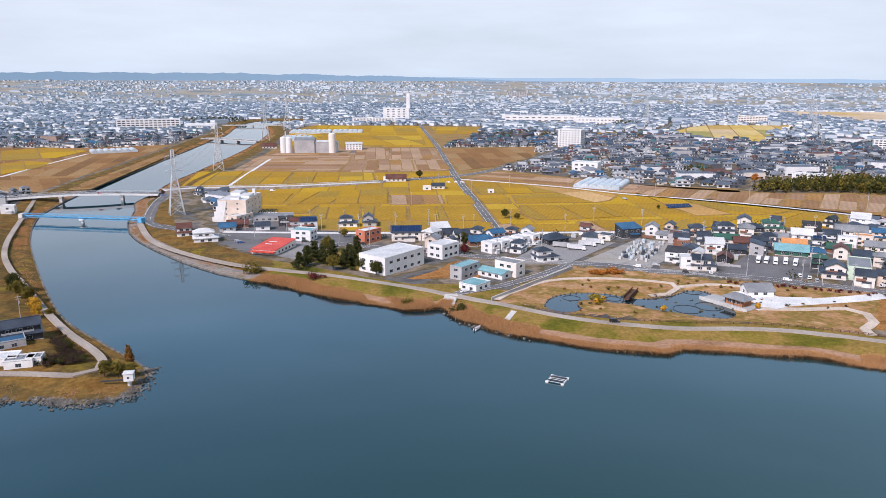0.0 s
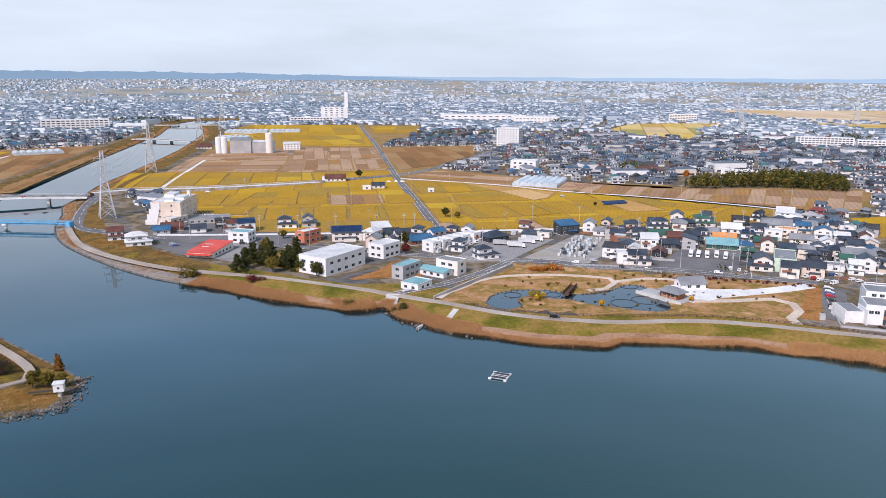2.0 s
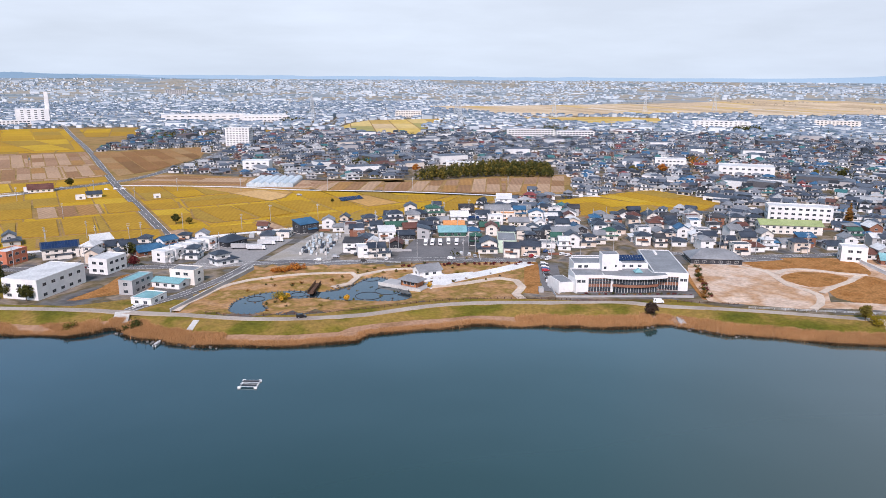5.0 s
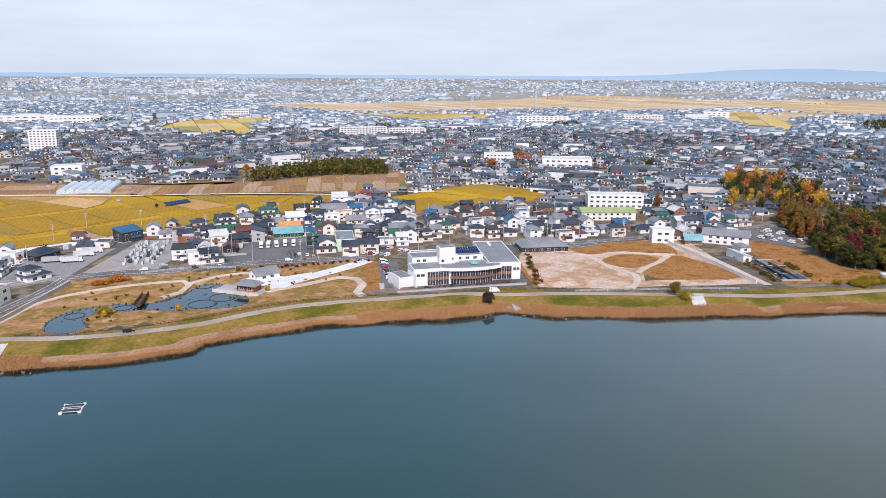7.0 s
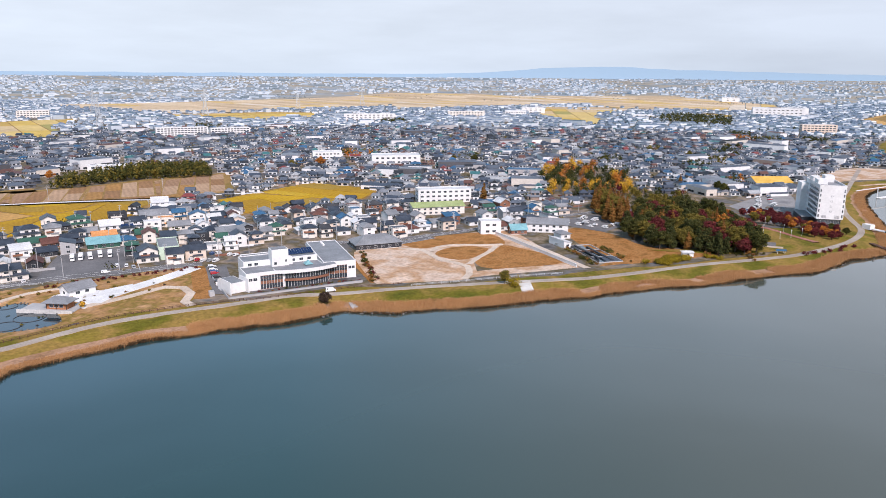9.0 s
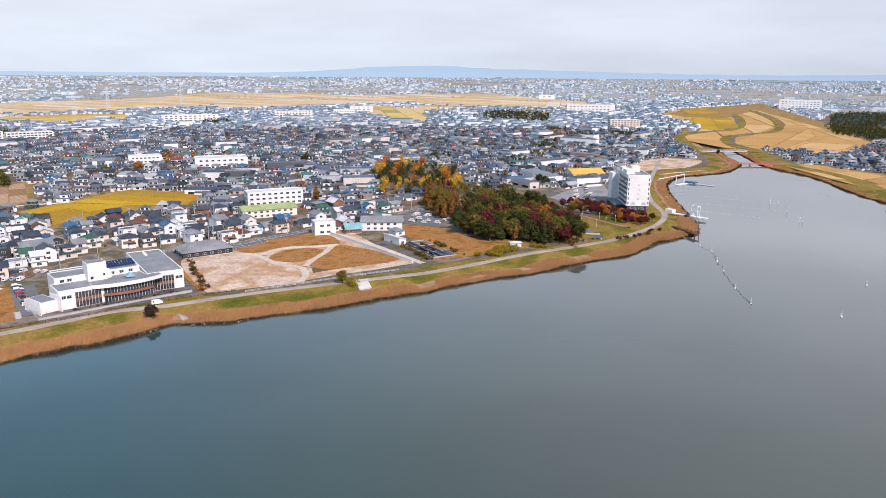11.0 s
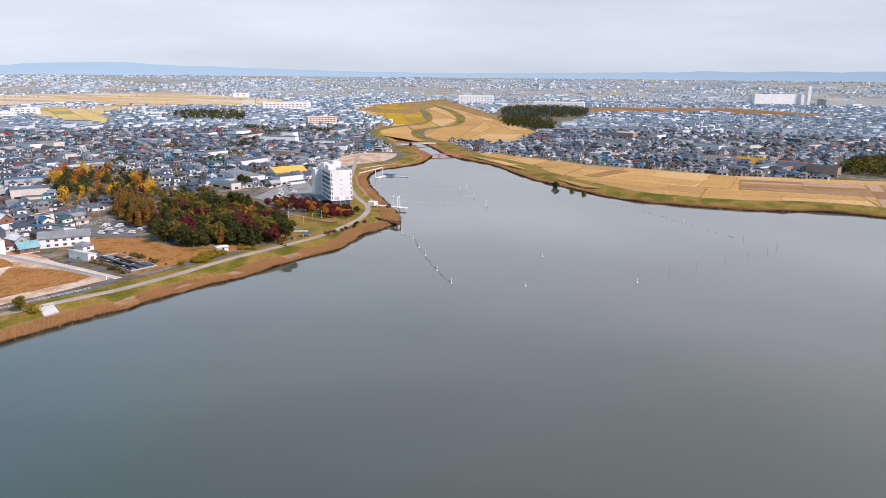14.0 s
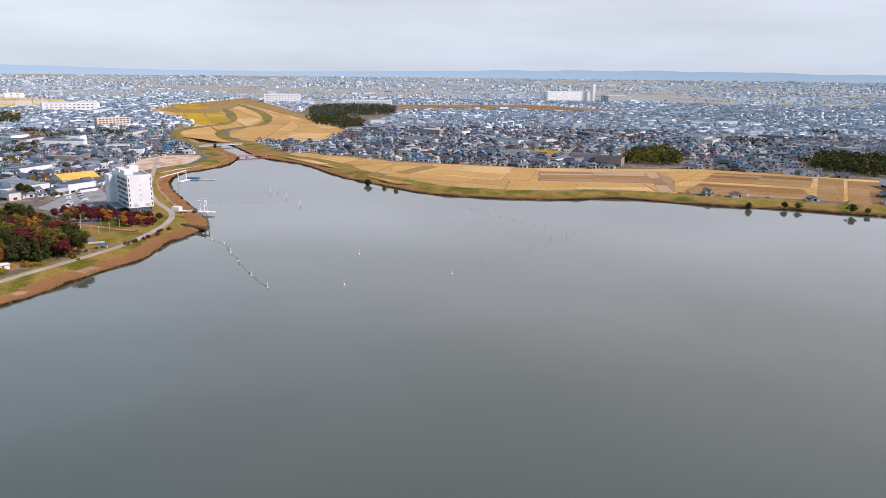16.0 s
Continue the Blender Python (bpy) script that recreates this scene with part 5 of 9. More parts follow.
house(202, 470, -10, 14, 9, 1, "hip", SLATE, DARKWALL, "single-storey dark house with a slate hipped roof", lean=False)
house(217, 471, -12, 13, 11, 2, "hip", GREENROOF, CREAM, "two-storey cream house with a dark green hipped roof", lean=True)
house(226, 450, -20, 12, 10, 1, "gable", PALEROOF, WHITE, "single-storey white house with a pale gabled roof", lean=False)
house(242, 470, -20, 11, 8, 2, "flat", DARKWALL, DARKWALL, "two-storey dark house with a black flat roof", lean=False)
house(237, 437, -22, 12, 10, 2, "gable", SLATE, WHITE, "two-storey white house with a slate gabled roof", lean=True)
house(263, 461, -25, 18, 12, 1, "gable", GREYROOF, CREAM, "single-storey cream house with a grey gabled roof", lean=False)
house(287, 489, -30, 16, 18, 2, "gable", PALEROOF, WHITE, "two-storey white house with a pale gabled roof", lean=True)
house(158, 430, -10, 10, 9, 2, "gable", SLATE, WHITE, "two-storey white house with a slate gabled roof", lean=True)
house(173, 436, -12, 14, 9, 1, "gable", GREENROOF, CREAM, "single-storey cream house with a dark green gabled roof", lean=False)
house(156, 409, -15, 10, 8, 2, "shed", PALEROOF, WHITE, "two-storey white house with a pale mono-pitch roof", lean=True)
house(166, 409, -15, 15, 8, 1, "gable", SLATE, DARKWALL, "single-storey dark house with a slate gabled roof", lean=False)
house(180, 427, -15, 11, 8, 1, "gable", BROWNROOF, BRICK, "single-storey brown house with a brown gabled roof", lean=False)
house(187, 418, -18, 10, 8, 2, "gable", SLATE, DARKWALL, "two-storey dark house with a slate gabled roof", lean=True)
house(206, 439, -18, 11, 8, 1, "gable", GREYROOF, CREAM, "single-storey cream house with a grey gabled roof", lean=False)
house(209, 424, -20, 13, 8, 1, "gable", ORANGEROOF, GREYWALL, "single-storey grey house with a orange gabled roof", lean=False)
house(199, 406, -22, 17, 11, 1, "gable", TEALROOF, GREENROOF, "single-storey green house with a turquoise gabled roof", lean=False)
house(209, 402, -22, 13, 8, 1, "hip", BLUEROOF, CREAM, "single-storey cream house with a blue hipped roof", lean=False)
house(223, 419, -22, 11, 9, 2, "hip", SLATE, WHITE, "two-storey white house with a slate hipped roof", lean=True, solar=True)
house(228, 410, -25, 12, 8, 1, "gable", GREENROOF, BRICK, "single-storey brown house with a dark green gabled roof", lean=False)
house(242, 427, -25, 10, 8, 2, "flat", PALEROOF, WHITE, "two-storey white house with a pale flat roof", lean=False)
house(254, 431, -25, 10, 8, 2, "flat", ORANGEROOF, CREAM, "two-storey cream house with a orange flat roof", lean=False)
house(269, 443, -25, 12, 8, 2, "gable", BLUEROOF, BEIGE, "two-storey beige house with a blue gabled roof", lean=True)
house(254, 416, -25, 13, 9, 1, "gable", GREYROOF, CREAM, "single-storey cream house with a grey gabled roof", lean=False)
house(130, 376, -12, 8, 9, 2, "flat", PALEROOF, WHITE, "two-storey white house with a pale flat roof", lean=False)
house(137, 372, -12, 12, 9, 2, "gable", SLATE, CREAM, "two-storey cream house with a slate gabled roof", lean=True)
house(-46, 703, 3, 19, 12, 1, "gable", BROWNROOF, CREAM, "single-storey cream house with a brown gabled roof", lean=False)
house(-55, 708, 3, 8, 7, 1, "flat", PALEROOF, WHITE, "single-storey white house with a pale flat roof", lean=False)
house(-5, 654, 5, 11, 8, 1, "gable", SLATE, WHITE, "single-storey white house with a slate gabled roof", lean=False)
house(-15, 646, 5, 7, 5, 1, "flat", PALEROOF, WHITE, "single-storey white house with a pale flat roof", lean=False)
house(41, 627, 5, 5, 4, 1, "flat", PALEROOF, WHITE, "single-storey white house with a pale flat roof", lean=False)
house(-163, 262, 35, 18, 9, 2, "gable", SLATE, DARKWALL, "two-storey dark house with a slate gabled roof", lean=True)
house(-162, 255, 35, 12, 9, 1, "flat", BLUEROOF, GREYWALL, "single-storey grey house with a blue flat roof", lean=False)
house(-153, 238, 15, 10, 7, 1, "flat", PALEROOF, WHITE, "single-storey white house with a pale flat roof", lean=False)
house(-146, 236, 15, 9, 6, 1, "flat", GREYROOF, WHITE, "single-storey white house with a grey flat roof", lean=False)
house(-142, 238, 15, 5, 5, 1, "flat", GREYROOF, WHITE, "single-storey white house with a grey flat roof", lean=False)
house(-317, 523, 20, 9, 8, 2, "flat", PALEROOF, WHITE, "two-storey white house with a pale flat roof", lean=False)

# ---------- lakeside hall ----------
def flat_wing(parent, name, x0, x1, y0, y1, h, top=GREYROOF, walls=WHITE):
    strip(name, parent, [(x0, x1, y0, y1, -0.5, h, walls)])
    e = 0.35
    strip("roof", parent, [(x0 + e, x1 - e, y0 + e, y1 - e, h, h + 0.1, top), (x0 - 0.04, x1 + 0.04, y0 - 0.04, y0 + e, h, h + 0.38, walls), (x0 - 0.04, x1 + 0.04, y1 - e, y1 + 0.04, h, h + 0.38, walls),
                           (x0 - 0.04, x0 + e, y0 + e, y1 - e, h, h + 0.38, walls), (x1 - e, x1 + 0.04, y0 + e, y1 - e, h, h + 0.38, walls)], "grey flat roof with a white parapet")


hall = thing("hall", 219.5, 258.4, 2.0, -24, "large white two-storey lakeside hall with glass front and flat grey roofs", "building")
SITES.append((225, 280, 40))
flat_wing(hall, "front_wing", -26, 12, 0.0, 13, 8.0)
TILT = pose(28, 1.6, 0, 0, 0, -7)
strip("side_wing", hall, [(-16, 0, 0, 47, -0.5, 8.4, WHITE)], m=TILT)
strip("roof", hall, [(-15.6, -0.4, 0.4, 46.6, 8.4, 8.5, GREYROOF), (-16.04, 0.04, -0.04, 0.4, 8.4, 8.8, WHITE), (-16.04, 0.04, 46.6, 47.04, 8.4, 8.8, WHITE), (-16.04, -15.6, 0.4, 46.6, 8.4, 8.8, WHITE), (-0.4, 0.04, 0.4, 46.6, 8.4, 8.8, WHITE)], "grey flat roof with a white parapet", TILT)
flat_wing(hall, "rear_wing", -24, 12, 13.05, 25, 10.4)
flat_wing(hall, "rear_hall", -20, 11.9, 25.05, 40, 7.6)
# a low slanting wing with a white stair wall
SLANT = pose(-26.1, 1.0, 0, 0, 0, 14)
strip("low_wing", hall, [(-8, 0, 0, 12, -0.5, 4.6, WHITE)], m=SLANT)
strip("roof", hall, [(-8.1, 0.02, -0.1, 12.1, 4.6, 4.85, WHITE), (-7.5, -0.5, 0.5, 11.5, 4.85, 4.95, GREYROOF)], "white slab roof", SLANT)
strip("fin_wall", hall, [(-0.2, 0.25, -3.0, 6, -0.5, 6.6, WHITE), (-8.4, -8.0, -2.0, 9, -0.5, 6.0, WHITE)], "tall white fin wall", SLANT)
b = Build()
b.box(-11.5, -3.5, 8.5, 15, 8.1, 16.2, WHITE)
b.box(-11.1, -3.9, 8.9, 14.6, 16.2, 16.3, GREYROOF)
b.box(-3.48, -1.2, 10.0, 14, 8.1, 11.5, WHITE)
b.link("stair_tower", hall, "plain white stair tower")
each("tower_window", hall, [(-10.5, -9.3, 8.4, 8.5, 9.0, 10.2, WINDOW), (-5.2, -4.4, 8.4, 8.5, 10.0, 11.0, WINDOW)])


def bow(z0, z1, half, deep, out, material, name, label, thick=0.0):
    """A shallow curved band along the hall's front; thick: a slab reaching back to the wall."""
    q, n = Build(), 14
    pts = [(2.5 + half * (2 * i / n - 1), -out - deep * (1 - (2 * i / n - 1) ** 2)) for i in range(n + 1)]
    ring = [p for x, y in pts for p in ((x, y, z0), (x, y, z1), (x, y + thick, z1), (x, y + thick, z0))]
    q.solid(ring, [(4 * i + j, 4 * i + 4 + j, 4 * i + 4 + (j + 1) % 4, 4 * i + (j + 1) % 4) for i in range(n) for j in range(4)] + [(0, 1, 2, 3), (4 * n + 3, 4 * n + 2, 4 * n + 1, 4 * n)], material)
    q.link(name, hall, label)


bow(0.2, 3.0, 10.4, 1.7, 0.2, WINDOW, "bay", "curved glazed bay of dark glass", 0.12)
bow(3.0, 3.3, 10.8, 2.4, 0.6, BRICK, "balcony", "brown balcony slab along the bay", 3.0)
bow(3.3, 4.2, 10.8, 2.4, 0.6, BRICK, "balcony_rail", "brown slatted balcony rail", 0.1)
bow(3.35, 7.0, 10.4, 1.7, 0.2, WINDOW, "bay", "curved glazed bay of dark glass", 0.12)
bow(7.0, 8.6, 15.0, 3.0, 0.5, WHITE, "canopy", "broad white curved canopy over the bay", 4.0)
bow(8.62, 8.7, 14.7, 2.8, 0.4, GREYROOF, "canopy_roof", "grey sheet on the canopy", 4.6)
for x, y in [(2.5 + 10.4 * (2 * i / 16 - 1), -0.2 - 1.7 * (1 - (2 * i / 16 - 1) ** 2)) for i in range(17)]:
    each("mullion", hall, [(x - 0.07, x + 0.07, y - 0.1, y + 0.06, 0.2, 3.0, FRAME), (x - 0.07, x + 0.07, y - 0.1, y + 0.06, 4.2, 7.0, FRAME)], "pale window mullion")


def glazing(x0, x1, n, m=None):
    b = Build()
    b.box(x0, x1, -0.12, -0.02, 0.2, 6.8, BRICK, m)
    for i in range(n):
        for z0, z1 in ((0.5, 2.7), (4.2, 5.3), (5.45, 6.6)):
            b.box(x0 + (i + 0.06) * (x1 - x0) / n, x0 + (i + 0.94) * (x1 - x0) / n, -0.2, -0.1, z0, z1, WINDOW, m)
    for i in range(n + 1):
        b.box(x0 + i * (x1 - x0) / n - 0.07, x0 + i * (x1 - x0) / n + 0.07, -0.32, -0.14, 0.2, 6.8, FRAME, m)
    b.link("glazing", hall, "tall glazed bay with brown panels")


glazing(-19.5, -9.0, 8)
glazing(-14.5, -4.5, 8, TILT)
for x, y, z, t in ((-24, 0, 4.6, 0), (-21.8, 0, 4.6, 0), (-18, 13.05, 8.4, 0), (-21, 13.05, 8.4, 0), (0, 13.05, 8.6, 0), (4, 13.05, 8.6, 0), (8, 13.05, 8.6, 0)):
    windows(hall, x, y, z, t, 1.9, 1.4)
for x, y, t in ((-3.0, 0, 0), (-1.3, 0, 0), (0, 8, 90), (0, 16, 90), (0, 24, 90), (0, 32, 90), (0, 40, 90)):
    q = TILT @ Vector((x, y, 4.6))
    windows(hall, q.x, q.y, q.z, t - 7, 1.5, 1.4)
for i in range(11):
    for j in range(4):
        strip("solar_panel", hall, [(-2.5 + i * 1.3, -1.3 + i * 1.3, 0.05 + j * 1.35, 1.3 + j * 1.35, 0, 0.06, SOLAR)], "tilted dark blue solar panel", pose(0, 17.5, 10.9, 18))
b = Build()
b.solid([(3, 3, 8.7), (7, 3, 8.7), (7, 7, 8.7), (3, 7, 8.7), (5, 5, 10.6)], [(0, 1, 4), (1, 2, 4), (2, 3, 4), (3, 0, 4)], TEALROOF)
b.link("skylight", hall, "green glass pyramid skylight")
each("roof_vent", hall, [(-9, -8, 36 + i * 2.2, 37 + i * 2.2, 8.5, 9.3, WHITE) for i in range(4)], "white roof vent", TILT)
wall_ = thing("garden_wall", 217, 259.5, 2.0, -24, "low grey concrete garden wall before the hall", "wall")
strip("wall", wall_, [(-33, 30, -9.2, -8.9, -0.4, 1.3, GREYWALL), (-33.3, -33, -9.2, 30, -0.4, 1.3, GREYWALL)])
strip("coping", wall_, [(-33, 30, -9.3, -8.8, 1.3, 1.42, GREYROOF)])

# ---------- hotel ----------
hotel = thing("hotel", 558.7, 102.8, 2.0, -66, "white seven-storey lakeside hotel on a dark glass base", "building")
SITES.append((560, 108, 34))
HW, HD, HB = 8.2, 20.5, 4.6
strip("base", hotel, [(-HW + 1, HW - 1, -HD + 1, HD, -0.5, HB - 0.4, DARKWALL), (-HW - 7, -HW + 0.9, -HD + 9, HD - 4, -0.5, HB - 1.0, DARKWALL), (-HW - 7.6, -HW + 0.8, -HD + 8.4, HD - 3.4, HB - 1.0, HB - 0.4, GREYROOF)], "dark glass ground floor with a grey canopy")
strip("tower", hotel, [(-HW, HW, -HD, HD, HB - 0.4, 26.0, WHITE)])
strip("roof", hotel, [(-HW + 0.4, HW - 0.4, -HD + 0.4, HD - 0.4, 26.0, 26.1, GREYROOF), (-HW - 0.05, HW + 0.05, -HD - 0.05, -HD + 0.4, 26.0, 27.2, WHITE), (-HW - 0.05, HW + 0.05, HD - 0.4, HD + 0.05, 26.0, 27.2, WHITE),
                      (-HW - 0.05, -HW + 0.4, -HD + 0.4, HD - 0.4, 26.0, 27.2, WHITE), (HW - 0.4, HW + 0.05, -HD + 0.4, HD - 0.4, 26.0, 27.2, WHITE)])
each("roof_house", hotel, [(-7, -1, -9, 2, 26.1, 29.2, WHITE), (0, 6, 4, 14, 26.1, 30.6, WHITE), (-6.5, -2, 8, 18, 26.1, 29.0, WHITE)], "white plant rooms on the roof")
strip("stair_wing", hotel, [(-HW - 4.5, -HW - 0.05, HD - 8, HD + 5, -0.4, 24.0, WHITE)])
for fl in range(6):
    z = HB + 0.3 + fl * 3.45
    strip("balcony", hotel, [(-HW - 1.1, -HW - 0.02, -HD + 0.6, HD - 9, z, z + 0.25, WHITE), (-HW - 1.15, -HW - 1.05, -HD + 0.6, HD - 9, z + 0.25, z + 1.05, FILM)], "pale balcony with a glass rail")
    for k in range(8):
        windows(hotel, -HW, -HD + 2.6 + k * 3.4, z + 0.35, -90, 2.6, 2.3)
        windows(hotel, HW, -HD + 2.6 + k * 4.6, z + 0.35, 90, 2.6, 2.0)
    windows(hotel, HW - 0.9, -HD, z + 0.5, 0, 0.9, 2.1)
    windows(hotel, -HW + 0.9, -HD, z + 0.5, 0, 0.9, 2.1)
    if 1 <= fl <= 4:
        strip("emblem", hotel, [(-0.8, 0.6, -HD - 0.05, -HD + 0.01, z + 0.6, z + 1.7, GREYROOF), (-0.6, 0.4, -HD - 0.07, -HD - 0.05, z + 0.8, z + 1.5, WHITE)], "small square wall ornament")
strip("grille", hotel, [(s + 0.6 * i, s + 0.6 * i + 0.4, -HD - 0.05, -HD + 0.01, 5.0 + 0.7 * j, 5.45 + 0.7 * j, GREYROOF) for s in (-5.2, 2.8) for i in range(5) for j in range(3)], "grey wall grilles")
for i in range(7):
    windows(hotel, -HW + 2.2 + i * 2.0, -HD + 1, 0.3, 0, 1.8, 3.2)

# ---------- bridges ----------
def span(name, a, b_, width, z, material, label, piers=(), rail=True, depth=1.2, arch=0.0, pier_z=-2.0):
    a, b_ = Vector((*a, 0)), Vector((*b_, 0))
    run = (b_ - a).length
    ob = thing(name, a.x, a.y, 0, math.degrees(math.atan2(b_.y - a.y, b_.x - a.x)), label, "bridge")
    n = 12
    q = Build()
    zz = [z + arch * math.sin(math.pi * i / n) for i in range(n + 1)]
    ring = [(run * i / n, s * width / 2, zz[i] - e) for i in range(n + 1) for s, e in ((-1, depth), (1, depth), (1, 0), (-1, 0))]
    q.solid(ring, [(4 * i + j, 4 * i + 4 + j, 4 * i + 4 + (j + 1) % 4, 4 * i + (j + 1) % 4) for i in range(n) for j in range(4)] + [(0, 1, 2, 3), (4 * n + 3, 4 * n + 2, 4 * n + 1, 4 * n)], material)
    q.link("deck", ob)
    q = Build()
    for i in range(n):
        x0, x1 = run * i / n, run * (i + 1) / n
        q.face([(x0, -width / 2 + 0.7, zz[i] + 0.02), (x1, -width / 2 + 0.7, zz[i + 1] + 0.02), (x1, width / 2 - 0.7, zz[i + 1] + 0.02), (x0, width / 2 - 0.7, zz[i] + 0.02)], ASPHALT)
    q.link("roadway", ob, "grey asphalt surface")
    if rail:
        for s in (-1, 1):
            q = Build()
            for i in range(n):
                q.beam((run * i / n, s * width / 2, zz[i] + 1.0), (run * (i + 1) / n, s * width / 2, zz[i + 1] + 1.0), 0.14, rail if rail is not True else STEEL)
                q.beam((run * i / n, s * width / 2, zz[i] + 0.5), (run * (i + 1) / n, s * width / 2, zz[i + 1] + 0.5), 0.1, rail if rail is not True else STEEL)
            for i in range(3 * n + 1):
                x = run * i / (3 * n)
                zc = z + arch * math.sin(math.pi * x / run)
                q.box(x - 0.06, x + 0.06, s * width / 2 - 0.06, s * width / 2 + 0.06, zc, zc + 1.05, rail if rail is not True else STEEL)
            q.link("railing", ob)
    for f in piers:
        q = Build()
        q.box(run * f - 1.0, run * f + 1.0, -width / 2 + 1, width / 2 - 1, pier_z, z + arch * math.sin(math.pi * f) - depth, CONCRETE)
        q.box(run * f - 1.3, run * f + 1.3, -width / 2 + 0.3, width / 2 - 0.3, z + arch * math.sin(math.pi * f) - depth - 1.0, z + arch * math.sin(math.pi * f) - depth + 0.05, CONCRETE)
        q.link("pier", ob)
    return ob


span("road_bridge", (-362, 571), (-240, 607), 11, 4.4, PALE, "long pale concrete road bridge over the canal", (0.42, 0.78), arch=2.4, depth=1.6)
span("road_bridge", (-386, 1176), (-286, 1128), 9, 3.4, CONCRETE, "pale concrete bridge farther up the canal", (0.35, 0.65), arch=1.0)
span("road_bridge", (-450, 1502), (-330, 1512), 9, 3.4, CONCRETE, "distant pale canal bridge", (0.5,), arch=0.6)
span("footbridge", (886, 78), (920, -8), 4, 2.4, REDSTEEL, "red-painted low footbridge over the river mouth", (0.25, 0.5, 0.75), rail=REDSTEEL, depth=0.7)
span("road_bridge", (1018, 102), (1052, 48), 8, 3.2, CONCRETE, "pale road bridge over the small river", (0.5,), arch=0.4)

pipe = thing("pipe_bridge", -296, 506, 0, math.degrees(math.atan2(-14, 87)), "blue painted steel lattice pipe bridge on a white pier", "bridge")
run, n = 88.0, 22
for s in (-1.3, 1.3):
    b = Build()
    for z in (3.0, 5.6):
        b.beam((0, s, z), (run, s, z), 0.2, BLUESTEEL)
    for i in range(n):
        x0, x1 = run * i / n, run * (i + 1) / n
        b.beam((x0, s, 3.0 if i % 2 else 5.6), (x1, s, 5.6 if i % 2 else 3.0), 0.13, BLUESTEEL)
        b.beam((x1, s, 3.0), (x1, s, 5.6), 0.12, BLUESTEEL)
    b.link("truss", pipe)
for z in (2.9, 5.65):
    b = Build()
    for i in range(n + 1):
        b.beam((run * i / n, -1.3, z), (run * i / n, 1.3, z), 0.12, BLUESTEEL)
    b.link("cross_bracing", pipe)
b = Build()
b.tube((0, 0, 3.9), (run, 0, 3.9), 0.5, 0.5, 10, BLUESTEEL)
b.link("water_pipe", pipe)
b = Build()
b.tube((45, 0, -2), (45, 0, 2.2), 1.0, 1.0, 12, WHITE)
b.box(43.5, 46.5, -2.2, 2.2, 2.2, 2.9, WHITE)
b.link("pier", pipe, "white concrete pier")
for x in (-1.5, run + 1.5):
    strip("abutment", pipe, [(x - 1.5, x + 1.5, -2.5, 2.5, -1.0, 5.4, BLUESTEEL if x > 10 else CONCRETE)])


# ---------- pylons ----------
def pylon_meshes():
    H, legs = 46.0, Build()
    wide = lambda z: 4.2 * (1 - z / 34) + 0.9 if z < 30 else 0.9 + (46 - z) * 0.025
    corners = ((-1, -1), (1, -1), (1, 1), (-1, 1))
    levels = [0, 7, 13, 18.5, 23, 27, 30, 34, 38, 42, 46]
    brace = Build()
    for z0, z1 in zip(levels, levels[1:]):
        for i in range(4):
            (ax, ay), (bx, by) = corners[i], corners[(i + 1) % 4]
            w0, w1 = wide(z0), wide(z1)
            legs.beam((ax * w0, ay * w0, z0), (ax * w1, ay * w1, z1), 0.42, STEEL)
            brace.beam((ax * w0, ay * w0, z0), (bx * w1, by * w1, z1), 0.24, STEEL)
            brace.beam((bx * w0, by * w0, z0), (ax * w1, ay * w1, z1), 0.24, STEEL)
            brace.beam((ax * w1, ay * w1, z1), (bx * w1, by * w1, z1), 0.22, STEEL)
    arms = []
    for z, l in ((31, 6.5), (36, 5.8), (41, 5.0)):
        for s in (-1, 1):
            a = Build()
            for t in (-0.8, 0.8):
                a.beam((s * 0.9, t, z), (s * l, 0, z + 0.3), 0.26, STEEL)
            a.beam((s * 0.8, 0, z + 1.8), (s * l, 0, z + 0.3), 0.22, STEEL)
            a.tube((s * l, 0, z + 0.3), (s * l, 0, z - 1.6), 0.18, 0.18, 6, FILM)
            arms.append(a.mesh("arm"))
    return legs.mesh("leg_frame"), brace.mesh("bracing"), arms


LEGS, BRACES, ARMS = pylon_meshes()


def pylon(x, y, turn, scale=1.0):
    ob = thing("pylon", x, y, 2.0, turn, "grey steel lattice power pylon", "pylon", "power pylons")
    for name, me in (("leg_frame", LEGS), ("bracing", BRACES), *(("arm", a) for a in ARMS)):
        new(name, me).parent = ob
    ob.scale = (scale, scale, scale)
    SITES.append((x, y, 7))


for x, y, t, s in ((-194, 522, 25, 1.02), (-240, 776, 15, 1.1), (-280, 1155, 10, 1.2), (-294, 1385, 10, 1.3), (432, 1569, -30, 1.1), (654, 1301, -30, 1.15), (495, 1808, -40, 1.2), (805, 1621, -40, 1.25), (1006, 1499, -40, 1.3), (1383, 1614, -40, 1.3), (1683, 1657, -40, 1.3)):
    pylon(x, y, t, s)
b = Build()
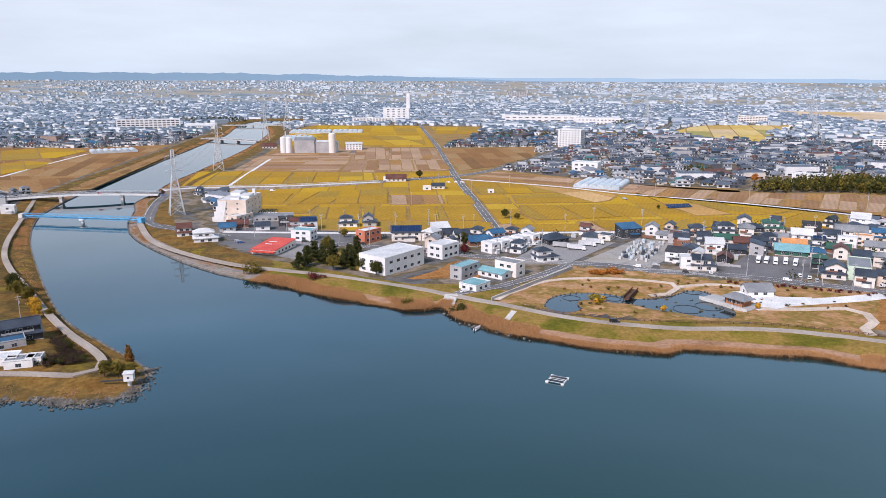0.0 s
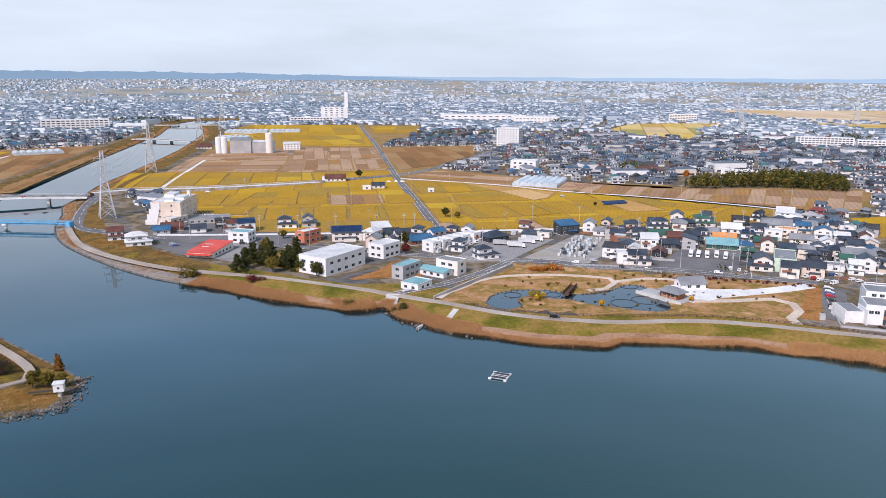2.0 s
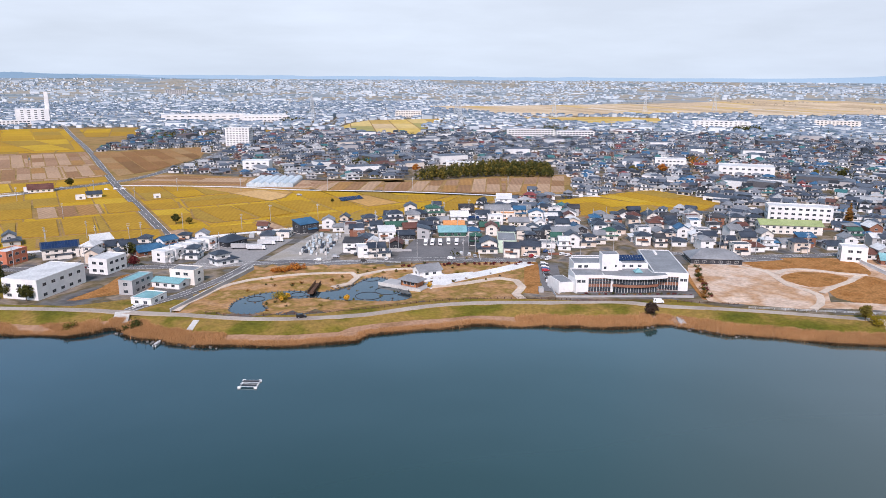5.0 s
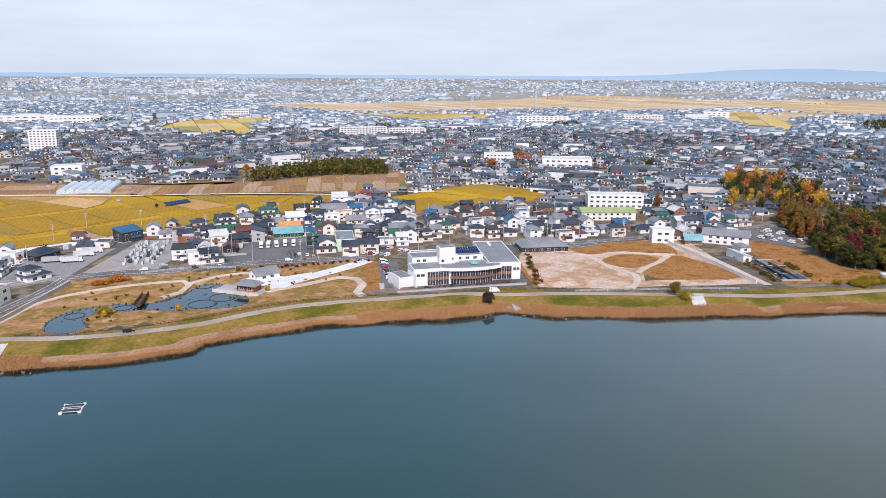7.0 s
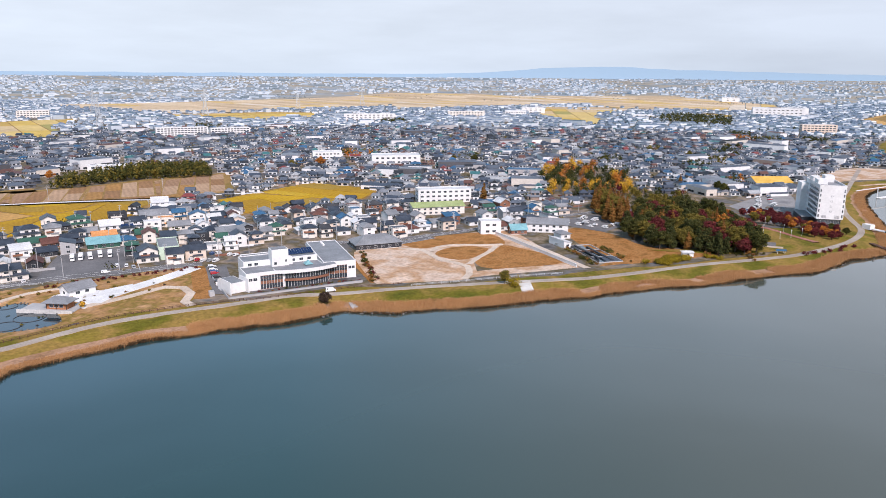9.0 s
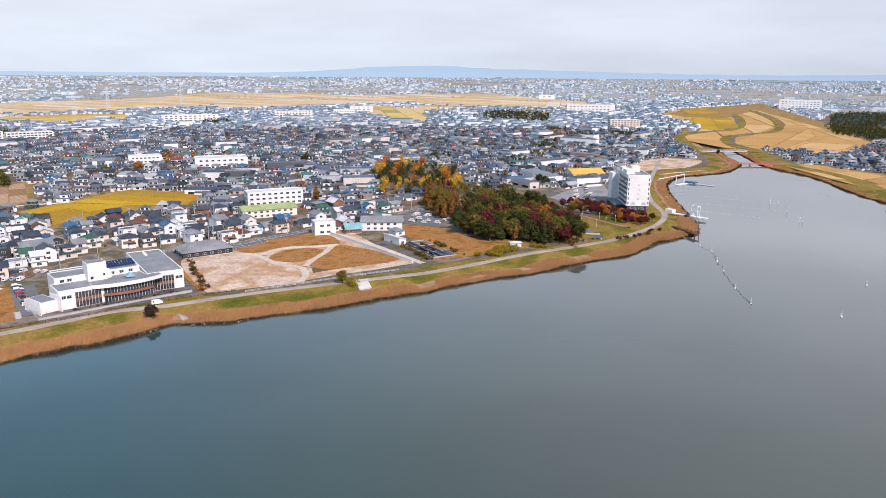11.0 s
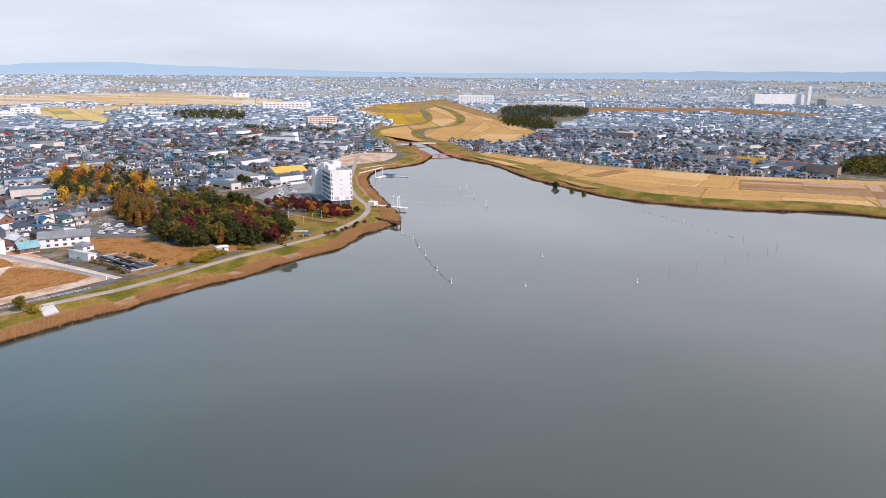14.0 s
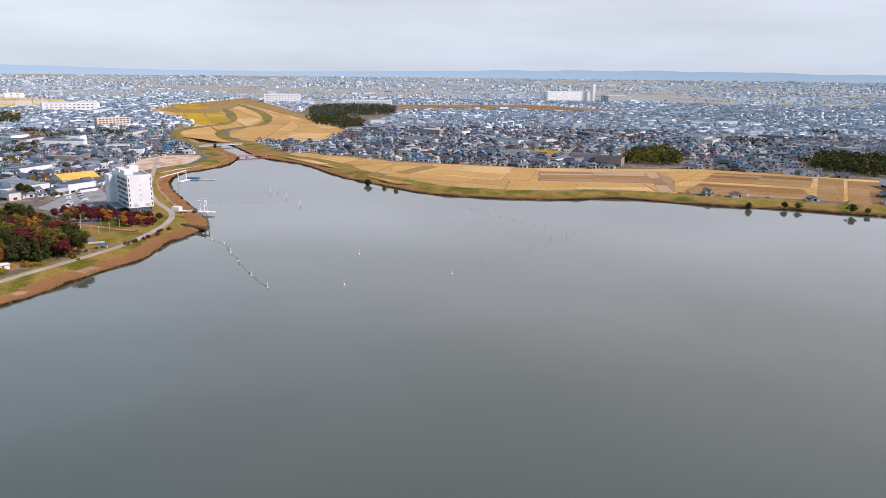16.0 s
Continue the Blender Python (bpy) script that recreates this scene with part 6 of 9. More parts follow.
for (xa, ya, ta, sa), (xb, yb, tb, sb) in (((-194, 522, 25, 1.02), (-240, 776, 15, 1.1)), ((-240, 776, 15, 1.1), (-280, 1155, 10, 1.2))):
    for z, l in ((29.4, 6.5), (34.4, 5.8), (39.4, 5.0)):
        for s in (-1, 1):
            A = Vector((xa + s * l * math.cos(radians(ta)), ya + s * l * math.sin(radians(ta)), 2 + z * sa))
            B = Vector((xb + s * l * math.cos(radians(tb)), yb + s * l * math.sin(radians(tb)), 2 + z * sb))
            for i in range(12):
                p, q = (A.lerp(B, k / 12) - Vector((0, 0, 26 * (k / 12) * (1 - k / 12))) for k in (i, i + 1))
                b.beam(p, q, 0.05, DARKWALL)
tagged(b.link("power_line"), "thin dark cables sagging between the pylons", "cable", kind="stuff")

# ---------- grain plant, chimney, terrace ----------
plant = thing("grain_plant", -187, 962, 2.0, 4, "pale steel grain plant with tall silos", "plant")
SITES.append((-187, 975, 60))
strip("hall", plant, [(-9, 17, 0, 22, -0.5, 17, GREYWALL), (17.05, 36, 2, 22, -0.5, 14, GREYWALL)], "ribbed pale grey steel halls")
b = Build()
b.gable(-9, 17, 0, 22, 17, 2.5, 0.3, 0.3, GREYROOF, STEEL)
b.gable(17.05, 36, 2, 22, 14, 2.0, 0.3, 0.3, PALEROOF, STEEL)
b.link("roof", plant)
for x, y, r, h, s in ((-24, 6, 4.2, 20, WHITE), (-17, 6, 4.2, 20, WHITE), (40, 3, 4.6, 25, CREAM), (43, 14, 4.6, 14, STEEL)):
    b = Build()
    b.tube((x, y, -0.5), (x, y, h), r, r, 18, s)
    b.tube((x, y, h), (x, y, h + 1.3), r, r * 0.3, 18, s)
    b.link("silo", plant)
b = Build()
b.beam((-21, 6, 20), (-21, 6, 28), 1.2, STEEL)
b.beam((-24, 6, 22), (38, 3, 27), 0.9, STEEL)
b.link("conveyor", plant)
house(-124, 1015, 3, 22, 16, 3, "gable", PALEROOF, WHITE, "white shed with a shallow pale roof", lean=False, rise_=1.5)
house(-245, 1030, 10, 20, 14, 1, "gable", BROWNROOF, CREAM, "cream barn with a brown roof", lean=False)
lot("asphalt", [(-125, 965), (-70, 970), (-70, 1000), (-125, 998)])
chimney = thing("chimney", -82, 1700, 2.0, 0, "tall square white chimney stack", "chimney")
b = Build()
b.solid([(-4.5, -4.5, -1), (4.5, -4.5, -1), (4.5, 4.5, -1), (-4.5, 4.5, -1), (-3.6, -3.6, 62), (3.6, -3.6, 62), (3.6, 3.6, 62), (-3.6, 3.6, 62)], BOX, WHITE)
b.link("shaft", chimney)
each("flue", chimney, [(-2, -0.4, -1, 1, 61.9, 64, GREYWALL), (0.4, 2, -1, 1, 61.9, 64, GREYWALL)])
office_block(2685, -1090, -87, 175, 60, 6, WHITE, PALEROOF, "huge pale windowless factory hall far away", 6.0, gap=60.0, sides="l", size=(8, 2))
office_block(2600, -1262, -87, 100, 60, 4, GREYWALL, PALEROOF, "grey factory hall far away", 6.0, gap=60.0, sides="l", size=(8, 2))
chimney2 = thing("chimney", 2640, -1185, 2.0, 0, "tall white factory chimney far away", "chimney")
strip("shaft", chimney2, [(-5, 5, -5, 5, -1, 66, WHITE)])
strip("flue", chimney2, [(-3, 3, -3, 3, 65.9, 68, GREYWALL)])
office_block(2230, -270, -100, 150, 60, 2, WHITE, PALEROOF, "long white warehouse far away", 9.0, gap=40.0, sides="l", size=(10, 2))
office_block(2826, 875, -70, 60, 40, 3, WHITE, PALEROOF, "white works hall on the far plain", 6.0, gap=20.0, sides="f", size=(8, 2))
office_block(2010, 480, -68, 92, 44, 3, WHITE, PALEROOF, "large white warehouse with a stepped roof far away", 6.5, gap=20.0, sides="f", size=(9, 2))
office_block(1596, 686, -60, 46, 34, 2, WHITE, PALEROOF, "white farm shed by the yellow fields", 5.0, gap=14.0, sides="f", size=(6, 1.6))
office_block(695, 1663, -30, 62, 18, 4, CREAM, PALEROOF, "pale four-storey school beyond the roofs", 3.8, gap=6.0, sides="f", size=(4, 1.8))
office_block(1420, 285, -60, 58, 16, 4, BEIGE, PALEROOF, "pinkish four-storey school block", 3.8, gap=6.0, sides="fl", size=(4, 1.8))
office_block(590, 640, -40, 34, 16, 2, WHITE, PALEROOF, "white flat-roofed clinic in the town", 4.0, sides="f")
office_block(1650, 1010, -50, 60, 30, 3, WHITE, PALEROOF, "white works hall by the far fields", 4.5, gap=12.0, sides="f", size=(6, 1.6))
for x, y, t, w, d, fl, walls, top, label, st in (
        (223, 1722, -6, 175, 40, 2, WHITE, PALEROOF, "long low white warehouse beyond the fields", 6.0), (338, 1621, -10, 96, 40, 2, WHITE, PALEROOF, "white warehouse beside the wide road", 6.5),
        (1149, 1110, -42, 110, 16, 3, WHITE, PALEROOF, "long white school before the tan plain", 4.2), (1407, 1043, -50, 86, 16, 3, CREAM, PALEROOF, "cream school block before the tan plain", 3.8),
        (612, 552, -44, 54, 26, 2, WHITE, PALEROOF, "large white store with a flat pale roof", 4.5), (1517, 976, -55, 50, 40, 2, WHITE, PALEROOF, "white gymnasium by the yellow fields", 6.0),
        (1983, 495, -72, 119, 60, 3, WHITE, PALEROOF, "big white factory with stepped roofs", 6.5), (332, 3380, -6, 90, 30, 9, GREYWALL, GREYROOF, "dark grey apartment slab in the far city", 3.6),
        (2541, -25, -90, 118, 60, 4, WHITE, PALEROOF, "white works hall beyond the river", 6.5), (155, 791, -25, 28, 16, 2, WHITE, PALEROOF, "white roadside shop with a flat roof", 4.5),
        (-1921, 3659, 28, 96, 20, 14, CREAM, PALEROOF, "pale high apartment block on the skyline", 3.4), (350, 690, -30, 34, 13, 3, WHITE, PALEROOF, "white three-storey flats above the fields", 3.2)):
    office_block(x, y, t, w, d, fl, walls, top, label, st, gap=max(6.0, w / 12), sides="f", size=(max(3.0, w / 24), 1.8))
for i, (x, y) in enumerate(((24, 404), (30, 409), (36.5, 415), (43, 421), (50, 427))):
    house(x + 3, y + 4, 42, 6.2, 9, 2, "flat", PALEROOF, WHITE, "white cubic terrace house with a flat roof", lean=False)


# ---------- greenhouses ----------
def greenhouse(x, y, turn, bays, width, length):
    SITES.append((x, y, math.hypot(bays * width, length) / 2))
    ob = thing("greenhouse", x, y, 2.0, turn, "row of film-covered greenhouse vaults", "greenhouse", "greenhouses")
    for k in range(bays):
        b = Build()
        x0 = (k - bays / 2) * width
        arc = [(x0 + width / 2 - width / 2 * math.cos(a) * 0.98, 2.0 + 2.2 * math.sin(a)) for a in (math.pi * i / 8 for i in range(9))]
        arc = [(arc[0][0], -0.3)] + arc + [(arc[-1][0], -0.3)]
        for (xa, za), (xb, zb) in zip(arc, arc[1:]):
            b.face([(xa, -length / 2, za), (xb, -length / 2, zb), (xb, length / 2, zb), (xa, length / 2, za)], FILM)
        for y_ in (-length / 2, length / 2):
            b.face([(px_, y_, pz) for px_, pz in arc], FILM)
        b.link("vault", ob)
        b = Build()
        for j in range(9):
            yy = -length / 2 + length * j / 8
            for (xa, za), (xb, zb) in zip(arc[1:-1], arc[2:-1]):
                b.beam((xa, yy, za + 0.05), (xb, yy, zb + 0.05), 0.12, STEEL)
        tagged(b.link("hoop", ob), kind="stuff")


greenhouse(148, 676, -25, 6, 7.0, 48)
greenhouse(-437, 968, 30, 7, 8.0, 30)
greenhouse(-240, 1330, 5, 8, 9.0, 50)
greenhouse(-175, 1340, 5, 6, 9.0, 40)
greenhouse(-235, 1180, 5, 5, 9.0, 60)
solar = thing("solar_array", 182, 558, 2.0, 15, "low ground array of blue solar panels", "solar panel")
each("panel", solar, [(-10 + i * 2.1, -8.1 + i * 2.1, -3, 3, 0, 0.08, SOLAR) for i in range(10)], m=pose(0, 0, 1.6, 18))
each("post", solar, [(x - 0.1, x + 0.1, y - 0.1, y + 0.1, -0.3, 1.6 + 0.3 * y, STEEL) for x in (-8, 0, 8) for y in (-2, 2)])

# ---------- pond park ----------
pav = thing("pond_pavilion", 129, 313, 2.0, -57, "open timber pond pavilion with a grey hipped roof on a deck", "pavilion")
SITES.append((130, 312, 14))
strip("deck", pav, [(-12, 12, -5.5, 4.5, -0.8, 0.25, GREYWALL), (-12.3, 12.3, -5.9, -5.5, -1.0, 0.9, CONCRETE)], "grey deck with a pale parapet")
b = Build()
b.box(-1, 8, -2.5, 3.0, 0.25, 3.0, CEDAR)
for x in (-0.9, 3.5, 7.9):
    for y in (-2.55, 3.05):
        b.box(x - 0.15, x + 0.15, y - 0.15, y + 0.15, 0.25, 3.1, WOOD)
b.link("wall", pav, "red-brown timber walls")
for x in (0.8, 3.0, 5.2):
    windows(pav, x + 0.4, -2.5, 1.0, 0, 1.8, 1.5)
b = Build()
b.hip(-1, 8, -2.5, 3.0, 3.1, 2.2, 1.5, 0.2, GREYROOF)
b.link("roof", pav)
bridge = thing("pond_bridge", 83, 316, 2.0, 62, "dark timber footbridge across the pond", "footbridge")
for s in (-1.3, 1.3):
    b = Build()
    b.beam((-1, s, 0.8), (16, s, 0.8), 0.3, WOOD)
    b.beam((-1, s, 1.9), (16, s, 1.9), 0.3, WOOD)
    for i in range(12):
        b.beam((i * 1.4, s, 0.5), (i * 1.4, s, 2.0), 0.22, WOOD)
    b.link("railing", bridge)
strip("deck", bridge, [(-1.5, 16.5, -1.3, 1.3, 0.5, 0.75, WOOD)])
each("post", bridge, [(x - 0.2, x + 0.2, y - 0.2, y + 0.2, -1.5, 0.5, WOOD) for x in (4, 11) for y in (-1.2, 1.2)])
for x, y, r in ((59, 321, 4), (78, 320, 3.5), (118, 332, 4.5), (107, 305, 6), (118, 309, 6)):
    b = Build()
    hoop = [((r + 0.13 * math.cos(v)) * math.cos(a), (r + 0.13 * math.cos(v)) * math.sin(a), 0.13 * math.sin(v)) for a in (2 * math.pi * i / 32 for i in range(32)) for v in (math.pi * j / 3 for j in range(6))]
    b.solid(hoop, [(6 * i + j, 6 * ((i + 1) % 32) + j, 6 * ((i + 1) % 32) + (j + 1) % 6, 6 * i + (j + 1) % 6) for i in range(32) for j in range(6)], DARKWALL)
    ob = tagged(b.link("floating_ring"), "black floating hose ring on the pond", "ring", "pond rings")
    ob.location = (x, y, 1.36)
b = Build()
for i in range(len(pond)):
    if rng.random() < 0.9:
        p, q = pond[i], pn[i]
        s = 0.22 + 0.25 * rng.random()
        b.box(-s, s, -s * 0.8, s * 0.8, -0.4, 0.35 + 0.2 * rng.random(), STONE, pose(p[0], p[1], 1.35, 6, 5, 80 * rng.random()))
tagged(b.link("pond_edging"), "irregular grey stones round the pond", "stones", kind="stuff")


# ---------- on the water ----------
raft = thing("raft", 38.8, 230.3, 0.0, -27, "small white and grey floating frame raft", "raft")
for x in (-2.7, 2.7):
    b = Build()
    b.tube((x, -2.8, 0.1), (x, 2.8, 0.1), 0.28, 0.28, 10, WHITE)
    b.link("float", raft, "white tubular float")
each("frame", raft, [(-3.0, 3.0, y - 0.11, y + 0.11, 0.36, 0.52, STEEL) for y in (-2.6, -0.4, 0.8, 2.6)])
each("walkway", raft, [(-2.7, 2.7, 1.0, 2.3, 0.5, 0.57, DARKWALL), (-2.7, 2.7, -1.9, -1.3, 0.5, 0.57, DARKWALL)])
for x in (-2.7, 2.7):
    strip("block", raft, [(x - 0.5, x + 0.5, -3.2, -2.6, 0.0, 0.5, WHITE), (x - 0.5, x + 0.5, 2.6, 3.2, 0.0, 0.5, WHITE)])
boat = thing("boat", 14, 282, 0.0, 60, "small white open motor boat moored by the reeds", "boat")
b = Build()
hull = []
for x, w, z in ((-2.4, 0.75, 0.65), (-1, 0.95, 0.62), (0.6, 0.9, 0.68), (1.9, 0.5, 0.8), (2.7, 0.04, 0.95)):
    hull += [(x, -w, z), (x, -w * 0.55, -0.15), (x, w * 0.55, -0.15), (x, w, z)]
b.solid(hull, [(4 * i + j, 4 * i + 4 + j, 4 * i + 5 + j, 4 * i + 1 + j) for i in range(4) for j in range(3)] + [(0, 1, 2, 3)], WHITE)
b.link("hull", boat)
each("bench", boat, [(x, x + 0.35, -0.8, 0.8, 0.38, 0.45, GREYWALL) for x in (-1.8, -0.4, 0.9)])
strip("outboard", boat, [(-2.75, -2.42, -0.2, 0.2, 0.1, 1.0, DARKWALL)])


def buoy_mesh():
    b = Build()
    b.tube((0, 0, -0.2), (0, 0, 0.45), 0.55, 0.45, 10, WHITE)
    return b.mesh("float"), (lambda q: (q.tube((0, 0, 0.45), (0, 0, 2.6), 0.1, 0.06, 6, WHITE), q.mesh("mast"))[1])(Build())


FLOAT, MAST = buoy_mesh()
for x, y in ((343, 7), (366, 15), (398, 23), (418, 28), (441, 33), (455, 41), (341, -29), (351, -85), (401, -43), (504, -151)):
    ob = thing("buoy", x, y, 0, 0, "small white marker buoy with a thin mast", "buoy", "marker buoys")
    new("float", FLOAT).parent = ob
    new("mast", MAST).parent = ob
POSTM = Build()
POSTM.tube((0, 0, -1.5), (0, 0, 2.6), 0.07, 0.05, 6, WOOD)
POSTM = POSTM.mesh("fishing_stake")
WPOST = Build()
for i in range(4):
    WPOST.tube((0, 0, -1.5 + i * 1.4), (0, 0, -0.1 + i * 1.4), 0.2, 0.2, 8, WHITE if i % 2 else FILM)
WPOST = WPOST.mesh("lane_post")
for x, y in ((370, -106), (384, -124), (397, -144), (417, -164), (425, -178), (434, -187), (453, -174), (468, 46), (7, 288), (10, 286), (12, 290)):
    tagged(new("fishing_stake", POSTM), "thin dark wooden stake standing in the lake", "stake", "lake stakes").location = (x, y, 0)
for x, y in ((603, -6), (562, -14), (566, -16), (635, 7), (640, 1)):
    tagged(new("lane_post", WPOST), "white-banded lane post standing in the lake", "post", "lane posts").location = (x, y, 0)


def float_line(name, points, gap, size, material, label):
    b = Build()
    for x, y in spline(points, gap, False):
        b.box(-size, size, -size * 0.5, size * 0.5, -0.1, 0.22, material, pose(x + 0.4 * rng.normal(), y + 0.4 * rng.normal(), 0, 0, 0, 40 * rng.random()))
    tagged(b.link(name), label, "float line", kind="stuff")


float_line("float_line", [(453, 42), (446, 36), (441, 33), (418, 28), (398, 23), (366, 15), (343, 7)], 4.2, 0.38, DARKWALL, "dark floats strung in a line")
float_line("float_line", [(715, -30), (704, -36), (647, -78), (585, -117), (504, -151), (459, -170)], 7.0, 0.3, DARKWALL, "sparse dark floats strung across the lake")
for ends in ([(609, 62), (603, -4)], [(575, 55), (563, -14)], [(648, 60), (637, 4)]):
    float_line("float_line", [ends[0], tuple(np.mean(ends, 0)), ends[1]], 4.0, 0.4, WHITE, "white lane floats in a line")

# ---------- piers by the hotel ----------
pier = thing("pier", 545, 71, 0, math.degrees(math.atan2(-20, -10)), "white concrete pier with a small hoist frame", "pier")
strip("deck", pier, [(0, 24, -1.6, 1.6, 2.0, 2.6, WHITE)])
each("post", pier, [(x - 0.3, x + 0.3, y - 0.3, y + 0.3, -2, 2.0, CONCRETE) for x in (8, 15, 22.5) for y in (-1.2, 1.2)])
strip("hut", pier, [(-4, 2, -2.2, 2.2, 1.8, 5.0, WHITE)])
b = Build()
for x in (17, 22):
    for y in (-1.5, 1.5):
        b.beam((x, y, 2.6), (x, y, 10.5), 0.5, WHITE)
for y in (-1.5, 1.5):
    b.beam((17, y, 10.3), (22, y, 10.3), 0.5, WHITE)
    b.beam((17, y, 6.3), (22, y, 6.3), 0.4, WHITE)
for x in (17, 22):
    b.beam((x, -1.5, 10.3), (x, 1.5, 10.3), 0.5, WHITE)
b.link("hoist_frame", pier, "white steel hoist frame")
strip("landing", pier, [(14, 27, 1.65, 5, 1.6, 2.2, WHITE), (14, 16.5, -5, -1.65, 1.9, 3.6, DARKWALL)])
jetty = thing("jetty", 493, 60, 0, math.degrees(math.atan2(-14, -16)), "weathered timber jetty on posts", "jetty")
strip("deck", jetty, [(-4, 22, -1.5, 1.5, 2.2, 2.5, WOOD), (15, 22, -2.5, 2.5, 2.51, 2.7, WOOD)])
each("post", jetty, [(x - 0.18, x + 0.18, y - 0.18, y + 0.18, -2, 3.4, WOOD) for x in (10, 14, 18, 21.8) for y in (-1.6, 1.6)])
dock = thing("boat_dock", 712, 86, 0, -20, "white floating dock with blue tarpaulin-covered boats", "dock")
strip("deck", dock, [(-8, 10, -2, 2, 0.1, 0.6, WHITE), (10, 14, -26, 2, 0.1, 0.5, STEEL)])
strip("mast", dock, [(x - 0.25, x + 0.25, 1.4, 1.9, 0.6, 9, WHITE) for x in (-7, 9)] + [(-40, 9, 1.4, 1.9, 8.5, 9.1, WHITE)])
each("boat_cover", dock, [(11, 18, -8 + 3 * i, -6 + 3 * i, 0.5, 1.6, BLUEROOF) for i in range(4)], "blue tarpaulins over boats")

# ---------- peninsula gauge house, stones ----------
gauge = thing("gauge_house", -103.5, 224, 0.0, 12, "small white gauge hut on a concrete column in the water", "hut")
b = Build()
b.tube((0, 0, -2.5), (0, 0, 2.4), 0.65, 0.65, 12, CONCRETE)
b.link("column", gauge)
strip("hut", gauge, [(-1.5, 1.5, -1.4, 1.4, 2.4, 5.0, WHITE)])
b = Build()
b.hip(-1.5, 1.5, -1.4, 1.4, 5.0, 0.3, 0.25, 0.15, PALEROOF)
b.link("roof", gauge)
windows(gauge, 0, -1.4, 3.3, 0, 0.8, 0.8)
strip("gangway", gauge, [(-9, -1.5, 0.3, 1.2, 2.2, 2.4, DARKWALL)])


def stones(name, stretch, per, lo, hi, size, label):
    """Rough blocks heaped along a stretch of the water's edge."""
    b = Build()
    x0, x1, y0, y1 = stretch
    for i, (x, y) in enumerate(shore):
        if x0 < x < x1 and y0 < y < y1:
            for _ in range(per):
                o = rng.uniform(lo, hi)
                px_, py_ = x + normal[i, 0] * outward * o + rng.normal(0, 2), y + normal[i, 1] * outward * o + rng.normal(0, 2)
                s = size * rng.uniform(0.5, 1.2)
                c = [(sx * s * rng.uniform(0.7, 1.1), sy * s * rng.uniform(0.6, 1), sz * s * rng.uniform(0.45, 0.8)) for sz in (-1, 1) for sx, sy in ((-1, -1), (1, -1), (1, 1), (-1, 1))]
                m = pose(px_, py_, max(0.05, 0.12 * o + 0.1), rng.uniform(-25, 25), rng.uniform(-25, 25), rng.uniform(0, 180))
                b.solid([m @ Vector(q) for q in c], BOX, STONE)
    tagged(b.link(name), label, "stones", kind="stuff")


stones("riprap", (-300, -95, 195, 240), 110, -0.5, 2.2, 0.3, "heaped grey riprap stones at the water's edge")
stones("riprap", (-10, 40, 268, 312), 8, -0.4, 1.8, 0.6, "grey stones by the boat landing")
stones("riprap", (195, 232, 195, 226), 10, -0.4, 2.0, 0.6, "grey stones by the culvert")
stones("riprap", (430, 500, 40, 80), 5, -0.4, 1.5, 0.6, "grey stones at the point")
b = Build()
for i in range(len(shore)):
    (x0, y0), (x1, y1) = shore[i], shore[(i + 1) % len(shore)]
    if y0 > 240 and x0 < -98 and y0 < 1700 and not (-40 < x0 < 5):
        n0, n1 = normal[i] * outward, normal[(i + 1) % len(shore)] * outward
        p = [(x0 - n0[0] * 0.2, y0 - n0[1] * 0.2, -0.5), (x1 - n1[0] * 0.2, y1 - n1[1] * 0.2, -0.5), (x1 + n1[0] * 0.5, y1 + n1[1] * 0.5, -0.5), (x0 + n0[0] * 0.5, y0 + n0[1] * 0.5, -0.5)]
        b.solid(p + [(x, y, 0.6) for x, y, _ in p], BOX, STONE)
tagged(b.link("canal_edging"), "low weathered concrete edging along the canal", "edging", kind="structure")

# ---------- ramps and steps on the dike ----------
def ramp(x, y, turn, w, l, z0, z1, material, name, label):
    b = Build()
    b.solid([(-w / 2, 0, z0 - 0.6), (w / 2, 0, z0 - 0.6), (w / 2, l, z1 - 0.8), (-w / 2, l, z1 - 0.8), (-w / 2, 0, z0), (w / 2, 0, z0), (w / 2, l, z1), (-w / 2, l, z1)], BOX, material)
    ob = tagged(b.link(name), label, "ramp", kind="structure")
    ob.matrix_world = pose(x, y, 0, 0, 0, turn)


ramp(280, 170, -48, 6.0, 14, 1.5, 2.95, CONCRETE, "ramp", "pale concrete slipway down the dike")
ramp(1, 306, -10, 6, 16, 0.1, 2.7, CONCRETE, "ramp", "worn concrete steps down the dike")
ramp(22, 280, -25, 2.5, 20, 0.2, 2.6, CONCRETE, "ramp", "narrow concrete stair down the dike")
ramp(212, 214, -30, 3, 9, 0.1, 1.6, GREYWALL, "ramp", "concrete culvert apron in the bank")


# ---------- fences along the lake road ----------
def fence(points, gap, h, material, label, off=0.0):
    line = spline(points, gap, False)
    t = np.gradient(line, axis=0)
    n = np.stack([-t[:, 1], t[:, 0]], 1) / np.linalg.norm(t, axis=1)[:, None]
    line = line + n * off
    z = np.maximum(ground_z(line[:, 0], line[:, 1]), 2.0)
    ob = tagged(new("fence"), label, "fence")
    b = Build()
    for (x, y), q in zip(line, z):
        b.box(x - 0.1, x + 0.1, y - 0.1, y + 0.1, q - 0.3, q + h, material)
        b.link("post", ob)
        b = Build()
    for k in (0.45, 0.95):
        b = Build()
        for i in range(len(line) - 1):
            b.beam((*line[i], z[i] + h * k), (*line[i + 1], z[i + 1] + h * k), 0.12, material)
        b.link("rail", ob)


